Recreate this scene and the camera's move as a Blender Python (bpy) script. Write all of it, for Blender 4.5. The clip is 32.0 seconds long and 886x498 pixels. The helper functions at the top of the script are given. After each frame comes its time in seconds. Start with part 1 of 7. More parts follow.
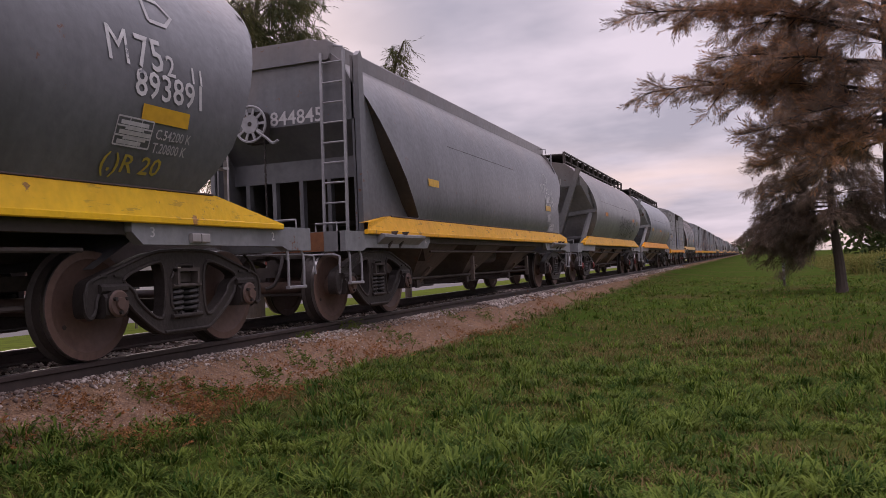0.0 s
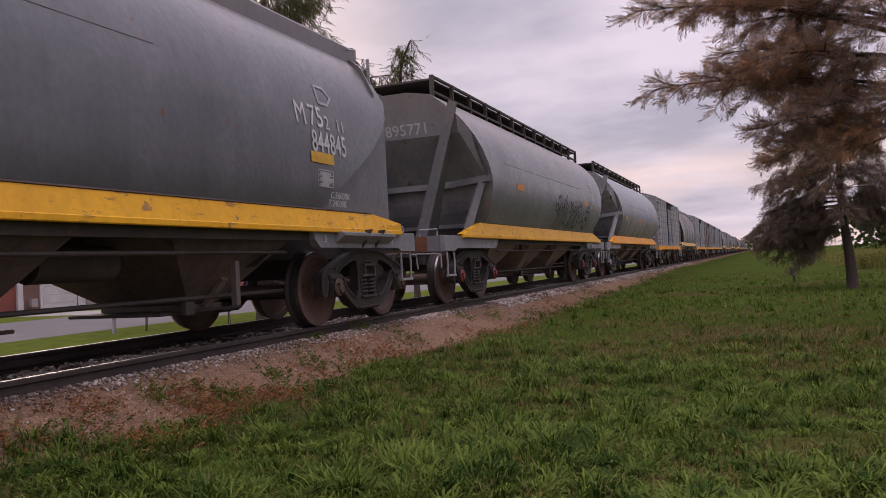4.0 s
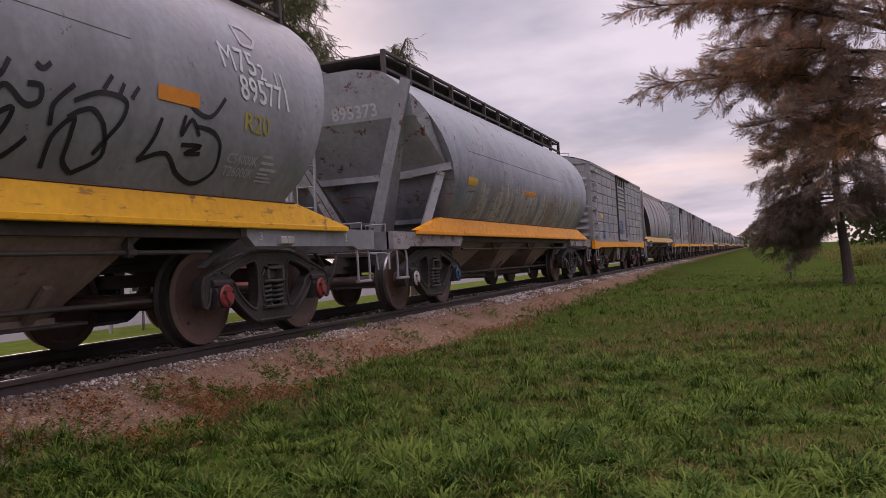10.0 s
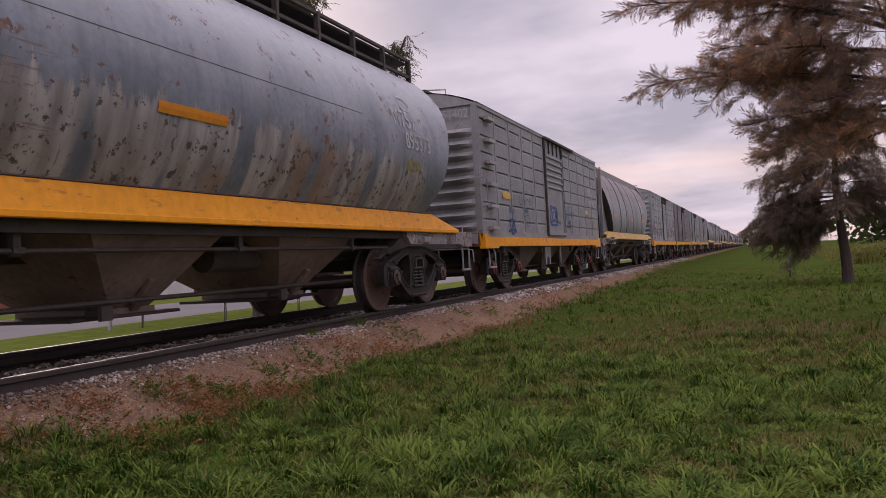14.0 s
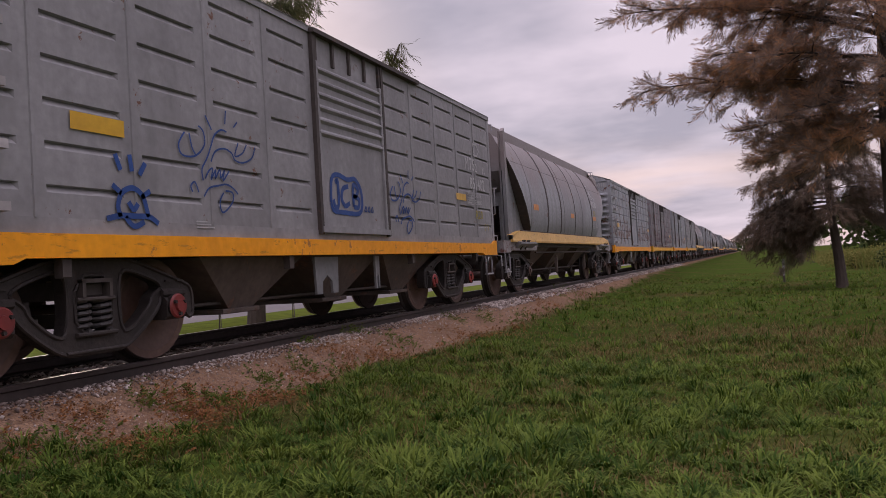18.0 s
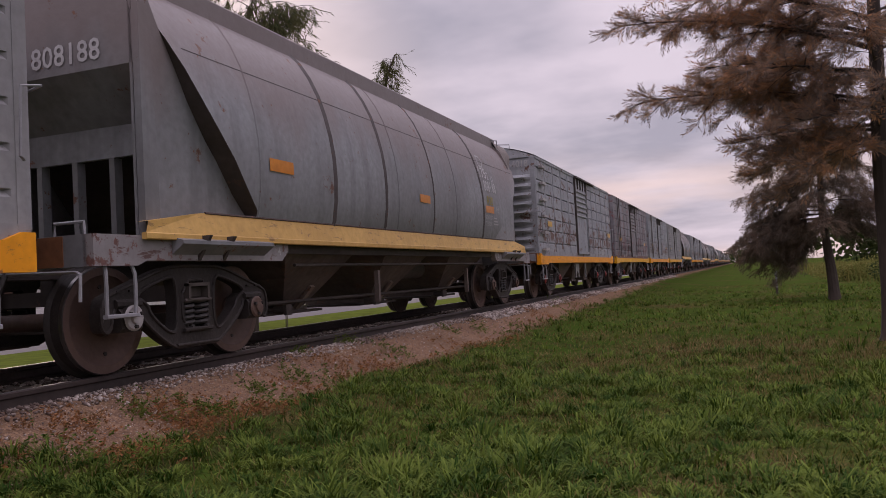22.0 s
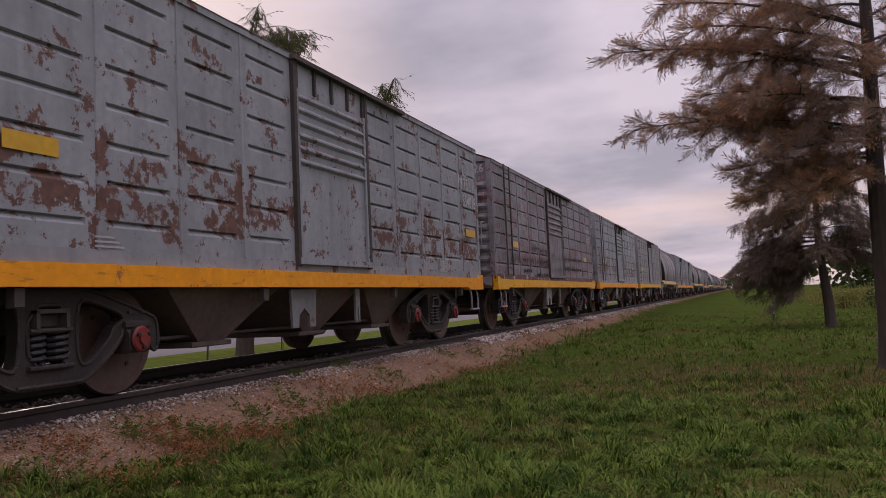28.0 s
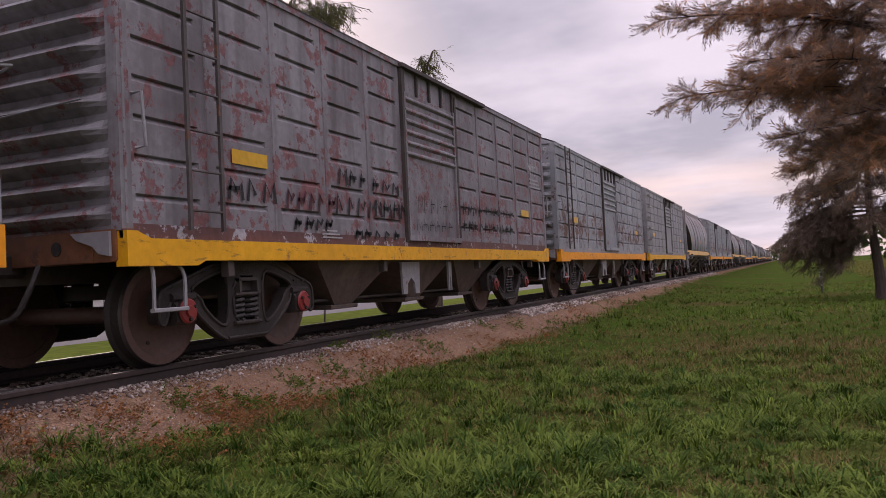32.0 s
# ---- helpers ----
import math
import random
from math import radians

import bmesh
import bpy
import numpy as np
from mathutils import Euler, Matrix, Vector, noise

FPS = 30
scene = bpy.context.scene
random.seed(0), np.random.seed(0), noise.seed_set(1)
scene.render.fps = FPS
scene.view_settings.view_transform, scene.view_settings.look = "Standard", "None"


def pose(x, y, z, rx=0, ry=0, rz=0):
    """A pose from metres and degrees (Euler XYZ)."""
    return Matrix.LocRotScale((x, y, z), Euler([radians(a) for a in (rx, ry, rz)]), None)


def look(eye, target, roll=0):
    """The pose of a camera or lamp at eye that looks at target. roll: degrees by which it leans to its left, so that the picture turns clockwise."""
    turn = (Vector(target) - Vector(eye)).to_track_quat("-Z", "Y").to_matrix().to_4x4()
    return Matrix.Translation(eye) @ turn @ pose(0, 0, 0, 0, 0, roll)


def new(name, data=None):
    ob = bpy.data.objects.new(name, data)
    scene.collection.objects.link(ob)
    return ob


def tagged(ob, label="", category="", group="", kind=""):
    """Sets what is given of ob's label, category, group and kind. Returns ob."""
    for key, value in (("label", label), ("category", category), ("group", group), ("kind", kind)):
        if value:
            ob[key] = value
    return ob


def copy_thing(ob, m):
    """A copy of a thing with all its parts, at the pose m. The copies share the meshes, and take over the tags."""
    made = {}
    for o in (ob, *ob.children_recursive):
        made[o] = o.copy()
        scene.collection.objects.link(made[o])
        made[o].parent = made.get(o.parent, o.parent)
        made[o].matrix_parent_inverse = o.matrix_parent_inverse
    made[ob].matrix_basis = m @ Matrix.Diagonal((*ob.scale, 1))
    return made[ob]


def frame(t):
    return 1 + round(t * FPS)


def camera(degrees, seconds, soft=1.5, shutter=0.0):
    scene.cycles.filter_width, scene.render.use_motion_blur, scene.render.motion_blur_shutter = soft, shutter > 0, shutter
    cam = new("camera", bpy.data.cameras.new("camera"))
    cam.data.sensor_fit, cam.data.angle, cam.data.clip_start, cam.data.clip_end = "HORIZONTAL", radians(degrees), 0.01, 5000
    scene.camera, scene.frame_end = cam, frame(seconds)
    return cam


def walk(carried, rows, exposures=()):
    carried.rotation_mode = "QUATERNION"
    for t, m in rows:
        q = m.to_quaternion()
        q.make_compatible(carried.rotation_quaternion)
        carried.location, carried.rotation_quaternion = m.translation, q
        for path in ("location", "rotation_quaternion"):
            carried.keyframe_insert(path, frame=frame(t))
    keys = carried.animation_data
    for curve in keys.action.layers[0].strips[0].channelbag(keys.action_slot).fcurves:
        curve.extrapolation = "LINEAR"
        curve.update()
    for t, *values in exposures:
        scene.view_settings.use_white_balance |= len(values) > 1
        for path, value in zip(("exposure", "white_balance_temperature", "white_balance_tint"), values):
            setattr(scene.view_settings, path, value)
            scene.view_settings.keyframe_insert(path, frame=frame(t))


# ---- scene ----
from mathutils.geometry import tessellate_polygon

cam = camera(58.99, 32.0, 0.8)
walk(cam, [
    (0, pose(0, 0, 1.15, 91.19, 2.35, 21.29)), (0.5, pose(0, 0, 1.15, 91.26, 2.35, 21.29)), (1, pose(0, 0, 1.15, 91.37, 2.37, 21.36)),
    (1.5, pose(0, 0, 1.15, 91.47, 2.48, 21.31)), (2, pose(0, 0, 1.15, 91.59, 2.69, 21.52)), (2.5, pose(0, 0, 1.15, 91.67, 2.72, 21.86)),
    (3, pose(0, 0, 1.15, 91.30, 2.73, 21.83)), (3.5, pose(0, 0, 1.15, 91.12, 2.85, 21.87)), (5.5, pose(0, 0, 1.15, 91.52, 3.16, 21.83)),
    (6, pose(0, 0, 1.15, 91.61, 3.18, 21.80)), (6.5, pose(0, 0, 1.15, 91.72, 3.18, 21.94)), (7, pose(0, 0, 1.15, 91.70, 3.17, 21.92)),
    (7.5, pose(0, 0, 1.15, 91.64, 3.18, 21.96)), (8, pose(0, 0, 1.15, 91.63, 3.17, 21.90)), (8.5, pose(0, 0, 1.15, 91.69, 3.18, 21.84)),
    (9, pose(0, 0, 1.15, 91.56, 3.17, 21.79)), (9.5, pose(0, 0, 1.15, 91.38, 3.17, 21.73)), (10, pose(0, 0, 1.15, 91.03, 3.20, 21.68)),
    (10.5, pose(0, 0, 1.15, 90.73, 3.21, 21.64)), (11, pose(0, 0, 1.15, 90.69, 3.19, 21.59)), (11.5, pose(0, 0, 1.15, 90.68, 3.19, 21.53)),
    (12, pose(0, 0, 1.15, 90.77, 3.21, 21.46)), (12.5, pose(0, 0, 1.15, 90.85, 3.16, 21.79)), (13, pose(0, 0, 1.15, 90.93, 3.06, 21.79)),
    (13.5, pose(0, 0, 1.15, 90.88, 3.06, 21.71)), (14, pose(0, 0, 1.15, 90.87, 3.12, 21.64)), (14.5, pose(0, 0, 1.15, 90.97, 3.34, 21.58)),
    (16.5, pose(0, 0, 1.15, 91.06, 3.38, 21.39)), (17, pose(0, 0, 1.15, 91.16, 3.39, 21.35)), (17.5, pose(0, 0, 1.15, 91.26, 3.39, 21.31)),
    (18, pose(0, 0, 1.15, 91.35, 3.37, 21.27)), (18.5, pose(0, 0, 1.15, 91.45, 3.21, 21.25)), (19, pose(0, 0, 1.15, 91.50, 3.20, 21.18)),
    (19.5, pose(0, 0, 1.15, 91.56, 3.22, 21.14)), (20, pose(0, 0, 1.15, 91.68, 3.11, 21.10)), (20.5, pose(0, 0, 1.15, 91.78, 3.09, 21.03)),
    (21, pose(0, 0, 1.15, 91.88, 3.08, 20.97)), (21.5, pose(0, 0, 1.15, 91.98, 3.05, 20.90)), (22, pose(0, 0, 1.15, 92.07, 3.06, 20.82)),
    (22.5, pose(0, 0, 1.15, 92.18, 3.06, 20.77)), (23, pose(0, 0, 1.15, 92.26, 3.10, 20.79)), (23.5, pose(0, 0, 1.15, 92.35, 3.19, 20.77)),
    (24, pose(0, 0, 1.15, 92.36, 3.27, 20.78)), (24.5, pose(0, 0, 1.15, 92.45, 3.01, 20.81)), (25, pose(0, 0, 1.15, 92.89, 2.77, 20.34)),
    (25.5, pose(0, 0, 1.15, 93.05, 2.73, 20.33)), (27.5, pose(0, 0, 1.15, 93.71, 2.73, 20.65)), (28, pose(0, 0, 1.15, 93.80, 2.61, 20.57)),
    (28.5, pose(0, 0, 1.15, 93.94, 2.72, 20.55)), (29, pose(0, 0, 1.15, 94.03, 2.86, 20.54)), (29.5, pose(0, 0, 1.15, 94.06, 2.86, 20.53)),
    (30, pose(0, 0, 1.15, 94.05, 2.89, 20.42)), (30.5, pose(0, 0, 1.15, 93.67, 3.08, 20.77)), (31, pose(0, 0, 1.15, 93.73, 2.91, 22.00)),
    (31.5, pose(0, 0, 1.15, 93.19, 2.72, 23.41)), (32, pose(0, 0, 1.15, 91.93, 2.78, 23.54)),
], exposures=[(0, 0.44, 6750, 17), (1, 0.34, 6750, 17), (2, 0.34, 6750, 17), (3, 0.44, 6750, 17), (11, 0.49, 6750, 17), (12, 0.28, 6750, 17), (13, 0.44, 6750, 17), (14, 0.48, 6750, 17), (17, 0.32, 6750, 17), (18, 0.40, 6750, 17), (20, 0.44, 6750, 17), (22, 0.33, 6750, 17), (25, 0.27, 6750, 17), (29, 0.22, 6750, 17), (30, 0.34, 6750, 17), (31, 0.44, 6750, 17), (32, 0.59, 6750, 17)])
SPEED = (2.71410, -0.00902, 0.000169)


# ---- light ----
def make_world():
    w = bpy.data.worlds.new("dusk_sky")
    scene.world = w
    w.use_nodes = True
    nt = w.node_tree
    nt.nodes.clear()
    N, L = nt.nodes.new, nt.links.new
    out, bg = N("ShaderNodeOutputWorld"), N("ShaderNodeBackground")
    sky = N("ShaderNodeTexSky")
    sky.sky_type, sky.sun_disc = "NISHITA", False
    sky.sun_elevation, sky.sun_rotation = radians(5), radians(-50)
    sky.air_density, sky.dust_density, sky.ozone_density = 1.0, 2.0, 2.0
    tc, sep = N("ShaderNodeTexCoord"), N("ShaderNodeSeparateXYZ")
    L(tc.outputs["Generated"], sep.inputs[0])
    # cloud deck: rows of cloud squeezed towards the horizon
    den = N("ShaderNodeMath"); den.operation = "ADD"; den.inputs[1].default_value = 0.16
    L(sep.outputs["Z"], den.inputs[0])
    mx = N("ShaderNodeMath"); mx.operation = "MAXIMUM"; mx.inputs[1].default_value = 0.08
    L(den.outputs[0], mx.inputs[0])
    dv = N("ShaderNodeVectorMath"); dv.operation = "DIVIDE"
    L(tc.outputs["Generated"], dv.inputs[0])
    cmb = N("ShaderNodeCombineXYZ")
    for i in range(3):
        L(mx.outputs[0], cmb.inputs[i])
    L(cmb.outputs[0], dv.inputs[1])
    mp = N("ShaderNodeMapping"); mp.inputs["Scale"].default_value = (0.85, 0.95, 0.4); mp.inputs["Location"].default_value = (3.1, 1.7, 0)
    L(dv.outputs[0], mp.inputs[0])
    nz = N("ShaderNodeTexNoise"); nz.inputs["Scale"].default_value = 1.15; nz.inputs["Detail"].default_value = 5; nz.inputs["Roughness"].default_value = 0.52
    L(mp.outputs[0], nz.inputs["Vector"])
    deck = N("ShaderNodeValToRGB")
    e = deck.color_ramp.elements
    e[0].position, e[0].color = 0.40, (0.37, 0.362, 0.445, 1)
    e[1].position, e[1].color = 0.63, (0.66, 0.605, 0.70, 1)
    L(nz.outputs["Fac"], deck.inputs[0])
    # warm band low over the sunset
    dot = N("ShaderNodeVectorMath"); dot.operation = "DOT_PRODUCT"
    dot.inputs[1].default_value = (-0.06, 0.995, 0.075)
    nrm = N("ShaderNodeVectorMath"); nrm.operation = "NORMALIZE"
    L(tc.outputs["Generated"], nrm.inputs[0]); L(nrm.outputs[0], dot.inputs[0])
    glow = N("ShaderNodeMapRange"); glow.interpolation_type = "SMOOTHSTEP"
    glow.inputs["From Min"].default_value, glow.inputs["From Max"].default_value = 0.90, 1.0
    L(dot.outputs["Value"], glow.inputs["Value"])
    low = N("ShaderNodeMapRange"); low.interpolation_type = "SMOOTHSTEP"
    low.inputs["From Min"].default_value, low.inputs["From Max"].default_value = 0.17, 0.02
    L(sep.outputs["Z"], low.inputs["Value"])
    m1 = N("ShaderNodeMath"); m1.operation = "MULTIPLY"
    L(glow.outputs[0], m1.inputs[0]); L(low.outputs[0], m1.inputs[1])
    nz2 = N("ShaderNodeTexNoise"); nz2.inputs["Scale"].default_value = 2.6; nz2.inputs["Detail"].default_value = 4
    mp2 = N("ShaderNodeMapping"); mp2.inputs["Scale"].default_value = (1.0, 1.0, 6.0)
    L(tc.outputs["Generated"], mp2.inputs[0]); L(mp2.outputs[0], nz2.inputs["Vector"])
    rift = N("ShaderNodeMapRange"); rift.inputs["From Min"].default_value, rift.inputs["From Max"].default_value = 0.43, 0.58
    L(nz2.outputs["Fac"], rift.inputs["Value"])
    m2 = N("ShaderNodeMath"); m2.operation = "MULTIPLY"
    L(m1.outputs[0], m2.inputs[0]); L(rift.outputs[0], m2.inputs[1])
    rift.inputs["To Max"].default_value = 0.85
    warm = N("ShaderNodeMix"); warm.data_type = "RGBA"
    warm.inputs["B"].default_value = (0.90, 0.665, 0.56, 1)
    L(m2.outputs[0], warm.inputs["Factor"]); L(deck.outputs[0], warm.inputs["A"])
    # the brightest sky lies low in the west, behind the train
    wdot = N("ShaderNodeVectorMath"); wdot.operation = "DOT_PRODUCT"
    wdot.inputs[1].default_value = (-0.77, 0.63, 0.10)
    L(nrm.outputs[0], wdot.inputs[0])
    wide = N("ShaderNodeMapRange"); wide.interpolation_type = "SMOOTHSTEP"
    wide.inputs["From Min"].default_value, wide.inputs["From Max"].default_value, wide.inputs["To Max"].default_value = 0.84, 0.985, 0.85
    L(wdot.outputs["Value"], wide.inputs["Value"])
    west = N("ShaderNodeMix"); west.data_type = "RGBA"
    west.inputs["B"].default_value = (1.02, 0.84, 0.80, 1)
    L(wide.outputs[0], west.inputs["Factor"]); L(warm.outputs["Result"], west.inputs["A"])
    # clear low haze all round the horizon
    hz = N("ShaderNodeMapRange"); hz.interpolation_type = "SMOOTHSTEP"
    hz.inputs["From Min"].default_value, hz.inputs["From Max"].default_value = 0.10, -0.02
    hz.inputs["To Max"].default_value = 0.38
    L(sep.outputs["Z"], hz.inputs["Value"])
    haze = N("ShaderNodeMix"); haze.data_type = "RGBA"
    haze.inputs["B"].default_value = (0.585, 0.505, 0.565, 1)
    L(hz.outputs[0], haze.inputs["Factor"]); L(west.outputs["Result"], haze.inputs["A"])
    # the sky itself shows a little through the deck
    sc = N("ShaderNodeVectorMath"); sc.operation = "SCALE"; sc.inputs["Scale"].default_value = 0.006
    L(sky.outputs[0], sc.inputs[0])
    add = N("ShaderNodeVectorMath"); add.operation = "ADD"
    L(sc.outputs[0], add.inputs[0]); L(haze.outputs["Result"], add.inputs[1])
    # the deck grows brighter towards the zenith
    up = N("ShaderNodeMapRange"); up.interpolation_type = "SMOOTHSTEP"
    up.inputs["From Min"].default_value, up.inputs["From Max"].default_value = 0.30, 0.85
    up.inputs["To Min"].default_value, up.inputs["To Max"].default_value = 1.0, 3.2
    L(sep.outputs["Z"], up.inputs["Value"])
    fin = N("ShaderNodeVectorMath"); fin.operation = "SCALE"
    L(add.outputs[0], fin.inputs[0]); L(up.outputs[0], fin.inputs["Scale"])
    L(fin.outputs[0], bg.inputs["Color"])
    bg.inputs["Strength"].default_value = SKY
    L(bg.outputs[0], out.inputs[0])


SKY = 0.85
make_world()
sun_data = bpy.data.lights.new("sun", "SUN")
sun_data.energy, sun_data.angle, sun_data.color = 0.6, radians(14), (1.0, 0.82, 0.70)
sun = new("sun", sun_data)
sun.matrix_basis = look((0, 0, 0), (0.766, -0.643, -0.087))


# ---- materials ----
def tint(c, k):
    return tuple(min(1, v * k) for v in c[:3]) + (1,)


def surface(name, base, dark=None, rough=0.6, metal=0.0, grain=14.0, blotch=1.3, bump=0.15, rust=0.0, streak=0.0,
            rust_col=(0.11, 0.05, 0.03), peel=None, low=0.0, vary=0.0, stretch=(1, 1, 1), spec=0.4, edge=0.57, dust=None, scuff=0.0):
    """A weathered surface: blotches, fine grain, rust or bare patches, streaks that run down, small relief."""
    m = bpy.data.materials.new(name)
    m.use_nodes = True
    nt = m.node_tree
    N, L = nt.nodes.new, nt.links.new
    b = nt.nodes["Principled BSDF"]
    b.inputs["Specular IOR Level"].default_value = spec
    b.inputs["Metallic"].default_value = metal
    tc, oi = N("ShaderNodeTexCoord"), N("ShaderNodeObjectInfo")
    sc = N("ShaderNodeVectorMath"); sc.operation = "ADD"
    mul = N("ShaderNodeMath"); mul.operation = "MULTIPLY"; mul.inputs[1].default_value = 37.0
    L(oi.outputs["Random"], mul.inputs[0])
    L(tc.outputs["Object"], sc.inputs[0]); L(mul.outputs[0], sc.inputs[1])
    mp = N("ShaderNodeMapping"); mp.inputs["Scale"].default_value = stretch
    L(sc.outputs[0], mp.inputs[0])

    def noise_(scale, detail, vec):
        n = N("ShaderNodeTexNoise")
        n.inputs["Scale"].default_value, n.inputs["Detail"].default_value = scale, detail
        L(vec.outputs[0], n.inputs["Vector"])
        return n

    def ramp(src, a, c):
        r = N("ShaderNodeMapRange")
        r.inputs["From Min"].default_value, r.inputs["From Max"].default_value = a, c
        L(src, r.inputs["Value"])
        return r.outputs[0]

    def mix(fac, a, c, mode="MIX"):
        x = N("ShaderNodeMix"); x.data_type, x.blend_type = "RGBA", mode
        if isinstance(fac, float):
            x.inputs["Factor"].default_value = fac
        else:
            L(fac, x.inputs["Factor"])
        for key, v in (("A", a), ("B", c)):
            if isinstance(v, tuple):
                x.inputs[key].default_value = v
            else:
                L(v, x.inputs[key])
        return x.outputs["Result"]

    big, fine = noise_(blotch, 4, mp), noise_(grain, 3, mp)
    dark = dark or tuple(v * 0.68 for v in base)
    col = mix(ramp(big.outputs["Fac"], 0.35, 0.68), tint(base, 1), tint(dark, 1))
    col = mix(ramp(fine.outputs["Fac"], 0.3, 0.8), col, mix(0.5, col, tint(dark, 0.7)))
    if vary:
        col = mix(ramp(oi.outputs["Random"], 0, 1), col, mix(float(vary), col, tint(base, 1.5)))
    rough_src = ramp(fine.outputs["Fac"], 0.0, 1.0)
    if streak:
        smp = N("ShaderNodeMapping"); smp.inputs["Scale"].default_value = (5.5, 5.5, 0.45)
        L(sc.outputs[0], smp.inputs[0])
        st = noise_(1.0, 5, smp)
        f = N("ShaderNodeMath"); f.operation = "MULTIPLY"; f.inputs[1].default_value = streak
        L(ramp(st.outputs["Fac"], 0.48, 0.72), f.inputs[0])
        col = mix(f.outputs[0], col, tint(dark, 0.62))
    def times(p, q):
        x = N("ShaderNodeMath"); x.operation = "MULTIPLY"; L(p, x.inputs[0]); L(q, x.inputs[1])
        return x.outputs[0]

    def scaled(vec, k):
        x = N("ShaderNodeMapping"); x.inputs["Scale"].default_value = k
        L(vec, x.inputs[0])
        return x
    own = tc.outputs["Object"]
    if dust:
        # brown road dust washed down from the roof in tongues; GREY_BLUE's pale tongues paint sky light
        sp = N("ShaderNodeSeparateXYZ"); L(own, sp.inputs[0])
        tn = noise_(1.0, 6, scaled(own, (1.5, 1.5, 0.35)))
        hi = N("ShaderNodeMath"); hi.operation = "MULTIPLY_ADD"; hi.inputs[1].default_value = 1.6
        L(tn.outputs["Fac"], hi.inputs[0]); L(sp.outputs["Z"], hi.inputs[2])
        f = N("ShaderNodeMath"); f.operation = "MULTIPLY"; f.inputs[1].default_value = dust[1]
        L(ramp(hi.outputs[0], dust[0] + 0.65, dust[0] + 1.25), f.inputs[0])
        col = mix(f.outputs[0], col, tint(dust[2], 1))
    if scuff:
        # thin scratches and rubbed spots
        sn = noise_(1.0, 9, scaled(own, (6.0, 3.0, 14.0))); sn.inputs["Roughness"].default_value = 0.68
        f = N("ShaderNodeMath"); f.operation = "MULTIPLY"; f.inputs[1].default_value = scuff
        L(ramp(sn.outputs["Fac"], 0.585, 0.63), f.inputs[0])
        col = mix(f.outputs[0], col, tint(rust_col, 1))
    if peel:
        # paint flaked off in upright bands low on the side, down to pale and brown coats, with runs and specks
        sp = N("ShaderNodeSeparateXYZ"); L(own, sp.inputs[0])
        along = noise_(1.0, 1, scaled(own, (0.0, 1.6, 0.10)))
        runs = noise_(1.0, 9, scaled(own, (2.0, 7.5, 0.9))); runs.inputs["Roughness"].default_value = 0.66
        top = N("ShaderNodeMath"); top.operation = "MULTIPLY_ADD"; top.inputs[1].default_value = -0.9
        L(runs.outputs["Fac"], top.inputs[0]); L(sp.outputs["Z"], top.inputs[2])
        belt = times(times(ramp(sp.outputs["Y"], peel[0] - 0.3, peel[0] + 0.3), ramp(sp.outputs["Y"], peel[1] + 0.3, peel[1] - 0.3)), ramp(top.outputs[0], peel[2] - 0.42, peel[2] - 0.52))
        bands = ramp(along.outputs["Fac"], 0.44, 0.455)
        flake = ramp(runs.outputs["Fac"], 0.36, 0.42)
        bare = times(times(belt, bands), flake)
        coats = mix(ramp(noise_(1.0, 8, scaled(own, (2.0, 5.0, 0.6))).outputs["Fac"], 0.38, 0.62), tint((0.44, 0.40, 0.37), 1), tint((0.24, 0.205, 0.19), 1))
        coats = mix(ramp(noise_(0.55, 3, scaled(own, (1.0, 1.6, 1.6))).outputs["Fac"], 0.50, 0.60), coats, tint((0.27, 0.185, 0.145), 1))
        speck = noise_(9.0, 9, scaled(own, (1.0, 1.0, 1.0))); speck.inputs["Roughness"].default_value = 0.7
        coats = mix(ramp(speck.outputs["Fac"], 0.57, 0.60), coats, tint((0.085, 0.075, 0.075), 1))
        col = mix(bare, col, coats)
        lines = noise_(1.0, 7, scaled(own, (1.0, 1.1, 14.0)))
        lines.inputs["Roughness"].default_value = 0.7
        scr = times(times(ramp(lines.outputs["Fac"], 0.60, 0.64), ramp(sp.outputs["Z"], 2.45, 2.25)), ramp(sp.outputs["Y"], -1.6, -2.6))
        col = mix(scr, col, tint((0.16, 0.075, 0.055), 1))
    if rust:
        rn = noise_(3.2, 11, mp)
        rn.inputs["Roughness"].default_value = 0.72
        chips = noise_(11.0, 8, mp)
        chips.inputs["Roughness"].default_value = 0.7
        mid_ = N("ShaderNodeMath"); mid_.operation = "MULTIPLY_ADD"; mid_.inputs[1].default_value, mid_.inputs[2].default_value = 0.56, -0.28
        L(chips.outputs["Fac"], mid_.inputs[0])
        rag = N("ShaderNodeMath"); rag.operation = "ADD"
        L(rn.outputs["Fac"], rag.inputs[0]); L(mid_.outputs[0], rag.inputs[1])
        src = rag.outputs[0]
        if low:
            # more of the paint has gone low on the panels and at their joints
            sp = N("ShaderNodeSeparateXYZ"); L(tc.outputs["Object"], sp.inputs[0])
            hump = N("ShaderNodeMath"); hump.operation = "MULTIPLY"
            L(ramp(sp.outputs["Z"], 1.05, 0.55), hump.inputs[0]); L(ramp(sp.outputs["Z"], 0.05, 0.35), hump.inputs[1])
            more = N("ShaderNodeMath"); more.operation = "MULTIPLY_ADD"; more.inputs[1].default_value = low
            L(hump.outputs[0], more.inputs[0]); L(src, more.inputs[2])
            src = more.outputs[0]
        f = ramp(src, edge + 0.10 - rust * 0.22, edge + 0.13 - rust * 0.22)
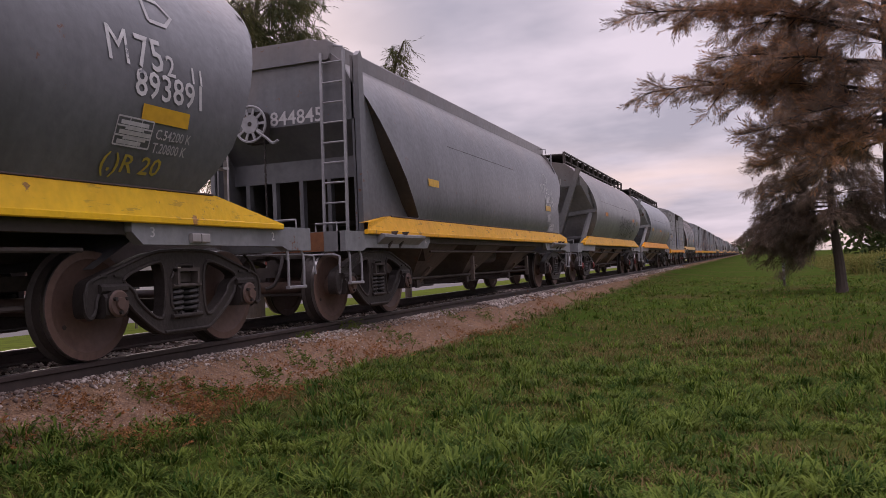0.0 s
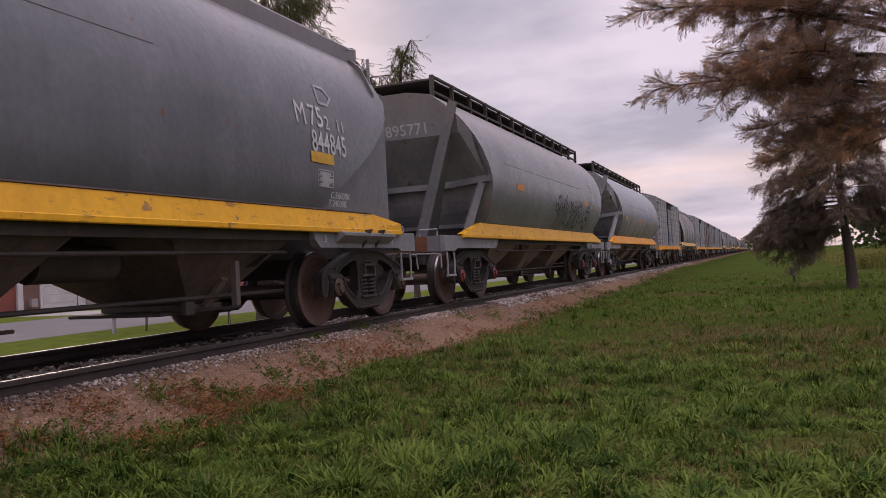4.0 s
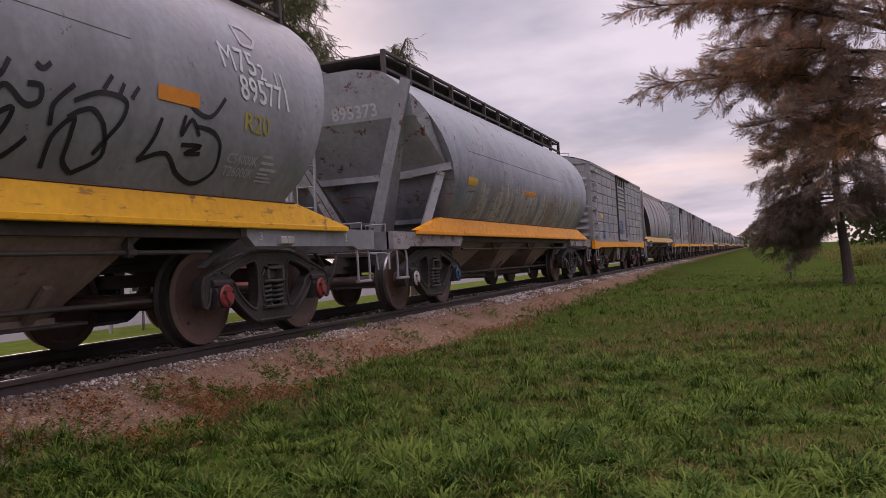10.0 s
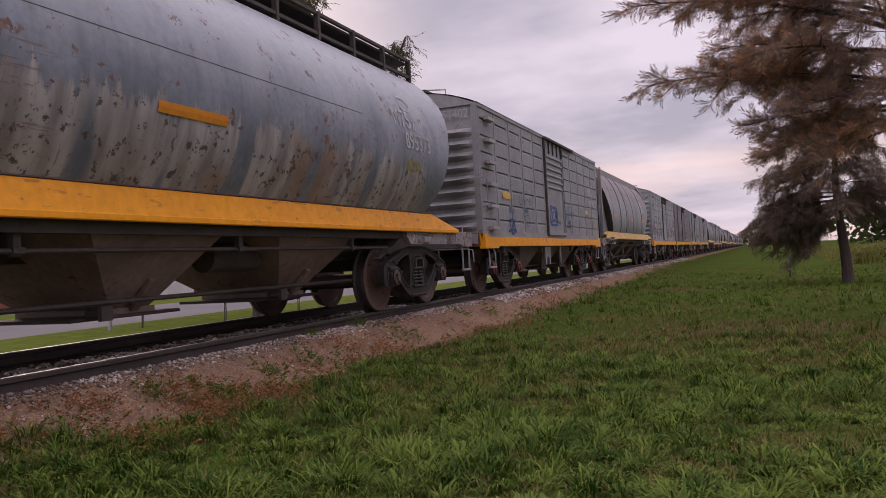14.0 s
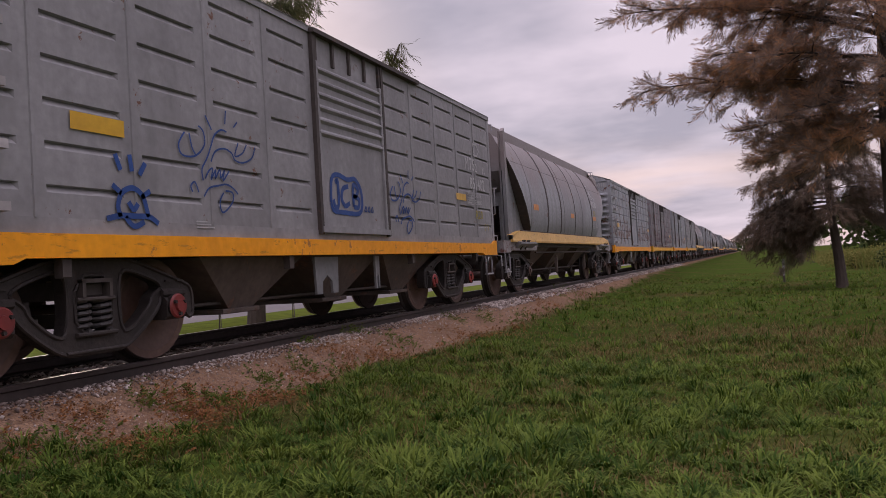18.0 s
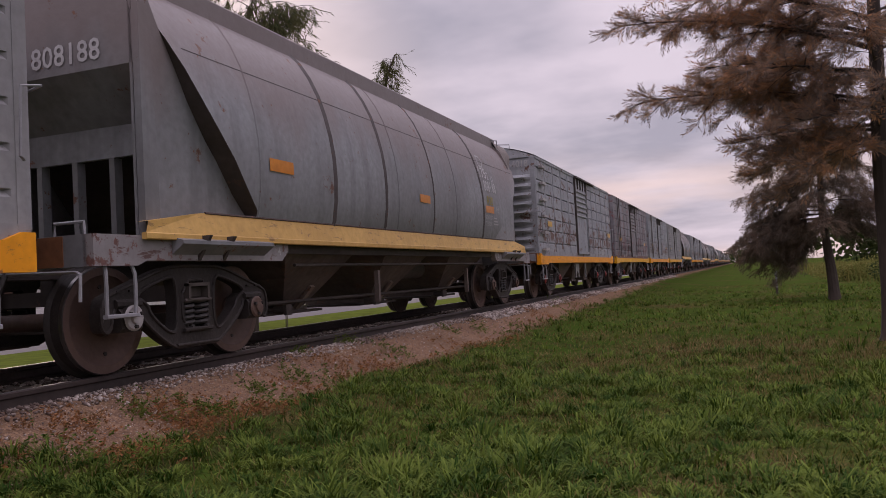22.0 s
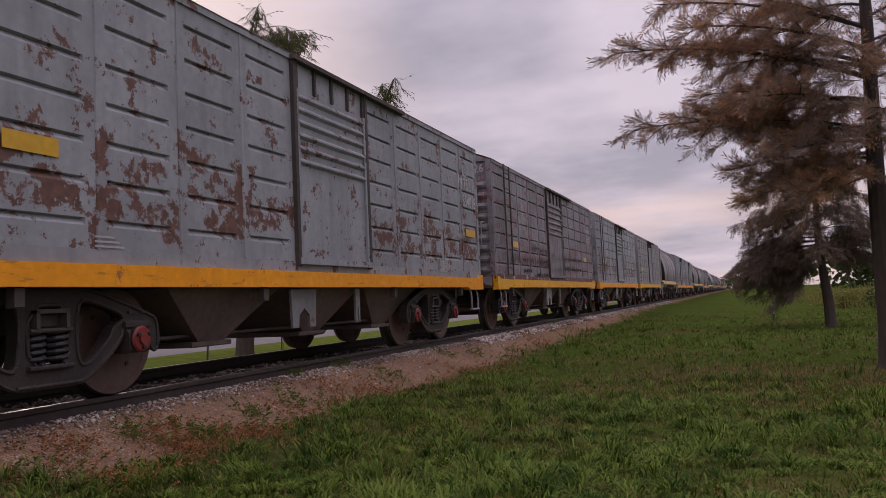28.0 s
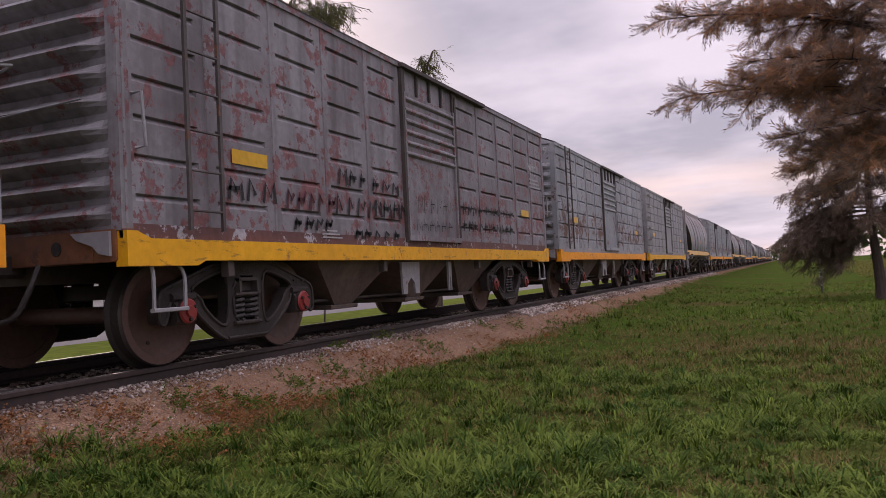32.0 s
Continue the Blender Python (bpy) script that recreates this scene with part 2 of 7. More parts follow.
        col = mix(f, col, mix(ramp(fine.outputs["Fac"], 0.3, 0.7), tint(rust_col, 1), tint(rust_col, 1.9)))
    L(col, b.inputs["Base Color"])
    rr = N("ShaderNodeMapRange")
    rr.inputs["To Min"].default_value, rr.inputs["To Max"].default_value = max(0.05, rough - 0.1), min(1, rough + 0.12)
    L(rough_src, rr.inputs["Value"]); L(rr.outputs[0], b.inputs["Roughness"])
    bp = N("ShaderNodeBump"); bp.inputs["Strength"].default_value, bp.inputs["Distance"].default_value = bump, 0.02
    hh = N("ShaderNodeMath"); hh.operation = "ADD"
    L(fine.outputs["Fac"], hh.inputs[0]); L(big.outputs["Fac"], hh.inputs[1])
    L(hh.outputs[0], bp.inputs["Height"]); L(bp.outputs[0], b.inputs["Normal"])
    return m


def leafy(name, a, c, trans=0.25, rough=0.75, third=None, clump=0.9):
    """Blades and leaves: each loose piece has its own tone between a and c."""
    m = bpy.data.materials.new(name)
    m.use_nodes = True
    nt = m.node_tree
    N, L = nt.nodes.new, nt.links.new
    b = nt.nodes["Principled BSDF"]
    g = N("ShaderNodeNewGeometry")
    x = N("ShaderNodeMix"); x.data_type = "RGBA"
    x.inputs["A"].default_value, x.inputs["B"].default_value = tint(a, 1), tint(c, 1)
    tc, nz = N("ShaderNodeTexCoord"), N("ShaderNodeTexNoise")
    nz.inputs["Scale"].default_value, nz.inputs["Detail"].default_value = clump, 3
    L(tc.outputs["Object"], nz.inputs["Vector"])
    ad = N("ShaderNodeMath"); ad.operation = "MULTIPLY_ADD"; ad.inputs[1].default_value, ad.inputs[2].default_value = 1.0, -0.50
    L(g.outputs["Random Per Island"], ad.inputs[0])
    sm = N("ShaderNodeMath"); sm.operation = "ADD"
    L(ad.outputs[0], sm.inputs[0])
    rg = N("ShaderNodeMapRange"); rg.inputs["From Min"].default_value, rg.inputs["From Max"].default_value = 0.3, 0.7
    L(nz.outputs["Fac"], rg.inputs["Value"]); L(rg.outputs[0], sm.inputs[1])
    sm.use_clamp = True
    L(sm.outputs[0], x.inputs["Factor"])
    tone = x.outputs["Result"]
    if third:
        # withered patches a stride or two across
        n2 = N("ShaderNodeTexNoise"); n2.inputs["Scale"].default_value, n2.inputs["Detail"].default_value = 0.42, 4
        L(tc.outputs["Object"], n2.inputs["Vector"])
        s2 = N("ShaderNodeMath"); s2.operation = "MULTIPLY_ADD"; s2.inputs[1].default_value = 0.30
        L(g.outputs["Random Per Island"], s2.inputs[0]); L(n2.outputs["Fac"], s2.inputs[2])
        r2 = N("ShaderNodeMapRange"); r2.inputs["From Min"].default_value, r2.inputs["From Max"].default_value = 0.62, 0.77
        L(s2.outputs[0], r2.inputs["Value"])
        y = N("ShaderNodeMix"); y.data_type = "RGBA"; y.inputs["B"].default_value = tint(third, 1)
        L(r2.outputs[0], y.inputs["Factor"]); L(tone, y.inputs["A"])
        tone = y.outputs["Result"]
    L(tone, b.inputs["Base Color"])
    b.inputs["Roughness"].default_value = rough
    b.inputs["Specular IOR Level"].default_value = 0.12
    if trans:
        tr, ms, out = N("ShaderNodeBsdfTranslucent"), N("ShaderNodeMixShader"), nt.nodes["Material Output"]
        L(tone, tr.inputs["Color"])
        ms.inputs[0].default_value = trans
        L(b.outputs[0], ms.inputs[1]); L(tr.outputs[0], ms.inputs[2]); L(ms.outputs[0], out.inputs["Surface"])
    return m


GREY_DARK = surface("grey_paint_dark", (0.158, 0.158, 0.168), (0.108, 0.107, 0.114), 0.33, streak=0.35, rust=0.02, spec=0.55, dust=(3.0, 0.45, (0.215, 0.170, 0.150)))
GREY_MID = surface("grey_paint", (0.275, 0.272, 0.278), (0.185, 0.183, 0.188), 0.38, streak=0.35, rust=0.08, dust=(2.75, 0.6, (0.27, 0.225, 0.205)))
GREY_GRIMY = surface("grey_paint_grimy", (0.284, 0.288, 0.294), (0.194, 0.189, 0.189), 0.46, blotch=0.8, streak=0.5, rust=0.12, dust=(2.35, 0.85, (0.20, 0.158, 0.148)))
# the pale dust colour paints sky light onto the top of this tank
GREY_BLUE = surface("grey_blue_paint_worn", (0.247, 0.262, 0.290), (0.161, 0.172, 0.198), 0.42, streak=0.6, rust=0.30, rust_col=(0.10, 0.055, 0.04), peel=(-4.1, 4.4, 1.98), dust=(2.45, 0.7, (0.34, 0.345, 0.355)))
GREY_LIGHT = surface("grey_paint_light", (0.290, 0.290, 0.297), (0.189, 0.189, 0.196), 0.55, streak=0.3, rust=0.14)
END_GREY = surface("pale_grey_end_paint", (0.43, 0.435, 0.455), (0.31, 0.31, 0.32), 0.55, streak=0.35, rust=0.30, rust_col=(0.12, 0.055, 0.045))
BOX_GREY = surface("box_grey_paint", (0.328, 0.315, 0.315), (0.236, 0.226, 0.225), 0.55, streak=0.3, rust=0.06)
BOX_RUSTY = surface("box_grey_paint_rusty", (0.335, 0.340, 0.354), (0.240, 0.244, 0.256), 0.58, streak=0.4, rust=0.385, rust_col=(0.095, 0.047, 0.034), low=0.10, vary=0.22)
BOX_MAROON = surface("box_grey_over_maroon", (0.285, 0.272, 0.285), (0.165, 0.145, 0.15), 0.55, streak=0.75, rust=0.50, rust_col=(0.135, 0.060, 0.060), low=0.05, vary=0.12)
MAROON = surface("worn_maroon_paint", (0.175, 0.078, 0.070), (0.11, 0.055, 0.052), 0.6, streak=0.4, rust=0.45, rust_col=(0.26, 0.25, 0.27))
YELLOW = surface("yellow_sill_paint", (0.92, 0.455, 0.012), (0.82, 0.39, 0.012), 0.5, streak=0.2, rust=0.12, rust_col=(0.25, 0.12, 0.035), scuff=0.7)
YELLOW_BRIGHT = surface("bright_yellow_sill_paint", (0.95, 0.56, 0.010), (0.86, 0.48, 0.010), 0.5, streak=0.2, rust=0.12, rust_col=(0.25, 0.12, 0.035), scuff=0.4)
ORANGE = surface("orange_sill_paint", (1.0, 0.385, 0.006), (0.92, 0.34, 0.006), 0.5, streak=0.2, rust=0.12, rust_col=(0.28, 0.10, 0.03), scuff=0.5)
CREAM = surface("faded_yellow_paint", (0.72, 0.43, 0.125), (0.60, 0.35, 0.10), 0.55, streak=0.2, rust=0.12, rust_col=(0.20, 0.11, 0.06), scuff=0.6)
PATCH = surface("orange_reflector", (0.72, 0.26, 0.02), (0.60, 0.20, 0.02), 0.4, bump=0.03)
PATCH_Y = surface("yellow_reflector", (0.75, 0.43, 0.03), (0.62, 0.34, 0.03), 0.4, bump=0.03)
RUSTY = surface("rusty_buffer_beam", (0.30, 0.12, 0.048), (0.15, 0.062, 0.035), 0.7, rust=0.3)
RUSTY_WEB = surface("rust_brown_web", (0.115, 0.075, 0.065), (0.075, 0.05, 0.045), 0.65, rust=0.2)
RIB = surface("rust_stained_rib", (0.115, 0.098, 0.094), (0.070, 0.056, 0.052), 0.6, rust=0.3)
HOOD = surface("brown_weathered_hood", (0.31, 0.255, 0.225), (0.17, 0.145, 0.135), 0.6, rust=0.3)
UNDER = surface("underframe_grime", (0.095, 0.075, 0.066), (0.056, 0.045, 0.041), 0.75, rust=0.15, rust_col=(0.07, 0.045, 0.035))
CHUTE = surface("chute_dusty_steel", (0.33, 0.245, 0.20), (0.19, 0.138, 0.112), 0.7, streak=0.4, rust=0.12)
WORN = surface("peeling_grey_sill_paint", (0.34, 0.31, 0.31), (0.24, 0.215, 0.21), 0.6, streak=0.2, rust=0.52, rust_col=(0.11, 0.052, 0.042), scuff=0.9)
BOX_CHUTE = surface("rusty_chute_plate", (0.17, 0.130, 0.110), (0.09, 0.070, 0.062), 0.7, streak=0.5, rust=0.35, rust_col=(0.10, 0.06, 0.045))
CAST = surface("bogie_cast_steel", (0.060, 0.048, 0.043), (0.030, 0.025, 0.023), 0.55, grain=26, bump=0.25, spec=0.22)
WHEEL = surface("wheel_rusty_steel", (0.155, 0.092, 0.070), (0.085, 0.052, 0.042), 0.6, grain=20)
TREAD = surface("polished_tread", (0.40, 0.38, 0.37), (0.25, 0.23, 0.22), 0.34, metal=1.0, bump=0.03)
SPRING = surface("spring_steel", (0.05, 0.043, 0.04), (0.028, 0.026, 0.026), 0.55)
RED_CAP = surface("red_cap_paint", (0.30, 0.035, 0.03), (0.17, 0.03, 0.026), 0.5)
WHITE_CAP = surface("white_cap_paint", (0.50, 0.46, 0.45), (0.30, 0.27, 0.26), 0.5)
BLUE_CAP = surface("blue_cap_paint", (0.03, 0.12, 0.24), (0.03, 0.08, 0.15), 0.5)
PALE = surface("pale_metal_paint", (0.36, 0.35, 0.36), (0.25, 0.24, 0.25), 0.5, rust=0.1)
WHITE = surface("white_lettering", (0.62, 0.60, 0.59), (0.48, 0.46, 0.46), 0.6, rust=0.10, rust_col=(0.13, 0.13, 0.14))
WHITE_DIM = surface("faded_white_lettering", (0.50, 0.48, 0.47), (0.36, 0.35, 0.35), 0.6)
YEL_LET = surface("yellow_lettering", (0.42, 0.33, 0.05), (0.3, 0.24, 0.05), 0.6)
BLACK_INK = surface("black_marker_paint", (0.012, 0.013, 0.014), (0.02, 0.02, 0.021), 0.55)
BLUE_INK = surface("blue_spray_paint", (0.022, 0.075, 0.27), (0.02, 0.055, 0.19), 0.55)
MAROON_INK = surface("maroon_spray_paint", (0.13, 0.03, 0.04), (0.08, 0.025, 0.03), 0.6)
RAIL = surface("rail_rusty_steel", (0.062, 0.042, 0.036), (0.034, 0.025, 0.022), 0.6)
RAIL_TOP = surface("rail_polished_top", (0.30, 0.28, 0.28), (0.12, 0.11, 0.11), 0.48, metal=1.0, bump=0.04)
SLEEPER = surface("old_timber_sleeper", (0.174, 0.142, 0.123), (0.087, 0.070, 0.061), 0.85, grain=9, stretch=(1, 6, 6), bump=0.4)


# ---- mesh building ----
class Geo:
    """Verts and faces gathered into one mesh; m is the material slot of the faces."""

    def __init__(self):
        self.v, self.f, self.m = [], [], []

    def add(self, vs, fs, m=0):
        n = len(self.v)
        self.v += [tuple(p) for p in vs]
        self.f += [tuple(i + n for i in q) for q in fs]
        self.m += [m] * len(fs)
        return self

    def box(self, x0, x1, y0, y1, z0, z1, m=0, c=0.0):
        """A box; c: width of the chamfer along its upright and lengthwise edges."""
        if c <= 0:
            vs = [(x, y, z) for x in (x0, x1) for y in (y0, y1) for z in (z0, z1)]
            return self.add(vs, [(0, 1, 3, 2), (4, 6, 7, 5), (0, 4, 5, 1), (2, 3, 7, 6), (0, 2, 6, 4), (1, 5, 7, 3)], m)
        ring = [(x0 + c, z0), (x1 - c, z0), (x1, z0 + c), (x1, z1 - c), (x1 - c, z1), (x0 + c, z1), (x0, z1 - c), (x0, z0 + c)]
        return self.prism(ring, "y", y0, y1, m)

    def prism(self, pts, axis, a, b, m=0):
        """A flat outline pushed along an axis; pts are the other two coordinates in x, y, z order."""
        def put(p, k):
            return {"x": (k, p[0], p[1]), "y": (p[0], k, p[1]), "z": (p[0], p[1], k)}[axis]
        n = len(pts)
        vs = [put(p, a) for p in pts] + [put(p, b) for p in pts]
        fs = [tuple(range(n)), tuple(range(2 * n - 1, n - 1, -1))]
        fs += [(i, i + n, (i + 1) % n + n, (i + 1) % n) for i in range(n)]
        return self.add(vs, fs, m)

    def beam(self, p, q, w, h, m=0, up=(0, 0, 1)):
        """A bar from p to q, w wide and h deep."""
        p, q = Vector(p), Vector(q)
        d = (q - p).normalized()
        s = d.cross(Vector(up))
        if s.length < 1e-4:
            s = d.cross(Vector((1, 0, 0)))
        s.normalize()
        u = s.cross(d)
        vs = [e + s * i * w / 2 + u * j * h / 2 for e in (p, q) for i, j in ((-1, -1), (1, -1), (1, 1), (-1, 1))]
        return self.add(vs, [(3, 2, 1, 0), (4, 5, 6, 7), (0, 1, 5, 4), (1, 2, 6, 5), (2, 3, 7, 6), (3, 0, 4, 7)], m)

    def tube(self, pts, r, n=6, m=0):
        """A round bar along a line of points."""
        pts = [Vector(p) for p in pts]
        rs = r if isinstance(r, (list, tuple)) else [r] * len(pts)
        vs, fs = [], []
        for i, p in enumerate(pts):
            d = (pts[min(i + 1, len(pts) - 1)] - pts[max(i - 1, 0)]).normalized()
            a = d.cross(Vector((0.31, 0.17, 0.93)))
            if a.length < 1e-3:
                a = d.cross(Vector((1, 0, 0)))
            a.normalize()
            b = d.cross(a)
            vs += [p + (a * math.cos(t) + b * math.sin(t)) * rs[i] for t in (2 * math.pi * k / n for k in range(n))]
        for i in range(len(pts) - 1):
            for k in range(n):
                fs.append((i * n + k, i * n + (k + 1) % n, (i + 1) * n + (k + 1) % n, (i + 1) * n + k))
        fs += [tuple(range(n - 1, -1, -1)), tuple((len(pts) - 1) * n + k for k in range(n))]
        return self.add(vs, fs, m)

    def lathe(self, prof, n=32, cx=0, cy=0, cz=0, mats=None):
        """Turn an outline of (x, radius) about the x axis."""
        vs, fs, ms = [], [], []
        for x, r in prof:
            vs += [(cx + x, cy + r * math.cos(2 * math.pi * k / n), cz + r * math.sin(2 * math.pi * k / n)) for k in range(n)]
        for i in range(len(prof) - 1):
            for k in range(n):
                fs.append((i * n + k, (i + 1) * n + k, (i + 1) * n + (k + 1) % n, i * n + (k + 1) % n))
                ms.append(mats[i] if mats else 0)
        base = len(self.v)
        self.add(vs, fs)
        self.m[-len(fs):] = ms
        self.add([], [])
        for i, rev in ((0, False), (len(prof) - 1, True)):
            ring = [base + i * n + k for k in range(n)]
            self.f.append(tuple(ring if not rev else ring[::-1])); self.m.append(mats[min(i, len(mats) - 1)] if mats else 0)
        return self

    def sheet(self, rows, m=0):
        """A skin over rows of equally many points."""
        n = len(rows[0])
        fs = [(i * n + k, i * n + k + 1, (i + 1) * n + k + 1, (i + 1) * n + k) for i in range(len(rows) - 1) for k in range(n - 1)]
        return self.add([p for r in rows for p in r], fs, m)

    def mesh(self, name, mats, smooth=False):
        me = bpy.data.meshes.new(name)
        me.from_pydata(self.v, [], self.f)
        for mt in mats if isinstance(mats, (list, tuple)) else [mats]:
            me.materials.append(mt)
        me.polygons.foreach_set("material_index", self.m)
        me.update()
        bm = bmesh.new()
        bm.from_mesh(me)
        bmesh.ops.recalc_face_normals(bm, faces=bm.faces)
        if smooth:
            for f in bm.faces:
                f.smooth = True
            for e in bm.edges:
                e.smooth = len(e.link_faces) == 2 and e.calc_face_angle(0) < 0.6
        bm.to_mesh(me)
        bm.free()
        return me


def part(name, geo, mats, parent, label="", smooth=False, at=None):
    """One mesh object under a thing or under a part."""
    ob = new(name, geo.mesh(name, mats, smooth) if isinstance(geo, Geo) else geo)
    if parent:
        ob.parent = parent
    if at is not None:
        ob.matrix_basis = at
    return tagged(ob, label)


LETTERS = {}


def letters(s, size):
    """The outline of a word as flat verts (u, v) and faces, from the built-in font."""
    if (s, size) not in LETTERS:
        c = bpy.data.curves.new("lettering", "FONT")
        c.body, c.size, c.resolution_u, c.offset = s, size, 2, 0.0 if "M" in s else 0.010 * size
        o = bpy.data.objects.new("lettering", c)
        me = bpy.data.meshes.new_from_object(o)
        LETTERS[s, size] = ([(p.co.x, p.co.y) for p in me.vertices], [tuple(f.vertices) for f in me.polygons])
        bpy.data.objects.remove(o); bpy.data.curves.remove(c); bpy.data.meshes.remove(me)
    return LETTERS[s, size]


def write(s, size, put, parent, mat, name="lettering", wide=1.0):
    g = Geo()
    vs, fs = letters(s, size)
    g.add([put(u * wide, v) for u, v in vs], fs)
    me = bpy.data.meshes.new(name)
    me.from_pydata(g.v, [], g.f)
    me.materials.append(mat)
    ob = new(name, me)
    ob.parent = parent
    return ob


def mark(w, skin, what, y0, y1, z, h, mat):
    """Writing or a painted sign on a wagon's side between y0 and y1, its middle at height z; skin(y, z) is the side."""
    if what == "strip":
        g = Geo()
        g.sheet([[skin(y0 + (y1 - y0) * k / 2, z + d * h) for k in range(3)] for d in (-0.5, 0, 0.5)])
        return part("reflector", g, mat, w, "orange reflective strip" if mat is PATCH else "yellow reflective strip")
    if what == "table":
        g = Geo()
        for k in range(4):
            stroke(g, [(y0, z - h / 2 + h * k / 3), (y1, z - h / 2 + h * k / 3)], 0.012, skin)
            stroke(g, [(y0 + (y1 - y0) * k / 3, z - h / 2), (y0 + (y1 - y0) * k / 3, z + h / 2)], 0.010, skin)
        for k in range(5):
            stroke(g, [(y0 + 0.03 + 0.05 * (k % 2), z - h * 0.38 + h * 0.17 * k), (y1 - 0.09 + 0.04 * (k % 3), z - h * 0.38 + h * 0.17 * k)], 0.03, skin)
        return tagged(part("stencil_table", g, mat, w), kind="stuff")
    if what == "arrow":
        g = Geo()
        a, c = y0, y1
        stroke(g, [(a, z - h / 2), (a, z + h / 2), (a + (c - a) * 0.62, z + h / 2), (c, z), (a + (c - a) * 0.62, z - h / 2), (a, z - h / 2)], 0.035, skin)
        return part("emblem", g, mat, w)
    if what == "bars":
        g = Geo()
        for k in range(3):
            stroke(g, [(y0, z + h * (k - 1) * 0.36), (y1 - 0.05 * k, z + h * (k - 1) * 0.36)], h * 0.16, skin)
        return part("stencil_bars", g, mat, w)
    vs, fs = letters(what, 1.0)
    u0, u1 = min(p[0] for p in vs), max(p[0] for p in vs)
    v0, v1 = min(p[1] for p in vs), max(p[1] for p in vs)
    k, c = (y1 - y0) / (u1 - u0), h / (v1 - v0)
    me = bpy.data.meshes.new("lettering")
    me.from_pydata([skin(y0 + (u - u0) * k, z - h / 2 + (v - v0) * c) for u, v in vs], [], fs)
    me.materials.append(mat)
    return part("lettering", me, None, w)


def stroke(g, pts, w, put):
    """A painted line of even width through flat points, laid on a side by put(u, v)."""
    pts = [Vector(p) for p in pts]
    rows = []
    for i, p in enumerate(pts):
        d = pts[min(i + 1, len(pts) - 1)] - pts[max(i - 1, 0)]
        nrm = Vector((-d.y, d.x)).normalized() * w / 2 if d.length > 1e-6 else Vector((0, w / 2))
        rows.append([put(*(p - nrm)), put(*(p + nrm))])
    g.sheet(rows)


def curl(pts, n=6):
    """A smooth line through the given points."""
    out, p = [], [Vector(q) for q in pts]
    for i in range(len(p) - 1):
        a, b, c, d = p[max(i - 1, 0)], p[i], p[i + 1], p[min(i + 2, len(p) - 1)]
        for k in range(n):
            t = k / n
            out.append(0.5 * (2 * b + (c - a) * t + (2 * a - 5 * b + 4 * c - d) * t * t + (3 * b - a - 3 * c + d) * t ** 3))
    return out + [p[-1]]


# ---- the train ----
TRACK_X, RAIL_Z = -5.71, 0.51
WHEEL_R, AXLE = 0.44, 0.84


def run(t):
    """How far the train has come after t seconds."""
    return SPEED[0] * t + SPEED[1] * t * t + SPEED[2] * t ** 3


def wheel_mesh():
    g = Geo()
    for s in (-1, 1):
        prof = [(0.69, 0.09), (0.795, 0.10), (0.795, 0.37), (0.775, 0.38), (0.775, 0.462), (0.79, 0.468), (0.808, 0.455), (0.818, 0.442), (0.850, 0.439), (0.895, 0.435), (0.925, 0.432),
                (0.932, 0.425), (0.932, 0.365), (0.912, 0.345), (0.878, 0.20), (0.90, 0.13), (0.95, 0.12), (0.955, 0.09)]
        mats = [0, 0, 0, 0, 2, 2, 2, 2, 2, 1, 2, 0, 0, 0, 0, 0, 0]
        g.lathe([(s * x, r) for x, r in prof], 34, mats=mats)
        for k in range(2):
            a = k * math.pi + 0.6
            g.lathe([(s * 0.886, 0.018), (s * 0.903, 0.018)], 8, cy=0.27 * math.cos(a), cz=0.27 * math.sin(a), mats=[2, 2])
    g.tube([(-1.1, 0, 0), (1.1, 0, 0)], 0.075, 12)
    return g.mesh("wheelset", [WHEEL, TREAD, CAST], True)


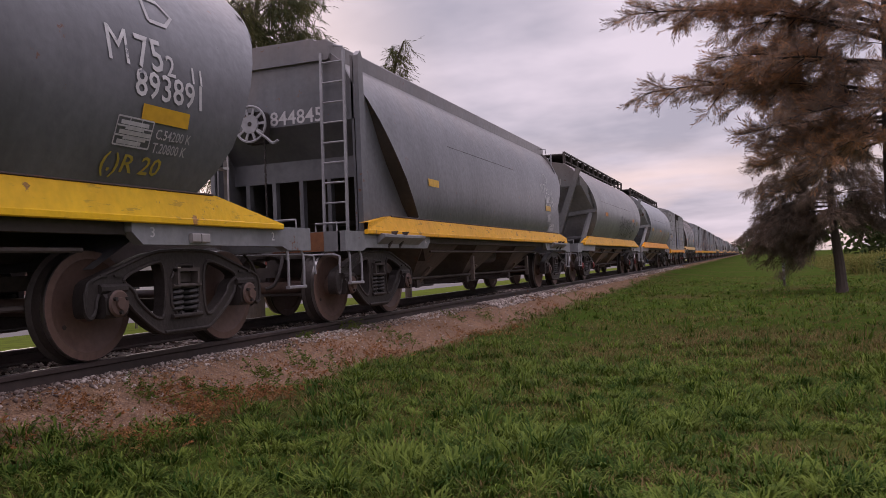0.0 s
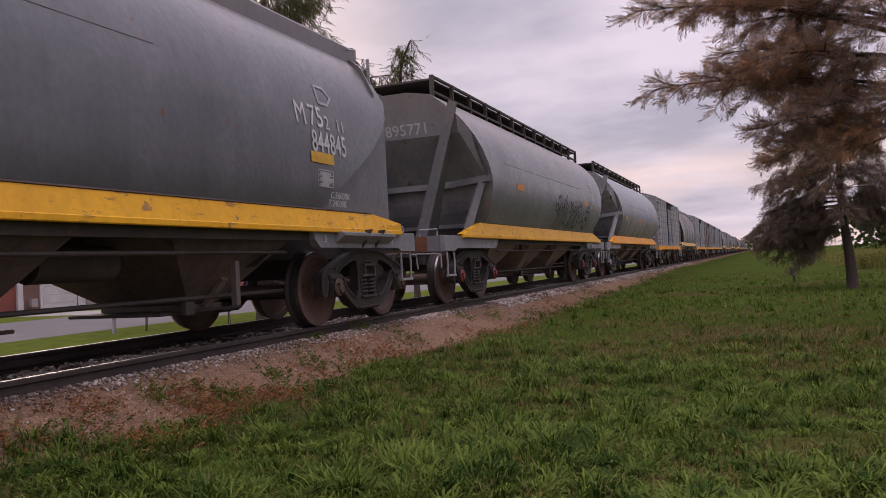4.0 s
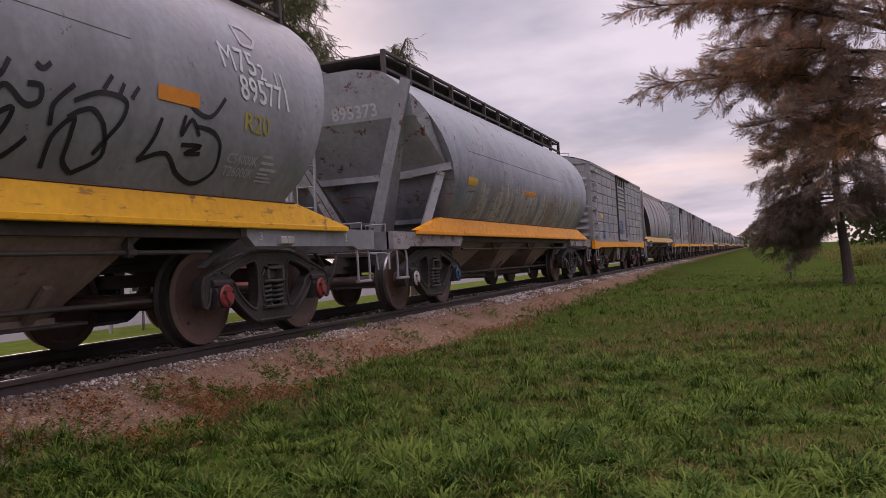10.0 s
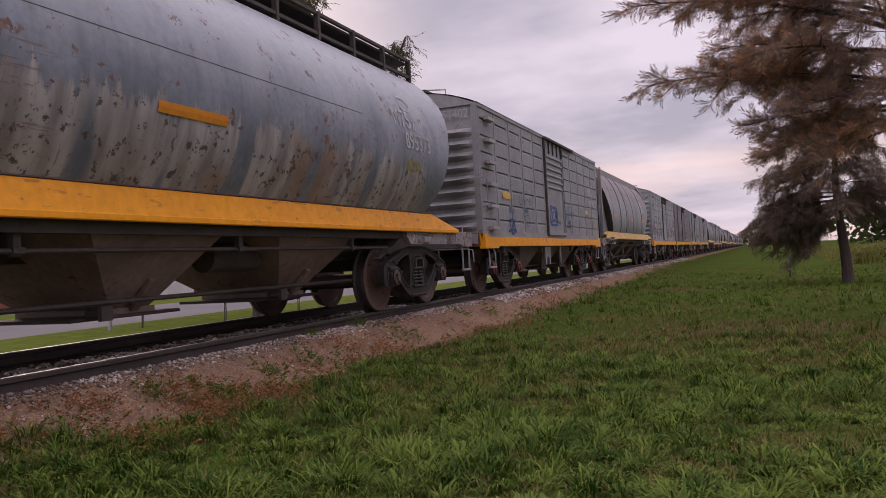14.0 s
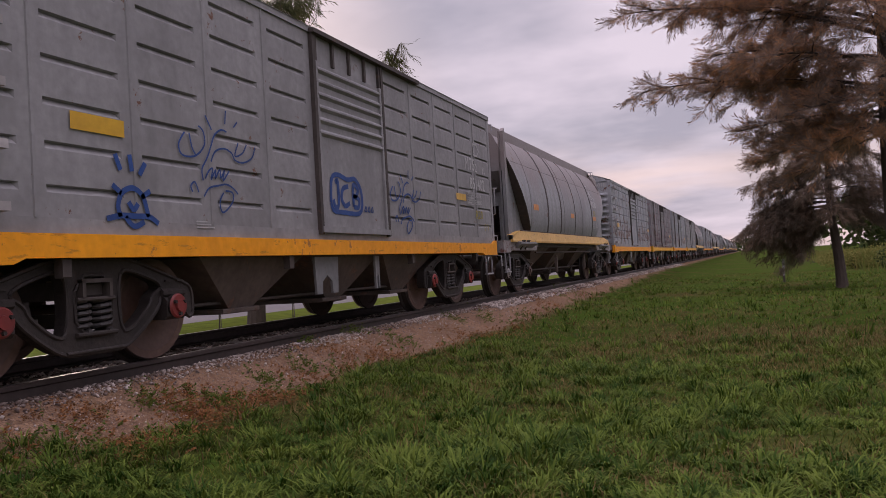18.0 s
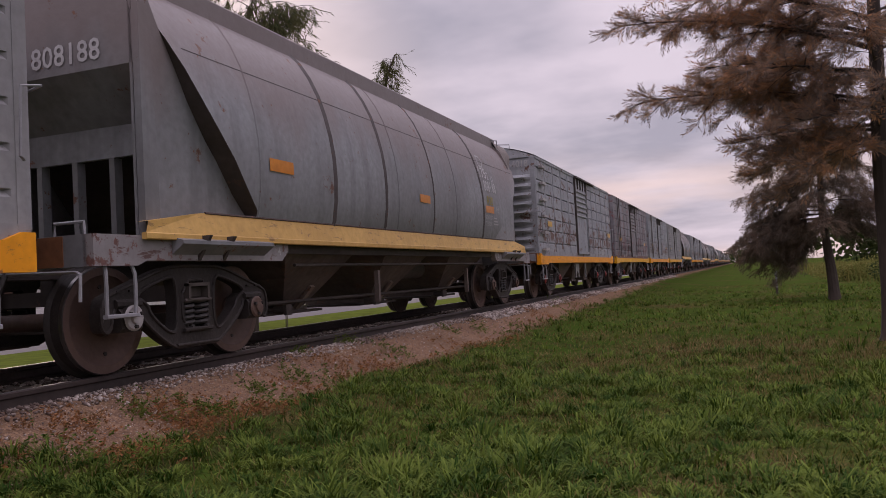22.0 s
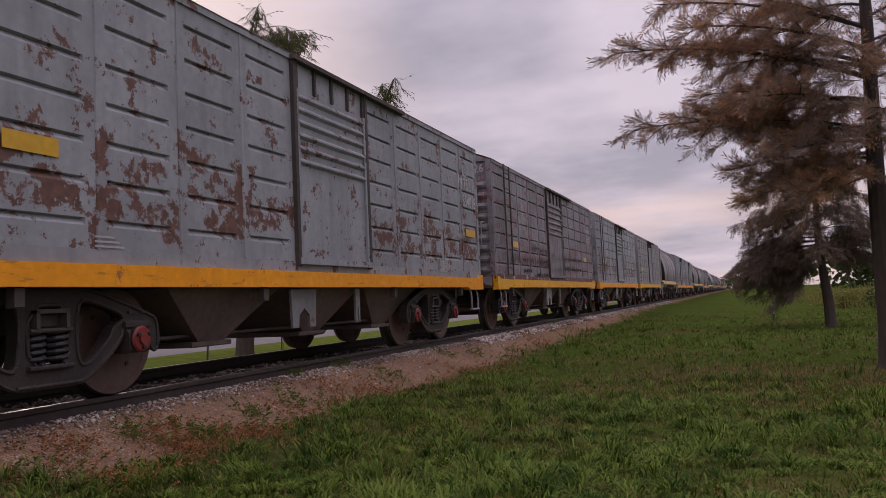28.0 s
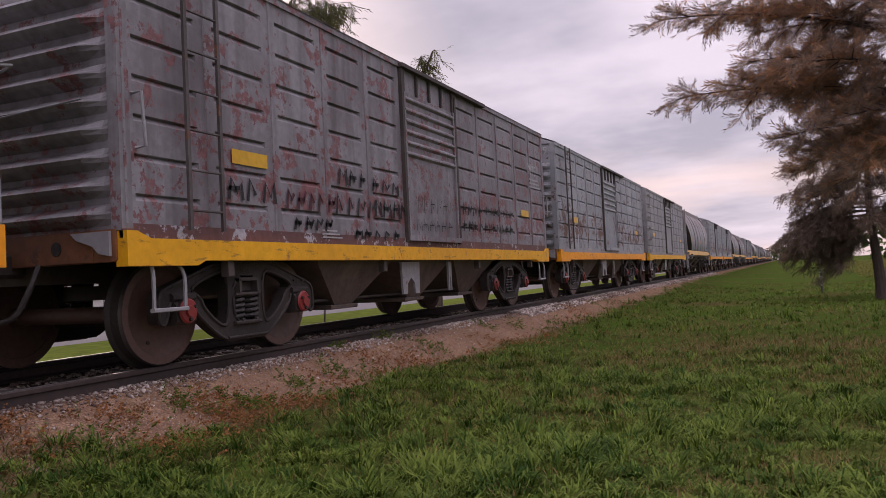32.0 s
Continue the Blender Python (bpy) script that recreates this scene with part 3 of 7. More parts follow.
def side_frame_mesh(s):
    """The cast side frame of a bogie, s = +1 on the near side: one plate with two windows, a spring nest and raised lips."""
    g = Geo()
    x0, x1 = s * 1.03, s * 1.15

    def rounded(pts, n=2):
        for _ in range(n):
            pts = [(0.75 * a[0] + 0.25 * b[0], 0.75 * a[1] + 0.25 * b[1]) if k == 0 else (0.25 * a[0] + 0.75 * b[0], 0.25 * a[1] + 0.75 * b[1]) for a, b in zip(pts, pts[1:] + pts[:1]) for k in (0, 1)]
        return pts
    rim_ = [(0, 0.86), (0.20, 0.86), (0.40, 0.845), (0.70, 0.745), (0.98, 0.655), (1.10, 0.60), (1.11, 0.36), (1.02, 0.34), (0.98, 0.56), (0.71, 0.56), (0.69, 0.45), (0.50, 0.29), (0.30, 0.165), (0.15, 0.165)]
    rim_ = rim_ + [(-y, z) for y, z in reversed(rim_[1:])]
    hole = [(0.25, 0.30), (0.245, 0.765), (0.40, 0.765), (0.77, 0.635), (0.60, 0.54), (0.58, 0.46), (0.36, 0.29)]
    nest = [(-0.18, 0.29), (0.18, 0.29), (0.18, 0.735), (-0.18, 0.735)]
    loops = [rounded(rim_), rounded(hole), rounded([(-y, z) for y, z in hole]), rounded(nest, 1)]
    flat = [p for lp in loops for p in lp]
    tris = tessellate_polygon([[Vector((y, z, 0)) for y, z in lp] for lp in loops])
    m = len(flat)
    walls, at = [], 0
    for lp in loops:
        walls += [(at + i, at + (i + 1) % len(lp), m + at + (i + 1) % len(lp), m + at + i) for i in range(len(lp))]
        at += len(lp)
    g.add([(x0, y, z) for y, z in flat] + [(x1, y, z) for y, z in flat], list(tris) + [tuple(i + m for i in reversed(q)) for q in tris] + walls)
    for lp in loops:
        g.tube([(x1, y, z) for y, z in lp + lp[:1]], 0.017, 6)
    for q in (-1, 1):
        g.box(*sorted((s * 1.02, s * 1.19)), q * 0.84 - 0.135, q * 0.84 + 0.135, 0.53, 0.60, c=0.02)
        g.box(*sorted((s * 1.02, s * 1.20)), q * 0.84 - 0.115, q * 0.84 + 0.115, 0.34, 0.53, c=0.03)
        for k in range(2):
            g.box(*sorted((s * 1.14, s * 1.17)), q * 0.86 - 0.10 + 0.14 * k, q * 0.86 - 0.02 + 0.14 * k, 0.655, 0.672)
    g.box(*sorted((s * 1.02, s * 1.19)), -0.19, 0.19, 0.285, 0.32, c=0.01)
    g.box(*sorted((s * 1.02, s * 1.18)), -0.28, 0.28, 0.165, 0.19, c=0.008)
    return g.mesh("side_frame", CAST, True)


def spring_mesh(s):
    g = Geo()
    for y in (-0.10, 0.10):
        pts = [(s * 1.10 + 0.072 * math.cos(k * 0.7), y + 0.078 * math.sin(k * 0.7), 0.32 + k * 0.0052) for k in range(46)]
        g.tube(pts, 0.019, 6)
    return g.mesh("spring", SPRING, True)


def bogie_mesh():
    g = Geo()
    g.box(-1.12, 1.12, -0.15, 0.15, 0.56, 0.70, c=0.03)
    for s in (-1, 1):
        g.box(s * 1.1 - 0.07, s * 1.1 + 0.09, -0.18, 0.18, 0.545, 0.575, c=0.01)
        for y in (-0.145, 0.115):
            g.box(*sorted((s * 1.1, s * 1.20)), y, y + 0.03, 0.575, 0.70)
        g.box(*sorted((s * 1.1, s * 1.20)), -0.145, 0.145, 0.68, 0.71)
    g.box(-0.35, 0.35, -0.3, 0.3, 0.66, 0.80)
    for q in (-1, 1):
        g.beam((-0.98, q * 0.40, 0.38), (0.98, q * 0.40, 0.38), 0.1, 0.12)
        for s in (-1, 1):
            g.beam((s * 0.87, q * 0.36, 0.34), (s * 0.87, q * 0.40, 0.56), 0.09, 0.07)
    return g.mesh("bogie", UNDER)


def cap_mesh(mat):
    g = Geo()
    g.lathe([(-0.06, 0.10), (0.02, 0.105), (0.035, 0.09), (0.035, 0.05), (0.055, 0.045), (0.055, 0.0)], 20, mats=[1, 0, 0, 0, 0, 0])
    for k in range(3):
        a = k * 2.094 + 0.5
        g.lathe([(0.03, 0.017), (0.058, 0.015)], 6, cy=0.068 * math.cos(a), cz=0.068 * math.sin(a), mats=[1, 1])
    return g.mesh("bearing_cap", [mat, CAST], True)


WHEELSET, BOGIE = wheel_mesh(), bogie_mesh()
FRAMES = {s: side_frame_mesh(s) for s in (-1, 1)}
SPRINGS = {s: spring_mesh(s) for s in (-1, 1)}
CAPS = {m.name: cap_mesh(m) for m in (RED_CAP, WHITE_CAP, BLUE_CAP, WHEEL)}
CAP_LABEL = {RED_CAP.name: "red painted bearing cap", WHITE_CAP.name: "white painted bearing cap", BLUE_CAP.name: "blue painted bearing cap", WHEEL.name: "rusty bearing cap"}


def add_bogie(wagon, y, caps):
    b = part("bogie", BOGIE, None, wagon, "black cast-steel two-axle bogie", at=pose(0, y, 0))
    for s in (-1, 1):
        part("side_frame", FRAMES[s], None, b)
        part("spring", SPRINGS[s], None, b)
    for k, q in enumerate((-1, 1)):
        part("wheelset", WHEELSET, None, b, "rusty wheel pair with polished treads", at=pose(0, q * AXLE, WHEEL_R))
        for s in (-1, 1):
            c = caps[k]
            part("bearing_cap", CAPS[c.name], None, b, CAP_LABEL[c.name], at=pose(s * 1.20, q * AXLE, 0.45, 0, 0, 0 if s > 0 else 180))
    return b


def add_coupling(wagon, y, s, mat):
    """Buffer beam, coupler, brake hose and steps at one end; s = -1 for the leading end."""
    g = Geo()
    g.box(-1.22, 1.22, *sorted((y, y - s * 0.14)), 0.86, 1.10, c=0.015)
    part("buffer_beam", g, mat, wagon)
    g = Geo()
    g.tube([(0.62, y + s * 0.004, 0.98), (0.62, y + s * 0.010, 0.98)], 0.055, 14)
    part("beam_hole", g, CAST, wagon)
    g = Geo()
    g.box(0.28, 1.0, *sorted((y, y + s * 0.006)), 0.865, 1.095)
    part("coupler_plate", g, RUSTY, wagon, "rusty orange coupler plate")
    g = Geo()
    g.box(-0.12, 0.12, *sorted((y - s * 0.2, y + s * 0.16)), 0.78, 0.98, c=0.03)
    g.box(-0.19, 0.13, *sorted((y + s * 0.14, y + s * 0.34)), 0.75, 1.02, c=0.05)
    part("coupler", g, CAST, wagon, smooth=False)
    g = Geo()
    g.tube(curl([(0.42, y, 0.86), (0.46, y + s * 0.10, 0.72), (0.44, y + s * 0.22, 0.50), (0.36, y + s * 0.30, 0.44)]), 0.022, 6)
    part("brake_hose", g, CAST, wagon, smooth=True)


def add_step(wagon, y, z1, w=0.30, drop=0.42, x=1.27, mat=None):
    g = Geo()
    g.tube(curl([(x - 0.02, y - w / 2 + 0.03, z1), (x + 0.03, y - w / 2, z1 - 0.1), (x + 0.03, y - w / 2, z1 - drop)], 3), 0.016, 6)
    g.tube(curl([(x - 0.02, y + w / 2 - 0.03, z1), (x + 0.03, y + w / 2, z1 - 0.1), (x + 0.03, y + w / 2, z1 - drop)], 3), 0.016, 6)
    g.box(x + 0.005, x + 0.055, y - w / 2 - 0.016, y + w / 2 + 0.016, z1 - drop - 0.02, z1 - drop + 0.012, c=0.006)
    part("foot_step", g, mat or PALE, wagon, smooth=True)


def add_rail_hoop(name, pts, wagon, mat=None, r=0.013):
    g = Geo()
    g.tube(pts, r, 6)
    return part(name, g, mat or PALE, wagon, smooth=True)


def add_ladder(wagon, p0, p1, ax, width, rungs, mat, name="ladder"):
    """A ladder from p0 up to p1; ax is the way across it."""
    p0, p1, ax = Vector(p0), Vector(p1), Vector(ax).normalized()
    g = Geo()
    for s in (-0.5, 0.5):
        g.beam(p0 + ax * s * width, p1 + ax * s * width, 0.035, 0.028)
    lad = part(name, g, mat, wagon)
    for k in range(rungs):
        c = p0.lerp(p1, (k + 0.5) / rungs)
        g = Geo()
        g.tube([c - ax * width / 2, c + ax * width / 2], 0.012, 6)
        part("rung", g, mat, lad, smooth=True)
    return lad


def wagon_root(name, label, yc, group):
    w = new(name)
    w.empty_display_size = 0.5
    w.matrix_basis = pose(TRACK_X, yc, RAIL_Z)
    return tagged(w, label, "freight wagon", group)


# side outlines of the hopper wagons: half width and height over the rail
PROF_A = [(1.27, 1.29), (1.30, 1.36), (1.335, 1.6), (1.345, 1.85), (1.335, 2.1), (1.30, 2.35), (1.24, 2.6), (1.16, 2.85), (1.05, 3.08), (0.92, 3.28), (0.76, 3.44), (0.60, 3.52), (0.58, 3.62), (0.30, 3.66)]
PROF_B = [(1.26, 1.29), (1.30, 1.36), (1.42, 1.55), (1.51, 1.75), (1.56, 1.95), (1.575, 2.15), (1.555, 2.35), (1.50, 2.58), (1.41, 2.8), (1.28, 3.02), (1.13, 3.2), (0.96, 3.36), (0.80, 3.49), (0.76, 3.50), (0.40, 3.56)]


def half_at(prof, z):
    for (a, za), (b, zb) in zip(prof[:-1], prof[1:]):
        if za <= z <= zb:
            return a + (b - a) * (z - za) / max(zb - za, 1e-6)
    return prof[0][0] if z < prof[0][1] else prof[-1][0]


def hopper(kind, yc, half, axles, body, sill, label, group, caps, number, marks=(), shift=0.0, beam=GREY_MID, chutes=4, ribs=False, rear=None, ends=None):
    """A grain hopper wagon. kind A: flat end plates; kind B: braced open ends and a round side."""
    w = wagon_root("hopper_wagon", label, yc, group)
    plate = ends or body
    prof = PROF_A if kind == "A" else PROF_B
    if kind == "A":
        rlo, rhi = 4.4, 5.75
    else:
        rlo, rhi = 4.69, 5.75

    cut = ([(4.22, 1.36), (4.42, 1.56), (4.55, 1.75), (4.80, 2.03), (5.03, 2.35), (5.20, 2.65), (5.37, 2.92), (5.52, 3.2), (5.66, 3.66)]
           if kind == "A" and ribs else [(4.02, 1.36), (4.24, 1.56), (4.39, 1.75), (4.66, 2.03), (4.91, 2.35), (5.10, 2.65), (5.30, 2.92), (5.48, 3.2), (5.66, 3.66)] if kind == "A"
           else [(4.69, 1.36), (4.88, 1.65), (5.03, 2.1), (5.29, 2.6), (5.50, 2.95), (5.67, 3.3), (5.78, 3.6)])

    def rim(z, s=-1):
        """Where the tank ends at height z."""
        v = half_at(rear if rear and s > 0 else cut, z)
        return min(v, half - 0.68) if kind == "A" and s < 0 else v
    loop = [(x, z) for x, z in prof] + [(-x, z) for x, z in reversed(prof)]
    # the tank in bays along its length, so that its plates show
    cuts = [-1, -0.6, -0.2, 0.2, 0.6, 1]
    g = Geo()
    rows = []
    for c in cuts:
        rows.append([(x, c * rim(z, c), z) for x, z in loop])
    g.sheet(rows)
    part("tank", g, body, w, smooth=True)
    g = Geo()
    if ribs:
        for c, wd in ((-4.23, 0.02), (-2.68, 0.055), (-1.27, 0.05), (-0.87, 0.02), (0.48, 0.03), (1.51, 0.02), (2.98, 0.045)):
            rib = Geo()
            rib.sheet([[(x + (0.4 * wd if k == 1 else -0.004) * (1 if x > 0 else -1), c + d, z + (0.006 if k == 1 else 0)) for k, d in enumerate((-wd, 0, wd))] for x, z in loop])
            part("tank_rib", rib, RIB if wd > 0.025 else body, w, smooth=True)
    # lap joint of the side plates
    for q in (-1, 1):
        g = Geo()
        zj = (2.80 if ribs else 2.56) if kind == "A" else 2.42
        ya, yb = (-rim(zj, -1) * 0.97, rim(zj, 1) * 0.97) if ribs else (-2.6, 1.3) if kind == "A" else (-4.2, 2.4)
        g.tube([(q * (half_at(prof, zj) - 0.001), ya, zj), (q * (half_at(prof, zj) - 0.001), yb, zj)], 0.005, 5)
        part("lap_joint", g, RIB, w)
    for s in (-1, 1):
        # slope sheet that closes the tank at this end
        g = Geo()
        g.sheet([[(-x, s * rim(z, s), z), (x, s * rim(z, s), z)] for x, z in prof])
        r0 = rim(1.36, s)
        g.add([(1.28, s * r0, 1.36), (-1.28, s * r0, 1.36), (-1.0, s * (r0 - 0.9), 0.72), (1.0, s * (r0 - 0.9), 0.72)], [(0, 1, 2, 3)])
        # kind A takes the underframe's dark colour, painting the shade in its end recess
        part("slope_sheet", g, UNDER if kind == "A" else body, w)
        ye = s * (half - 0.65)
        if kind == "A":
            if rear and s > 0:
                ye = s * 5.50
            top = [(1.15, 2.55), (1.15, 2.95), (0.98, 3.30), (0.80, 3.45), (0.58, 3.52), (0.4, 3.62)]
            g = Geo()
            ring = top + [(max(-x, -1.02), z) for x, z in reversed(top)]
            g.prism(ring, "y", ye, ye - s * 0.05)
            part("end_wall", g, body, w)
            for q in (-1, 1):
                g = Geo()
                ys = s * 5.80 if rear and s > 0 else ye
                g.prism([(ys, 1.10), (s * (r0 - 0.1), 1.10)] + [(s * min(rim(z, s), abs(ys)), z) for z in ((1.36, 1.56, 1.75, 2.03, 2.35, 2.65, 2.92, 3.2) if not (rear and s > 0) else (1.36, 1.6, 1.85, 2.2, 2.45))] + ([(ye, 3.36)] if not (rear and s > 0) else [(s * 5.50, 2.48), (ys, 2.62)]), "x", *((1.10, 1.13) if q > 0 else (-1.0, -0.97)))
                part("end_side_plate", g, body, w)
                g = Geo()
                g.prism([(ye - s * 0.16, 1.10), (ye + s * 0.02, 1.10), (ye + s * 0.02, 3.35), (ye - s * 0.06, 3.42), (ye - s * 0.10, 3.35)], "x", *((1.155, 1.225) if q > 0 else (-1.09, -1.025)))
                if not (rear and s > 0):
                    part("corner_post", g, body, w)
            # recess under the wall: a slope back to a cross beam, with stanchions below it
            yr = ye - s * 0.36
            g = Geo()
            g.add([(-0.97, ye, 2.55), (1.1, ye, 2.55), (1.1, yr, 2.14), (-0.97, yr, 2.14)], [(0, 1, 2, 3)])
            part("recess_slope", g, body, w)
            g = Geo()
            g.box(-0.97, 1.1, *sorted((yr - s * 0.05, yr)), 1.86, 2.14)
            part("end_cross_beam", g, body, w)
            for x in (-0.76, -0.33, 0.10, 0.53, 0.96):
                g = Geo()
                g.box(x - 0.03, x + 0.03, *sorted((yr - s * 0.10, yr - s * 0.005)), 1.10, 1.86)
                part("end_stanchion", g, body, w)
            lx = -0.88 if ribs else 0.88
            add_ladder(w, (lx, ye + s * 0.12, 1.10), (lx, ye + s * 0.06, 3.42), (1, 0, 0), 0.33, 9, PALE)
            add_rail_hoop("roof_hoop", [(0.95, ye - s * 0.1, 3.40), (0.95, ye - s * 0.1, 3.52), (0.70, ye - s * 0.1, 3.58), (0.70, ye - s * 0.1, 3.48)], w)
        else:
            # upper end wall, slope plates under it, then the raking braces that carry the overhang
            yt = s * (rim(3.3, s) + (0.16 if s < 0 else -0.03))
            yw = lambda z: yt - s * 0.24 * (3.5 - z) / 0.9
            g = Geo()
            edge_ = [(1.22, 2.82), (1.22, 3.12), (1.06, 3.25), (0.96, 3.36), (0.80, 3.49), (0.40, 3.56)]
            ring = edge_ + [(-x, z) for x, z in reversed(edge_)]
            m_ = len(ring)
            g.add([(x, yw(z), z) for x, z in ring] + [(x, yw(z) - s * 0.03, z) for x, z in ring], [tuple(range(m_)), tuple(range(2 * m_ - 1, m_ - 1, -1))] + [(k, k + m_, (k + 1) % m_ + m_, (k + 1) % m_) for k in range(m_)])
            part("end_wall", g, plate, w)
            g = Geo()
            yb = s * (rim(2.02, s) - 0.02)
            g.add([(-1.24, yw(2.82), 2.82), (1.24, yw(2.82), 2.82), (1.37, s * (rim(2.88, s) + 0.01), 2.88), (1.53, s * rim(2.2, s), 2.06), (1.50, yb, 2.02), (-1.50, yb, 2.02), (-1.53, s * rim(2.2, s), 2.06), (-1.37, s * (rim(2.88, s) + 0.01), 2.88)],
                  [(0, 1, 4, 5), (1, 2, 3, 4), (0, 5, 6, 7)])
            part("upper_slope_plate", g, plate, w)
            g = Geo()
            g.add([(-1.5, yb, 2.02), (1.5, yb, 2.02), (1.22, s * (r0 - 0.25), 1.10), (-1.22, s * (r0 - 0.25), 1.10)], [(0, 1, 2, 3)])
            part("lower_slope_plate", g, plate, w)
            for q in (-1, 1):
                g = Geo()
                g.add([(q * 1.21, yw(2.82), 2.82), (q * 1.37, s * (rim(2.88, s) + 0.01), 2.88), (q * 1.22, s * rim(3.1, s), 3.1), (q * 1.06, s * rim(3.27, s), 3.27), (q * 1.21, yw(3.12), 3.12)], [(0, 1, 2, 3, 4)])
                part("gusset_plate", g, plate, w)
            for q in (-1, 1) if s < 0 else ():
                # flange and web of the raking brace
                a0, a1 = Vector((q * 1.16, yt + s * 0.06, 3.34)), Vector((q * 1.30, yt + s * 0.05, 3.28))
                c0, c1 = Vector((q * 0.14, -5.22, 1.10)), Vector((q * 0.36, -5.22, 1.10))
                g = Geo()
                for u0, u1, d in ((0, 1, 0),):
                    back = Vector((0, -s * 0.03, 0))
                    vs = [a0, a1, c1, c0]
                    g.add(vs + [v + back for v in vs], [(0, 1, 2, 3), (7, 6, 5, 4), (0, 4, 5, 1), (1, 5, 6, 2), (2, 6, 7, 3), (3, 7, 4, 0)])
                part("end_brace", g, plate, w)
                g = Geo()
                deep = -s * 0.55
                vs = [a0.lerp(a1, 0.55), c0.lerp(c1, 0.55), c0.lerp(c1, 0.55) + Vector((q * 0.05, deep, 0)), a0.lerp(a1, 0.55) + Vector((0, -s * 0.10, -0.08))]
                tk = Vector((0.02, 0, 0))
                g.add(vs + [v + tk for v in vs], [(0, 1, 2, 3), (7, 6, 5, 4), (0, 4, 5, 1), (1, 5, 6, 2), (2, 6, 7, 3), (3, 7, 4, 0)])
                part("brace_web", g, RUSTY_WEB if q < 0 else plate, w, "rust-brown brace web" if q < 0 else "")
                g = Geo()
                g.beam((q * 1.54, s * (rim(2.1, s) + 0.02), 2.10), (q * 0.70, yb + s * 0.06, 2.02), 0.08, 0.11)
                part("overhang_beam", g, plate, w)
                g = Geo()
                g.beam((q * 1.36, s * (rim(2.0, s) + 0.04), 2.03), (q * 1.10, s * (r0 + 0.55), 1.10), 0.10, 0.12)
                part("rim_strut", g, plate, w)
            g = Geo()
            g.beam((-0.9, yb + s * 0.06, 2.02), (0.9, yb + s * 0.06, 2.02), 0.10, 0.10)
            part("end_cross_beam", g, plate, w)
            add_ladder(w, (-0.42, s * 6.12, 1.10), (-0.40, s * 6.06, 3.55), (1, 0, 0), 0.40, 8, PALE)
            g = Geo()
            for x in (-0.60, -0.20):
                g.tube(curl([(x, s * 6.06, 3.52), (x, s * 6.03, 3.66), (x, s * 5.90, 3.68), (x, s * 5.70, 3.60)], 3), 0.018, 6)
            g.box(-0.66, -0.14, *sorted((s * 5.62, s * 5.84)), 3.58, 3.61)
            part("ladder_head", g, PALE, w)
            if s > 0:
                g = Geo()
                g.beam((0.60, 6.03, 1.10), (0.61, 6.03, 2.46), 0.03, 0.045)
                g.box(0.50, 0.63, 5.95, 6.05, 1.74, 1.765)
                part("grab_post", g, WHITE_CAP, w, "white upright grab post")
        if kind == "A" and s < 0:
            # hand brake: wheel on its housing, with the chain down to the frame
            cx, cy, cz = -0.32, ye - 0.16, 2.60
            g = Geo()
            g.tube([(0, 0.235 * math.cos(k * math.pi / 16), 0.235 * math.sin(k * math.pi / 16)) for k in range(33)], 0.017, 6)
            g.tube([(-0.012, 0, 0), (0.012, 0, 0)], 0.125, 24)
            for k in range(10):
                a = k * 2 * math.pi / 10
                g.beam((0, 0.11 * math.cos(a), 0.11 * math.sin(a)), (0, 0.235 * math.cos(a), 0.235 * math.sin(a)), 0.035, 0.016, up=(1, 0, 0))
            part("brake_wheel", g, PALE, w, "pale spoked hand-brake wheel", at=pose(cx, cy, cz, 0, 0, 90))
            g = Geo()
            g.box(cx - 0.10, cx + 0.20, cy + 0.03, cy + 0.155, cz - 0.26, cz + 0.16, c=0.03)
            g.tube([(cx, cy - 0.02, cz), (cx, cy + 0.05, cz)], 0.03, 10)
            part("brake_housing", g, CAST, w)
            g = Geo()
            for k in range(20):
                z = cz - 0.24 - k * 0.06
                g.tube([(cx + 0.17, cy + 0.06 + 0.008 * (k % 2), z), (cx + 0.17, cy + 0.06 - 0.008 * (k % 2), z - 0.055)], 0.014, 5)
            part("brake_chain", g, CAST, w)
            g = Geo()
            g.tube(curl([(cx + 0.1, cy, cz - 0.1), (cx + 0.24, cy, cz - 0.20), (cx + 0.34, cy, cz - 0.28), (cx + 0.42, cy, cz - 0.25)], 3), 0.02, 6)
            part("brake_lever", g, PALE, w, smooth=True)
        add_coupling(w, s * half, s, beam)
        # bolster side plates over the bogies
        for q in (-1, 1):
            g = Geo()
            ya, yb = s * half, s * (half - 2.65)
            g.prism([(ya, 1.10), (yb, 1.10), (yb, 1.00), (yb + s * 0.12, 0.90), (s * (half - 0.55), 0.90), (s * (half - 0.45), 0.86), (ya, 0.86)], "x", q * 1.19, q * 1.29)
            part("end_side_sill", g, WORN if sill is ORANGE or ribs else GREY_LIGHT, w)
            add_rail_hoop("hand_hoop", [(q * 1.15, s * (half - 0.06), 1.10), (q * 1.15, s * (half - 0.06), 1.20), (q * 0.86, s * (half - 0.06), 1.20), (q * 0.86, s * (half - 0.06), 1.10)], w)
        add_step(w, s * (half - 0.28), 0.90, x=1.24)
        add_rail_hoop("uncoupling_lever", [(0.3, s * (half + 0.02), 0.84), (1.15, s * (half + 0.03), 0.82), (1.26, s * (half + 0.10), 0.80), (1.27, s * (half + 0.12), 0.60)], w)
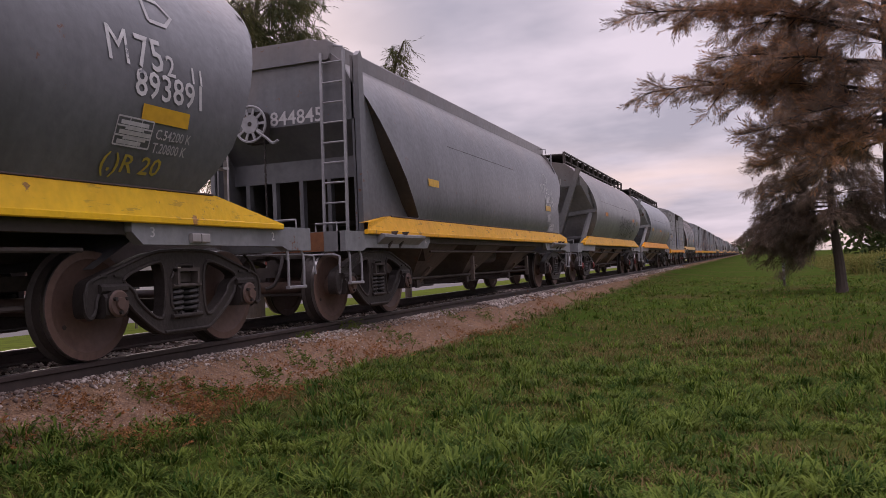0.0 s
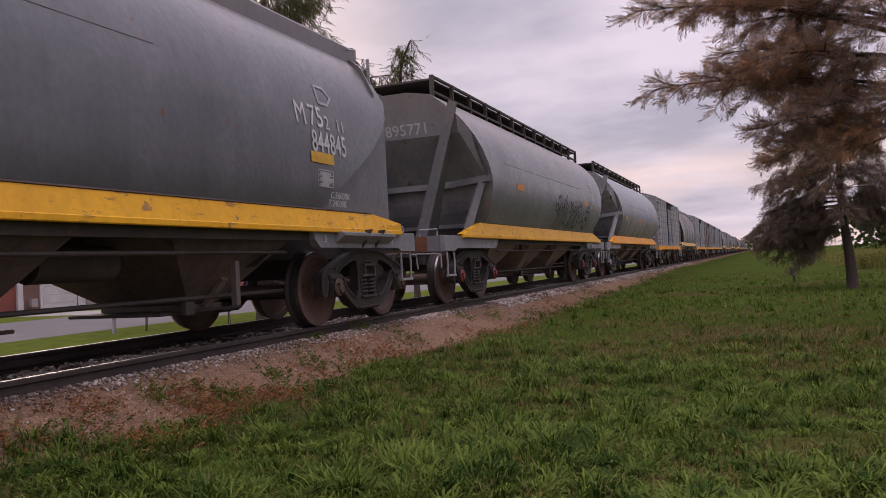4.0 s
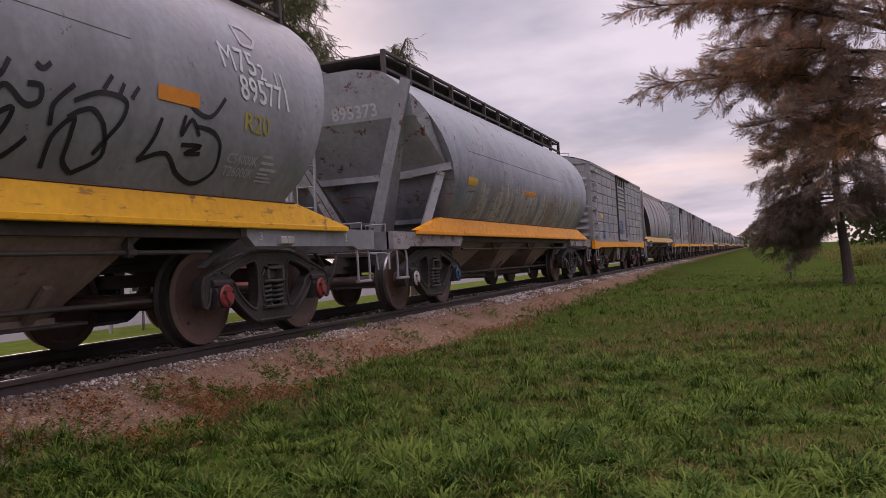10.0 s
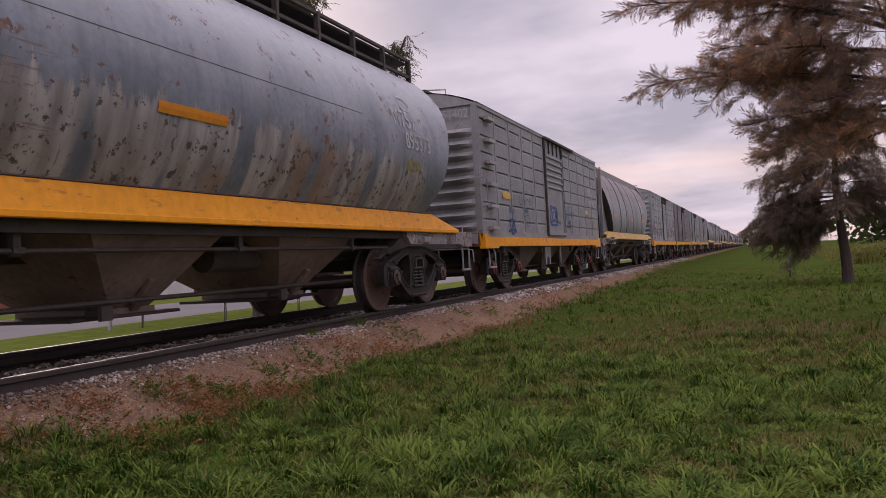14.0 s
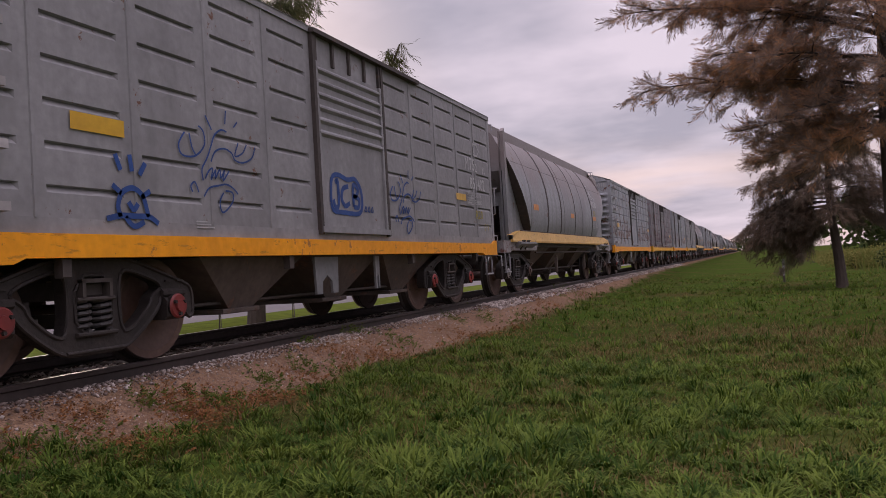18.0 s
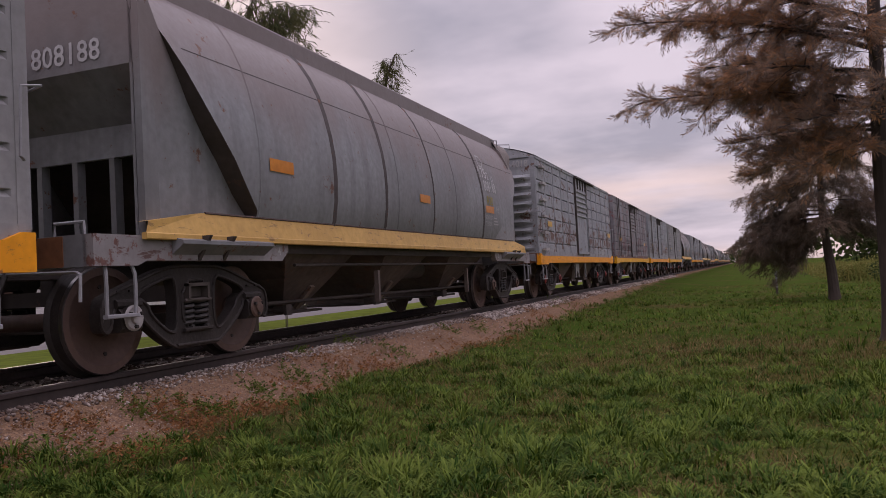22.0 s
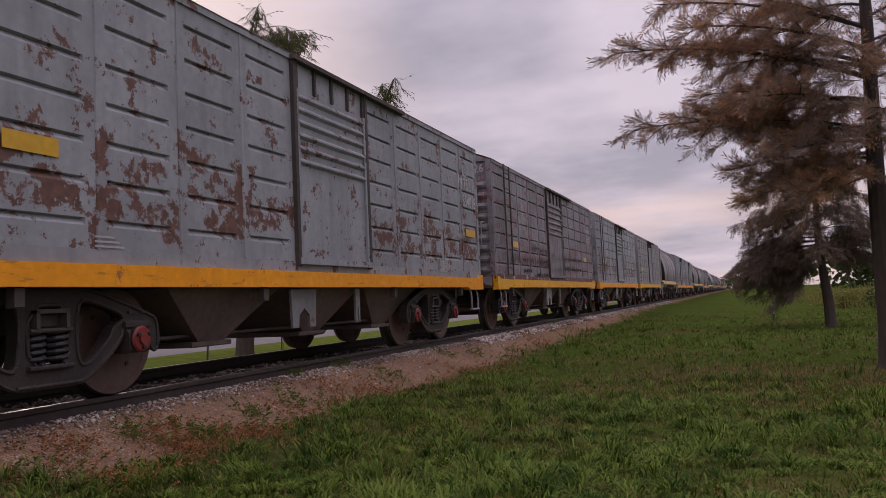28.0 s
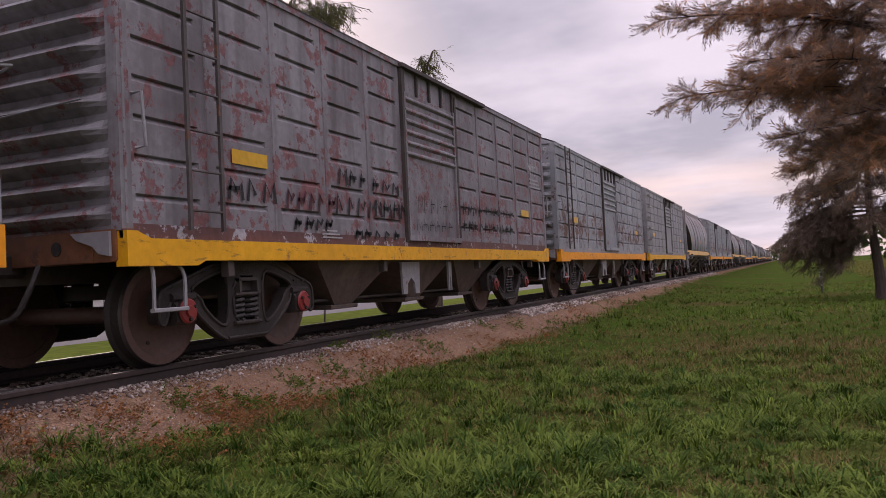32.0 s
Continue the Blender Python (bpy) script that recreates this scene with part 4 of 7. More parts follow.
    # yellow side sill with pointed ends
    for q in (-1, 1):
        g = Geo()
        lo, a = (5.95, 4.60) if kind == "B" else (half - 0.50, half - 1.60)
        # a plate that leans in towards the tank, with a lip along its foot
        zt = 1.345 if kind == "B" else 1.32
        ze = 1.13 if kind == "B" else 1.215
        top_ = [(-lo + 0.03, ze), (-a - 0.35, zt), (a + 0.35, zt), (lo - 0.03, ze)]
        g.box(*sorted((q * 1.293, q * 1.345)), -lo, lo, 1.068, 1.125, c=0.008)
        vs = [(q * 1.337, y, 1.124) for y in (-lo, -a - 0.35, a + 0.35, lo)] + [(q * (1.337 if k in (0, 3) else 1.290), y, z) for k, (y, z) in enumerate(top_)] + [(q * 1.20, y, z) for y, z in top_]
        g.add(vs, [(0, 1, 5, 4), (1, 2, 6, 5), (2, 3, 7, 6), (4, 5, 9, 8), (5, 6, 10, 9), (6, 7, 11, 10)])
        part("side_sill", g, sill, w, "yellow painted side sill")
        g = Geo()
        g.tube([(q * 1.291, -a - 0.3, zt + 0.004), (q * 1.291, a + 0.3, zt + 0.004)], 0.011, 5)
        part("sill_weld", g, RUSTY_WEB, w, "rusty weld along the sill")
        g = Geo()
        g.box(*sorted((q * 1.10, q * 1.22)), -lo, lo, 0.98, 1.104)
        part("sill_web", g, UNDER, w)
    g = Geo()
    g.box(-0.22, 0.22, -half + 0.1, half - 0.1, 0.80, 1.08)
    part("centre_sill", g, UNDER, w)
    # discharge chutes: (front, back) at the top, (front, back) at the mouth
    for f0, f1, m0, m1 in ((-3.60, -1.96, -2.65, -2.17), (-1.07, 0.54, -0.29, 0.14), (1.47, 3.35, 2.45, 2.88)) if kind == "A" else ((-4.0, -2.33, -3.31, -2.73), (-1.43, 0.20, -0.59, -0.11), (1.06, 2.86, 2.00, 2.46)):
        c, b = (m0 + m1) / 2, (m1 - m0) / 2
        g = Geo()
        vs = [(-1.2, f0, 1.03), (1.2, f0, 1.03), (1.2, f1, 1.03), (-1.2, f1, 1.03), (-0.52, m0, 0.38), (0.52, m0, 0.38), (0.52, m1, 0.38), (-0.52, m1, 0.38)]
        g.add(vs, [(0, 1, 5, 4), (1, 2, 6, 5), (2, 3, 7, 6), (3, 0, 4, 7), (4, 5, 6, 7)])
        g.box(-0.55, 0.55, m0 - 0.04, m1 + 0.04, 0.33, 0.38)
        ch = part("discharge_chute", g, CHUTE if kind == "B" else BOX_CHUTE, w)
        g = Geo()
        g.box(-0.5, 0.62, c - b - 0.50, c + b + 0.3, 0.30, 0.33, c=0.01)
        part("slide_gate", g, UNDER, ch)
        g = Geo()
        g.beam((0.56, c, 0.36), (0.80, c, 0.62), 0.09, 0.04)
        part("chute_stiffener", g, CHUTE, ch)
        g = Geo()
        g.tube([(0.6, c - b - 0.3, 0.36), (0.78, c - b - 0.3, 0.36)], 0.045, 10)
        g.box(0.76, 0.80, c - b - 0.36, c - b - 0.24, 0.30, 0.42)
        part("gate_crank", g, UNDER, ch)
    g = Geo()
    g.tube([(1.14, -half + 3.0, 0.86), (1.14, half - 3.0, 0.86)], 0.02, 6)
    part("brake_pipe", g, UNDER, w)
    g = Geo()
    g.tube([(0.75, -half + 2.2, 0.45), (0.75, half - 2.2, 0.45)], 0.022, 6)
    part("brake_rod", g, UNDER, w)
    for y in (-1.25, 2.4) if kind == "A" else (-2.0, 0.45, 2.7):
        g = Geo()
        g.box(1.10, 1.16, y - 0.03, y + 0.03, 0.36 if kind == "A" else 0.82, 0.78 if kind == "A" else 0.99, c=0.008)
        if kind == "B":
            g.box(1.07, 1.18, y - 0.045, y + 0.045, 0.835, 0.885, c=0.008)
        part("pipe_hanger", g, BOX_CHUTE if kind == "A" else UNDER, w)
    g = Geo()
    g.tube([(0.62, 0.55, 0.80), (0.62, 1.35, 0.80)], 0.15, 14)
    part("air_reservoir", g, UNDER, w, smooth=True)
    # roof walk: rail over hatches
    if kind == "B":
        L_ = rhi - 0.15
        for q in (-1, 1):
            g = Geo()
            g.box(*sorted((q * 0.74, q * 0.79)), -L_, L_, 3.82, 3.86)
            g.box(*sorted((q * 0.74, q * 0.79)), -L_, L_, 3.56, 3.60)
            part("walkway_rail", g, UNDER, w)
            for k in range(13):
                y = -L_ + 2 * L_ * k / 12
                g = Geo()
                g.box(*sorted((q * 0.73, q * 0.80)), y - 0.025, y + 0.025, 3.50, 3.86)
                part("walkway_post", g, UNDER, w)
        g = Geo()
        g.box(-0.74, 0.74, -L_, L_, 3.78, 3.81)
        part("roof_walkway", g, UNDER, w)
        for k in range(4):
            g = Geo()
            c = (k - 1.5) * 2.6
            g.box(-0.42, 0.42, c - 0.5, c + 0.5, 3.55, 3.68, c=0.05)
            part("roof_hatch", g, body, w)
    else:
        g = Geo()
        L_ = rhi - 0.1
        g.box(-0.82, 0.82, -L_, L_, 3.34, 3.60, c=0.02)
        part("roof_ridge", g, body, w)
        n = 8
        for k in range(n):
            g = Geo()
            c = -L_ + 2 * L_ * (k + 0.5) / n
            g.box(-0.60, 0.60, c - L_ / n + 0.03, c + L_ / n - 0.03, 3.60, 3.645, c=0.02)
            part("roof_hatch", g, body, w)
    for y, c in zip(axles, caps):
        add_bogie(w, y, c)
    # writing on the near side and on the ends
    skin = lambda y, z: (half_at(prof, z) + 0.010, y, z)
    for what, a0, a1, *rest in marks:
        mark(w, skin, what, a0 + shift, a1 + shift, *rest)
    ynum = -(half - 0.65) - 0.008 if kind == "A" else -(rim(3.3) + 0.16) - 0.008
    mark(w, lambda u, z: (u, ynum if kind == "A" else ynum + 0.24 * (3.5 - z) / 0.9, z), number, (0.03 if ribs else -0.11) if kind == "A" else -0.10, (0.80 if ribs else 0.68) if kind == "A" else 0.66, (2.72 if ribs else 2.66) if kind == "A" else 2.96, 0.19, WHITE)
    if rear and ribs:
        g = Geo()
        ring = [(-0.95, 2.95), (-0.80, 2.80), (0.75, 2.80), (0.92, 2.95), (0.95, 3.30), (0.84, 3.50), (0.6, 3.58), (-0.6, 3.58), (-0.84, 3.50), (-0.95, 3.30)]
        rows = [[(x * k, y, 3.2 + (z - 3.2) * k) for x, z in ring + ring[:1]] for y, k in ((5.45, 1.0), (6.35, 1.0), (6.55, 0.94), (6.62, 0.8))]
        g.sheet(rows)
        g.add(rows[-1][:-1], [tuple(range(len(ring)))])
        part("end_hood", g, HOOD, w, "brown weathered rounded end hood", smooth=True)
    # stencilled digits and a marker block on the end sills
    for d_, y in (("4", -half + 2.45), ("3", half - 2.45), ("2", half - 0.75)):
        mark(w, lambda u, z: (1.2935, u, z), d_, y, y + 0.05, 1.0, 0.085, WHITE)
    if kind == "B":
        g = Geo()
        for k in range(2):
            g.box(1.292, 1.335, 4.56 + 0.12 * k, 4.67 + 0.12 * k, 0.92, 1.0, c=0.01)
        part("marker_block", g, WHITE_CAP, w, "white marker block on the sill")
    else:
        for s in (-1, 1):
            g = Geo()
            g.prism([(1.292, 1.10), (1.41, 1.065), (1.41, 1.035), (1.292, 0.95)], "y", s * (half - 2.2), s * (half - 0.85))
            part("sill_bracket", g, GREY_LIGHT, w)
        for s in (-1, 1):
            for k in range(2):
                g = Geo()
                y = s * (half - 1.2 - 0.35 * k)
                g.prism([(1.292, 1.115), (1.43, 1.115), (1.292, 0.90)], "y", y - 0.02, y + 0.02)
                part("bracket_rib", g, UNDER, w)
    return w


def panel_mesh(w, h, ribs, mat, deep=0.035, margin=0.11):
    """A pressed side panel with rows of short grooves; its face lies at x = 0."""
    g = Geo()
    zs = [(0.21 + 0.304 * k - 0.035, 0.21 + 0.304 * k + 0.022) for k in range(ribs)]
    a, b = margin, w - margin
    cur = 0.0
    for lo, hi in zs:
        g.add([(0, 0, cur), (0, w, cur), (0, w, lo), (0, 0, lo)], [(0, 1, 2, 3)])
        g.add([(0, 0, lo), (0, a, lo), (0, a, hi), (0, 0, hi), (0, b, lo), (0, w, lo), (0, w, hi), (0, b, hi)], [(0, 1, 2, 3), (4, 5, 6, 7)])
        g.add([(0, a, lo), (0, b, lo), (-deep, b - 0.03, hi - 0.012), (-deep, a + 0.03, hi - 0.012), (0, b, hi), (0, a, hi)],
              [(0, 1, 2, 3), (3, 2, 4, 5), (0, 3, 5), (1, 4, 2)])
        cur = hi
    g.add([(0, 0, cur), (0, w, cur), (0, w, h), (0, 0, h)], [(0, 1, 2, 3)])
    g.add([(0.012, 0.0, 0), (0.012, 0.022, 0), (0.012, 0.022, h), (0.012, 0, h), (0, -0.006, 0), (0, 0.028, 0), (0, 0.028, h), (0, -0.006, h)],
          [(0, 1, 2, 3), (0, 3, 7, 4), (1, 5, 6, 2)])
    me = g.mesh("panel", mat)
    bm = bmesh.new()
    bm.from_mesh(me)
    bmesh.ops.remove_doubles(bm, verts=bm.verts, dist=1e-5)
    bmesh.ops.recalc_face_normals(bm, faces=bm.faces)
    bm.to_mesh(me)
    bm.free()
    return me


PANELS = {}
BOX_HALF = 5.61


def boxcar(yc, body, sill, label, group, caps, number, side_ladder=False, number_x=-0.3, marks=()):
    """A steel covered wagon with pressed sides, a ribbed end and a sliding door."""
    w = wagon_root("box_wagon", label, yc, group)
    half, X, z0, z1 = BOX_HALF, 1.27, 1.09, 3.42
    dw = 0.88
    n = 5
    pw = (half - dw - 0.06) / n
    key = body.name
    if key not in PANELS:
        PANELS[key] = panel_mesh(pw, z1 - z0 - 0.1, 7, body)
    for q in (-1, 1):
        for k in range(n):
            for s in (-1, 1):
                y = dw + 0.03 + k * pw if s > 0 else -dw - 0.03 - (k + 1) * pw
                part("side_panel", PANELS[key], None, w, at=pose(q * X, y + (pw if q < 0 else 0), z0 + 0.05, 0, 0, 0 if q > 0 else 180))
        # door: frame, header with short posts, leaf ribbed above and plain below
        for y in (-dw, dw):
            g = Geo()
            g.box(*sorted((q * X, q * (X + 0.05))), y - 0.03, y + 0.03, z0, z1 - 0.02, c=0.008)
            part("door_post", g, UNDER, w)
        g = Geo()
        g.box(*sorted((q * (X - 0.02), q * (X + 0.085))), -dw - 0.05, dw * 2 + 0.35, z1 - 0.06, z1 - 0.01)
        part("door_track", g, UNDER, w)
        g = Geo()
        zz = [z0 + 0.03, z0 + 0.12, z0 + 0.14]
        g.box(*sorted((q * (X - 0.03), q * (X + 0.015))), -dw + 0.02, dw - 0.02, z0 + 0.06, z1 - 0.36)
        door = part("door", g, body, w, "grey steel sliding door, closed")
        for k in range(6):
            z = z0 + 1.12 + k * 0.145
            g = Geo()
            g.prism([(q * (X + 0.012), z), (q * (X + 0.05), z + 0.03), (q * (X + 0.05), z + 0.05), (q * (X + 0.012), z + 0.085)], "y", -dw + 0.06, dw - 0.06)
            part("door_rib", g, body, door)
        g = Geo()
        for y in (-dw + 0.05, dw - 0.05):
            g.box(*sorted((q * (X + 0.012), q * (X + 0.045))), y - 0.03, y + 0.03, z0 + 0.06, z1 - 0.36)
        g.box(*sorted((q * (X + 0.012), q * (X + 0.06))), -dw, dw, z0 + 0.02, z0 + 0.09)
        part("door_edge", g, body, door)
        g = Geo()
        g.box(*sorted((q * (X - 0.03), q * (X + 0.006))), -dw, dw, z1 - 0.36, z1 - 0.05)
        head = part("door_header", g, body, w)
        for k in range(5):
            y = -dw + 0.06 + k * (2 * dw - 0.12) / 4
            g = Geo()
            g.box(*sorted((q * X, q * (X + 0.04))), y - 0.02, y + 0.02, z1 - 0.36, z1 - 0.06)
            part("header_post", g, UNDER, head)
        g = Geo()
        g.box(*sorted((q * (X - 0.04), q * (X + 0.02))), -half, half, z1 - 0.055, z1 + 0.02)
        part("eaves_rail", g, body, w)
        g = Geo()
        g.box(*sorted((q * (X - 0.03), q * (X + 0.004))), -half, half, 1.031, z0 + 0.052)
        part("base_rail", g, MAROON if body is BOX_MAROON else body, w)
        g = Geo()
        g.prism([(-half, 1.085), (-half + 0.10, 1.085), (-half + 0.24, 1.03), (half - 0.24, 1.03), (half - 0.10, 1.085), (half, 1.085), (half, 0.82), (half - 0.75, 0.82), (half - 0.85, 0.86), (-half + 0.85, 0.86), (-half + 0.75, 0.82), (-half, 0.82)], "x", q * 1.20, q * 1.315)
        part("side_sill", g, sill, w, "yellow painted side sill")
        for y in (-4.4, -1.5, 1.7, 4.5):
            g = Geo()
            g.box(*sorted((q * 1.20, q * 1.28)), y - 0.04, y + 0.04, 0.72, 0.86, c=0.008)
            part("sill_bracket", g, UNDER, w)
        for s in (-1, 1):
            g = Geo()
            yy = half - 0.012
            g.box(*sorted((q * (X - 0.10), q * (X + 0.006))), *sorted((s * (yy - 0.09), s * (yy + 0.02))), z0, z1, c=0.012)
            part("corner_post", g, body, w)
    for s in (-1, 1):
        # ribbed end
        g = Geo()
        xs = [-1.24, -1.10, -0.95, 0.95, 1.10, 1.24]
        tap = [0, 0.3, 1, 1, 0.3, 0]
        rows = []
        nr = 9
        hh = (z1 - 0.42 - z0) / nr
        zz, dd = [z0], [0]
        for k in range(nr):
            b = z0 + 0.02 + k * hh
            zz += [b + 0.10 * hh, b + 0.34 * hh, b + 0.50 * hh, b + 0.62 * hh, b + 0.86 * hh]
            dd += [0, 0.080, 0.110, 0.085, 0]
        zz += [z1]; dd += [0]
        for z, d in zip(zz, dd):
            rows.append([(x, s * (half - 0.03 + d * t), z) for x, t in zip(xs, tap)])
        g.sheet(rows)
        part("ribbed_end", g, body, w)
        g = Geo()
        arch = [(x, z1 + 0.30 * (1 - (x / 1.27) ** 2)) for x in (-1.27, -0.9, -0.5, 0, 0.5, 0.9, 1.27)]
        g.prism([(-1.25, z1 - 0.02)] + arch + [(1.25, z1 - 0.02)], "y", s * (half - 0.05), s * (half + 0.005))
        part("end_gable", g, body, w)
        add_rail_hoop("roof_hoop", [(0.62, s * (half - 0.25), z1 + 0.2), (0.62, s * (half - 0.25), z1 + 0.36), (0.2, s * (half - 0.25), z1 + 0.40), (0.2, s * (half - 0.25), z1 + 0.25)], w)
        add_coupling(w, s * (half + 0.02), s, RUSTY)
        for q in (-1, 1):
            g = Geo()
            g.prism([(q * 1.19, 1.085), (q * 0.80, 1.085), (q * 0.86, 1.03), (q * 1.02, 0.98), (q * 1.08, 0.92), (q * 1.19, 0.90)], "y", s * (half + 0.03), s * (half + 0.055))
            part("corner_gusset", g, PALE if s < 0 else GREY_LIGHT, w, "white torn corner gusset plate")
        add_step(w, s * (half - 0.45), 0.84, w=0.34, drop=0.36, x=1.25)
        # long grab rail across the end and round the corner
        if not side_ladder:
            add_rail_hoop("grab_rail", [(-1.0, s * (half + 0.10), 2.0), (1.2, s * (half + 0.10), 2.08), (1.36, s * (half + 0.04), 2.08), (1.36, s * (half - 0.12), 2.05), (1.36, s * (half - 0.14), 1.58), (1.30, s * (half - 0.06), 1.57)], w, r=0.011)
        else:
            add_rail_hoop("grab_rail", [(-0.9, s * (half + 0.09), 2.0), (1.0, s * (half + 0.09), 2.08)], w, r=0.009, mat=GREY_LIGHT)
            add_rail_hoop("hand_hoop", [(1.27, s * (half - 0.13), 2.13), (1.37, s * (half - 0.13), 2.13), (1.37, s * (half - 0.16), 1.72), (1.27, s * (half - 0.16), 1.72)], w, r=0.013)
    g = Geo()
    rows = [[(x, y, z1 + 0.012 + 0.30 * (1 - (x / 1.30) ** 2)) for x in (-1.30, -1.1, -0.8, -0.4, 0, 0.4, 0.8, 1.1, 1.30)] for y in [-half - 0.02 + k * (2 * half + 0.04) / 8 for k in range(9)]]
    g.sheet(rows)
    part("roof", g, body, w, smooth=True)
    g = Geo()
    g.box(-0.28, 0.28, -half + 0.1, half - 0.1, z1 + 0.34, z1 + 0.38)
    part("roof_walk", g, UNDER, w)
    g = Geo()
    g.box(-1.22, 1.22, -half, half, 1.03, 1.085)
    part("floor_pan", g, UNDER, w)
    g = Geo()
    g.box(-0.22, 0.22, -half + 0.1, half - 0.1, 0.72, 1.02)
    part("centre_sill", g, UNDER, w)
    for c in (-1.9, 0.0, 1.9):
        g = Geo()
        t, b = 0.88, 0.20
        vs = [(x, c + y, z) for x, y, z in ((-1.12, -t, 0.86), (1.12, -t, 0.86), (1.12, t, 0.86), (-1.12, t, 0.86), (-0.9, -b, 0.36), (0.9, -b, 0.36), (0.9, b, 0.36), (-0.9, b, 0.36))]
        g.add(vs, [(0, 1, 5, 4), (1, 2, 6, 5), (2, 3, 7, 6), (3, 0, 4, 7), (4, 5, 6, 7)])
        g.box(-0.92, 0.95, c - b - 0.15, c + b + 0.05, 0.31, 0.36, c=0.01)
        part("discharge_chute", g, BOX_CHUTE, w)
    for y, mt in ((-0.62, PALE), (0.70, PALE)):
        g = Geo()
        wd = 0.27 if y < 0 else 0.06
        ring = [(y - wd, 0.84), (y + wd, 0.84), (y + wd * 0.9, 0.42), (y + wd * 0.45, 0.42), (y + wd * 0.4, 0.56), (y, 0.63), (y - wd * 0.4, 0.56), (y - wd * 0.45, 0.42), (y - wd * 0.9, 0.42)]
        g.prism(ring, "x", 1.16, 1.19)
        part("jacking_bracket", g, mt if side_ladder else GREY_MID, w)
    g = Geo()
    g.tube([(0.85, -half + 2.6, 0.42), (0.85, half - 2.6, 0.42)], 0.018, 6)
    part("brake_rod", g, UNDER, w)
    if side_ladder:
        for s in (-1,):
            add_ladder(w, (1.36, s * (half - 0.83), 1.10), (1.36, s * (half - 0.83), 3.40), (0, 1, 0), 0.40, 7, RIB, "side_ladder")
    else:
        for k in range(6):
            g = Geo()
            z = 1.16 + k * 0.40
            g.prism([(-half + 0.32, z), (-half + 0.70, z), (-half + 0.70, z + 0.06), (-half + 0.32, z + 0.06)], "x", 1.29, 1.38)
            part("step_block", g, WHITE_CAP, w, "white step block")
    for y, c in zip((-1, 1), caps):
        add_bogie(w, -4.05 if y < 0 else 3.45, c)

    skin = lambda y, z: (X + 0.0145, y, z)
    for row in marks:
        mark(w, skin, *row)
    mark(w, lambda u, z: (u, -half - 0.012, z), number, 0.52, 1.12, 3.26, 0.17, WHITE_DIM)
    return w


# the wagons in train order: leading end first
R, Wh, Bl, Wl = RED_CAP, WHITE_CAP, BLUE_CAP, WHEEL
TRAIN = "freight train"
wagons = []
MARKS_0 = [("arrow", 3.86, 4.16, 2.72, 0.20, WHITE_DIM), ("M", 3.36, 3.56, 2.33, 0.26, WHITE), ("75", 3.64, 3.92, 2.33, 0.26, WHITE), ("2", 3.95, 4.05, 2.28, 0.17, WHITE), ("11", 4.25, 4.37, 2.26, 0.13, WHITE),
           ("893891", 3.61, 4.36, 2.09, 0.21, WHITE), ("strip", 3.70, 4.22, 1.88, 0.12, PATCH_Y), ("table", 3.48, 3.84, 1.72, 0.20, WHITE_DIM),
           ("C.54200 K", 3.88, 4.28, 1.74, 0.075, WHITE_DIM), ("T.20800 K", 3.88, 4.26, 1.64, 0.075, WHITE_DIM), ("(.)R 20", 3.44, 4.04, 1.48, 0.17, YEL_LET)]
MARKS_1 = [("arrow", 3.50, 3.80, 2.62, 0.20, WHITE_DIM), ("M", 2.95, 3.14, 2.34, 0.24, WHITE), ("75", 3.22, 3.50, 2.34, 0.24, WHITE), ("2", 3.53, 3.63, 2.30, 0.16, WHITE), ("11", 3.82, 3.95, 2.30, 0.13, WHITE),
           ("844845", 3.20, 3.95, 2.06, 0.25, WHITE), ("strip", 3.16, 3.64, 1.88, 0.12, PATCH_Y), ("table", 3.30, 3.62, 1.66, 0.18, WHITE_DIM),
           ("C.56000K", 3.58, 4.02, 1.49, 0.075, WHITE), ("T.24000K", 3.54, 3.96, 1.40, 0.075, WHITE), ("strip", -4.07, -3.65, 1.88, 0.11, PATCH_Y)]
MARKS_2 = [("arrow", 3.70, 3.98, 2.86, 0.20, WHITE_DIM), ("M", 3.30, 3.48, 2.57, 0.24, WHITE), ("75", 3.52, 3.80, 2.57, 0.24, WHITE), ("2", 3.83, 3.93, 2.52, 0.16, WHITE), ("11", 4.10, 4.22, 2.50, 0.13, WHITE),
           ("895771", 3.48, 4.24, 2.31, 0.24, WHITE), ("R20", 3.52, 3.90, 2.0, 0.18, YEL_LET), ("C54000K", 3.36, 3.80, 1.67, 0.085, WHITE_DIM), ("T26000K", 3.34, 3.78, 1.56, 0.085, WHITE_DIM),
           ("bars", 3.86, 4.12, 1.67, 0.16, WHITE_DIM), ("bars", 3.84, 4.10, 1.54, 0.09, WHITE_DIM), ("strip", -3.77, -3.28, 2.05, 0.12, PATCH), ("strip", 2.42, 2.90, 2.07, 0.12, PATCH)]
MARKS_3 = [("arrow", 3.50, 3.82, 2.78, 0.18, WHITE_DIM), ("M", 3.10, 3.28, 2.54, 0.24, WHITE_DIM), ("75", 3.33, 3.62, 2.54, 0.24, WHITE_DIM), ("2", 3.66, 3.76, 2.5, 0.15, WHITE_DIM), ("11", 4.06, 4.18, 2.48, 0.13, WHITE_DIM),
           ("895373", 3.34, 4.16, 2.25, 0.23, WHITE_DIM), ("R20", 3.36, 3.78, 1.93, 0.16, YEL_LET), ("strip", -4.57, -4.12, 1.93, 0.13, PATCH_Y), ("strip", -1.25, -0.40, 1.94, 0.09, PATCH)]
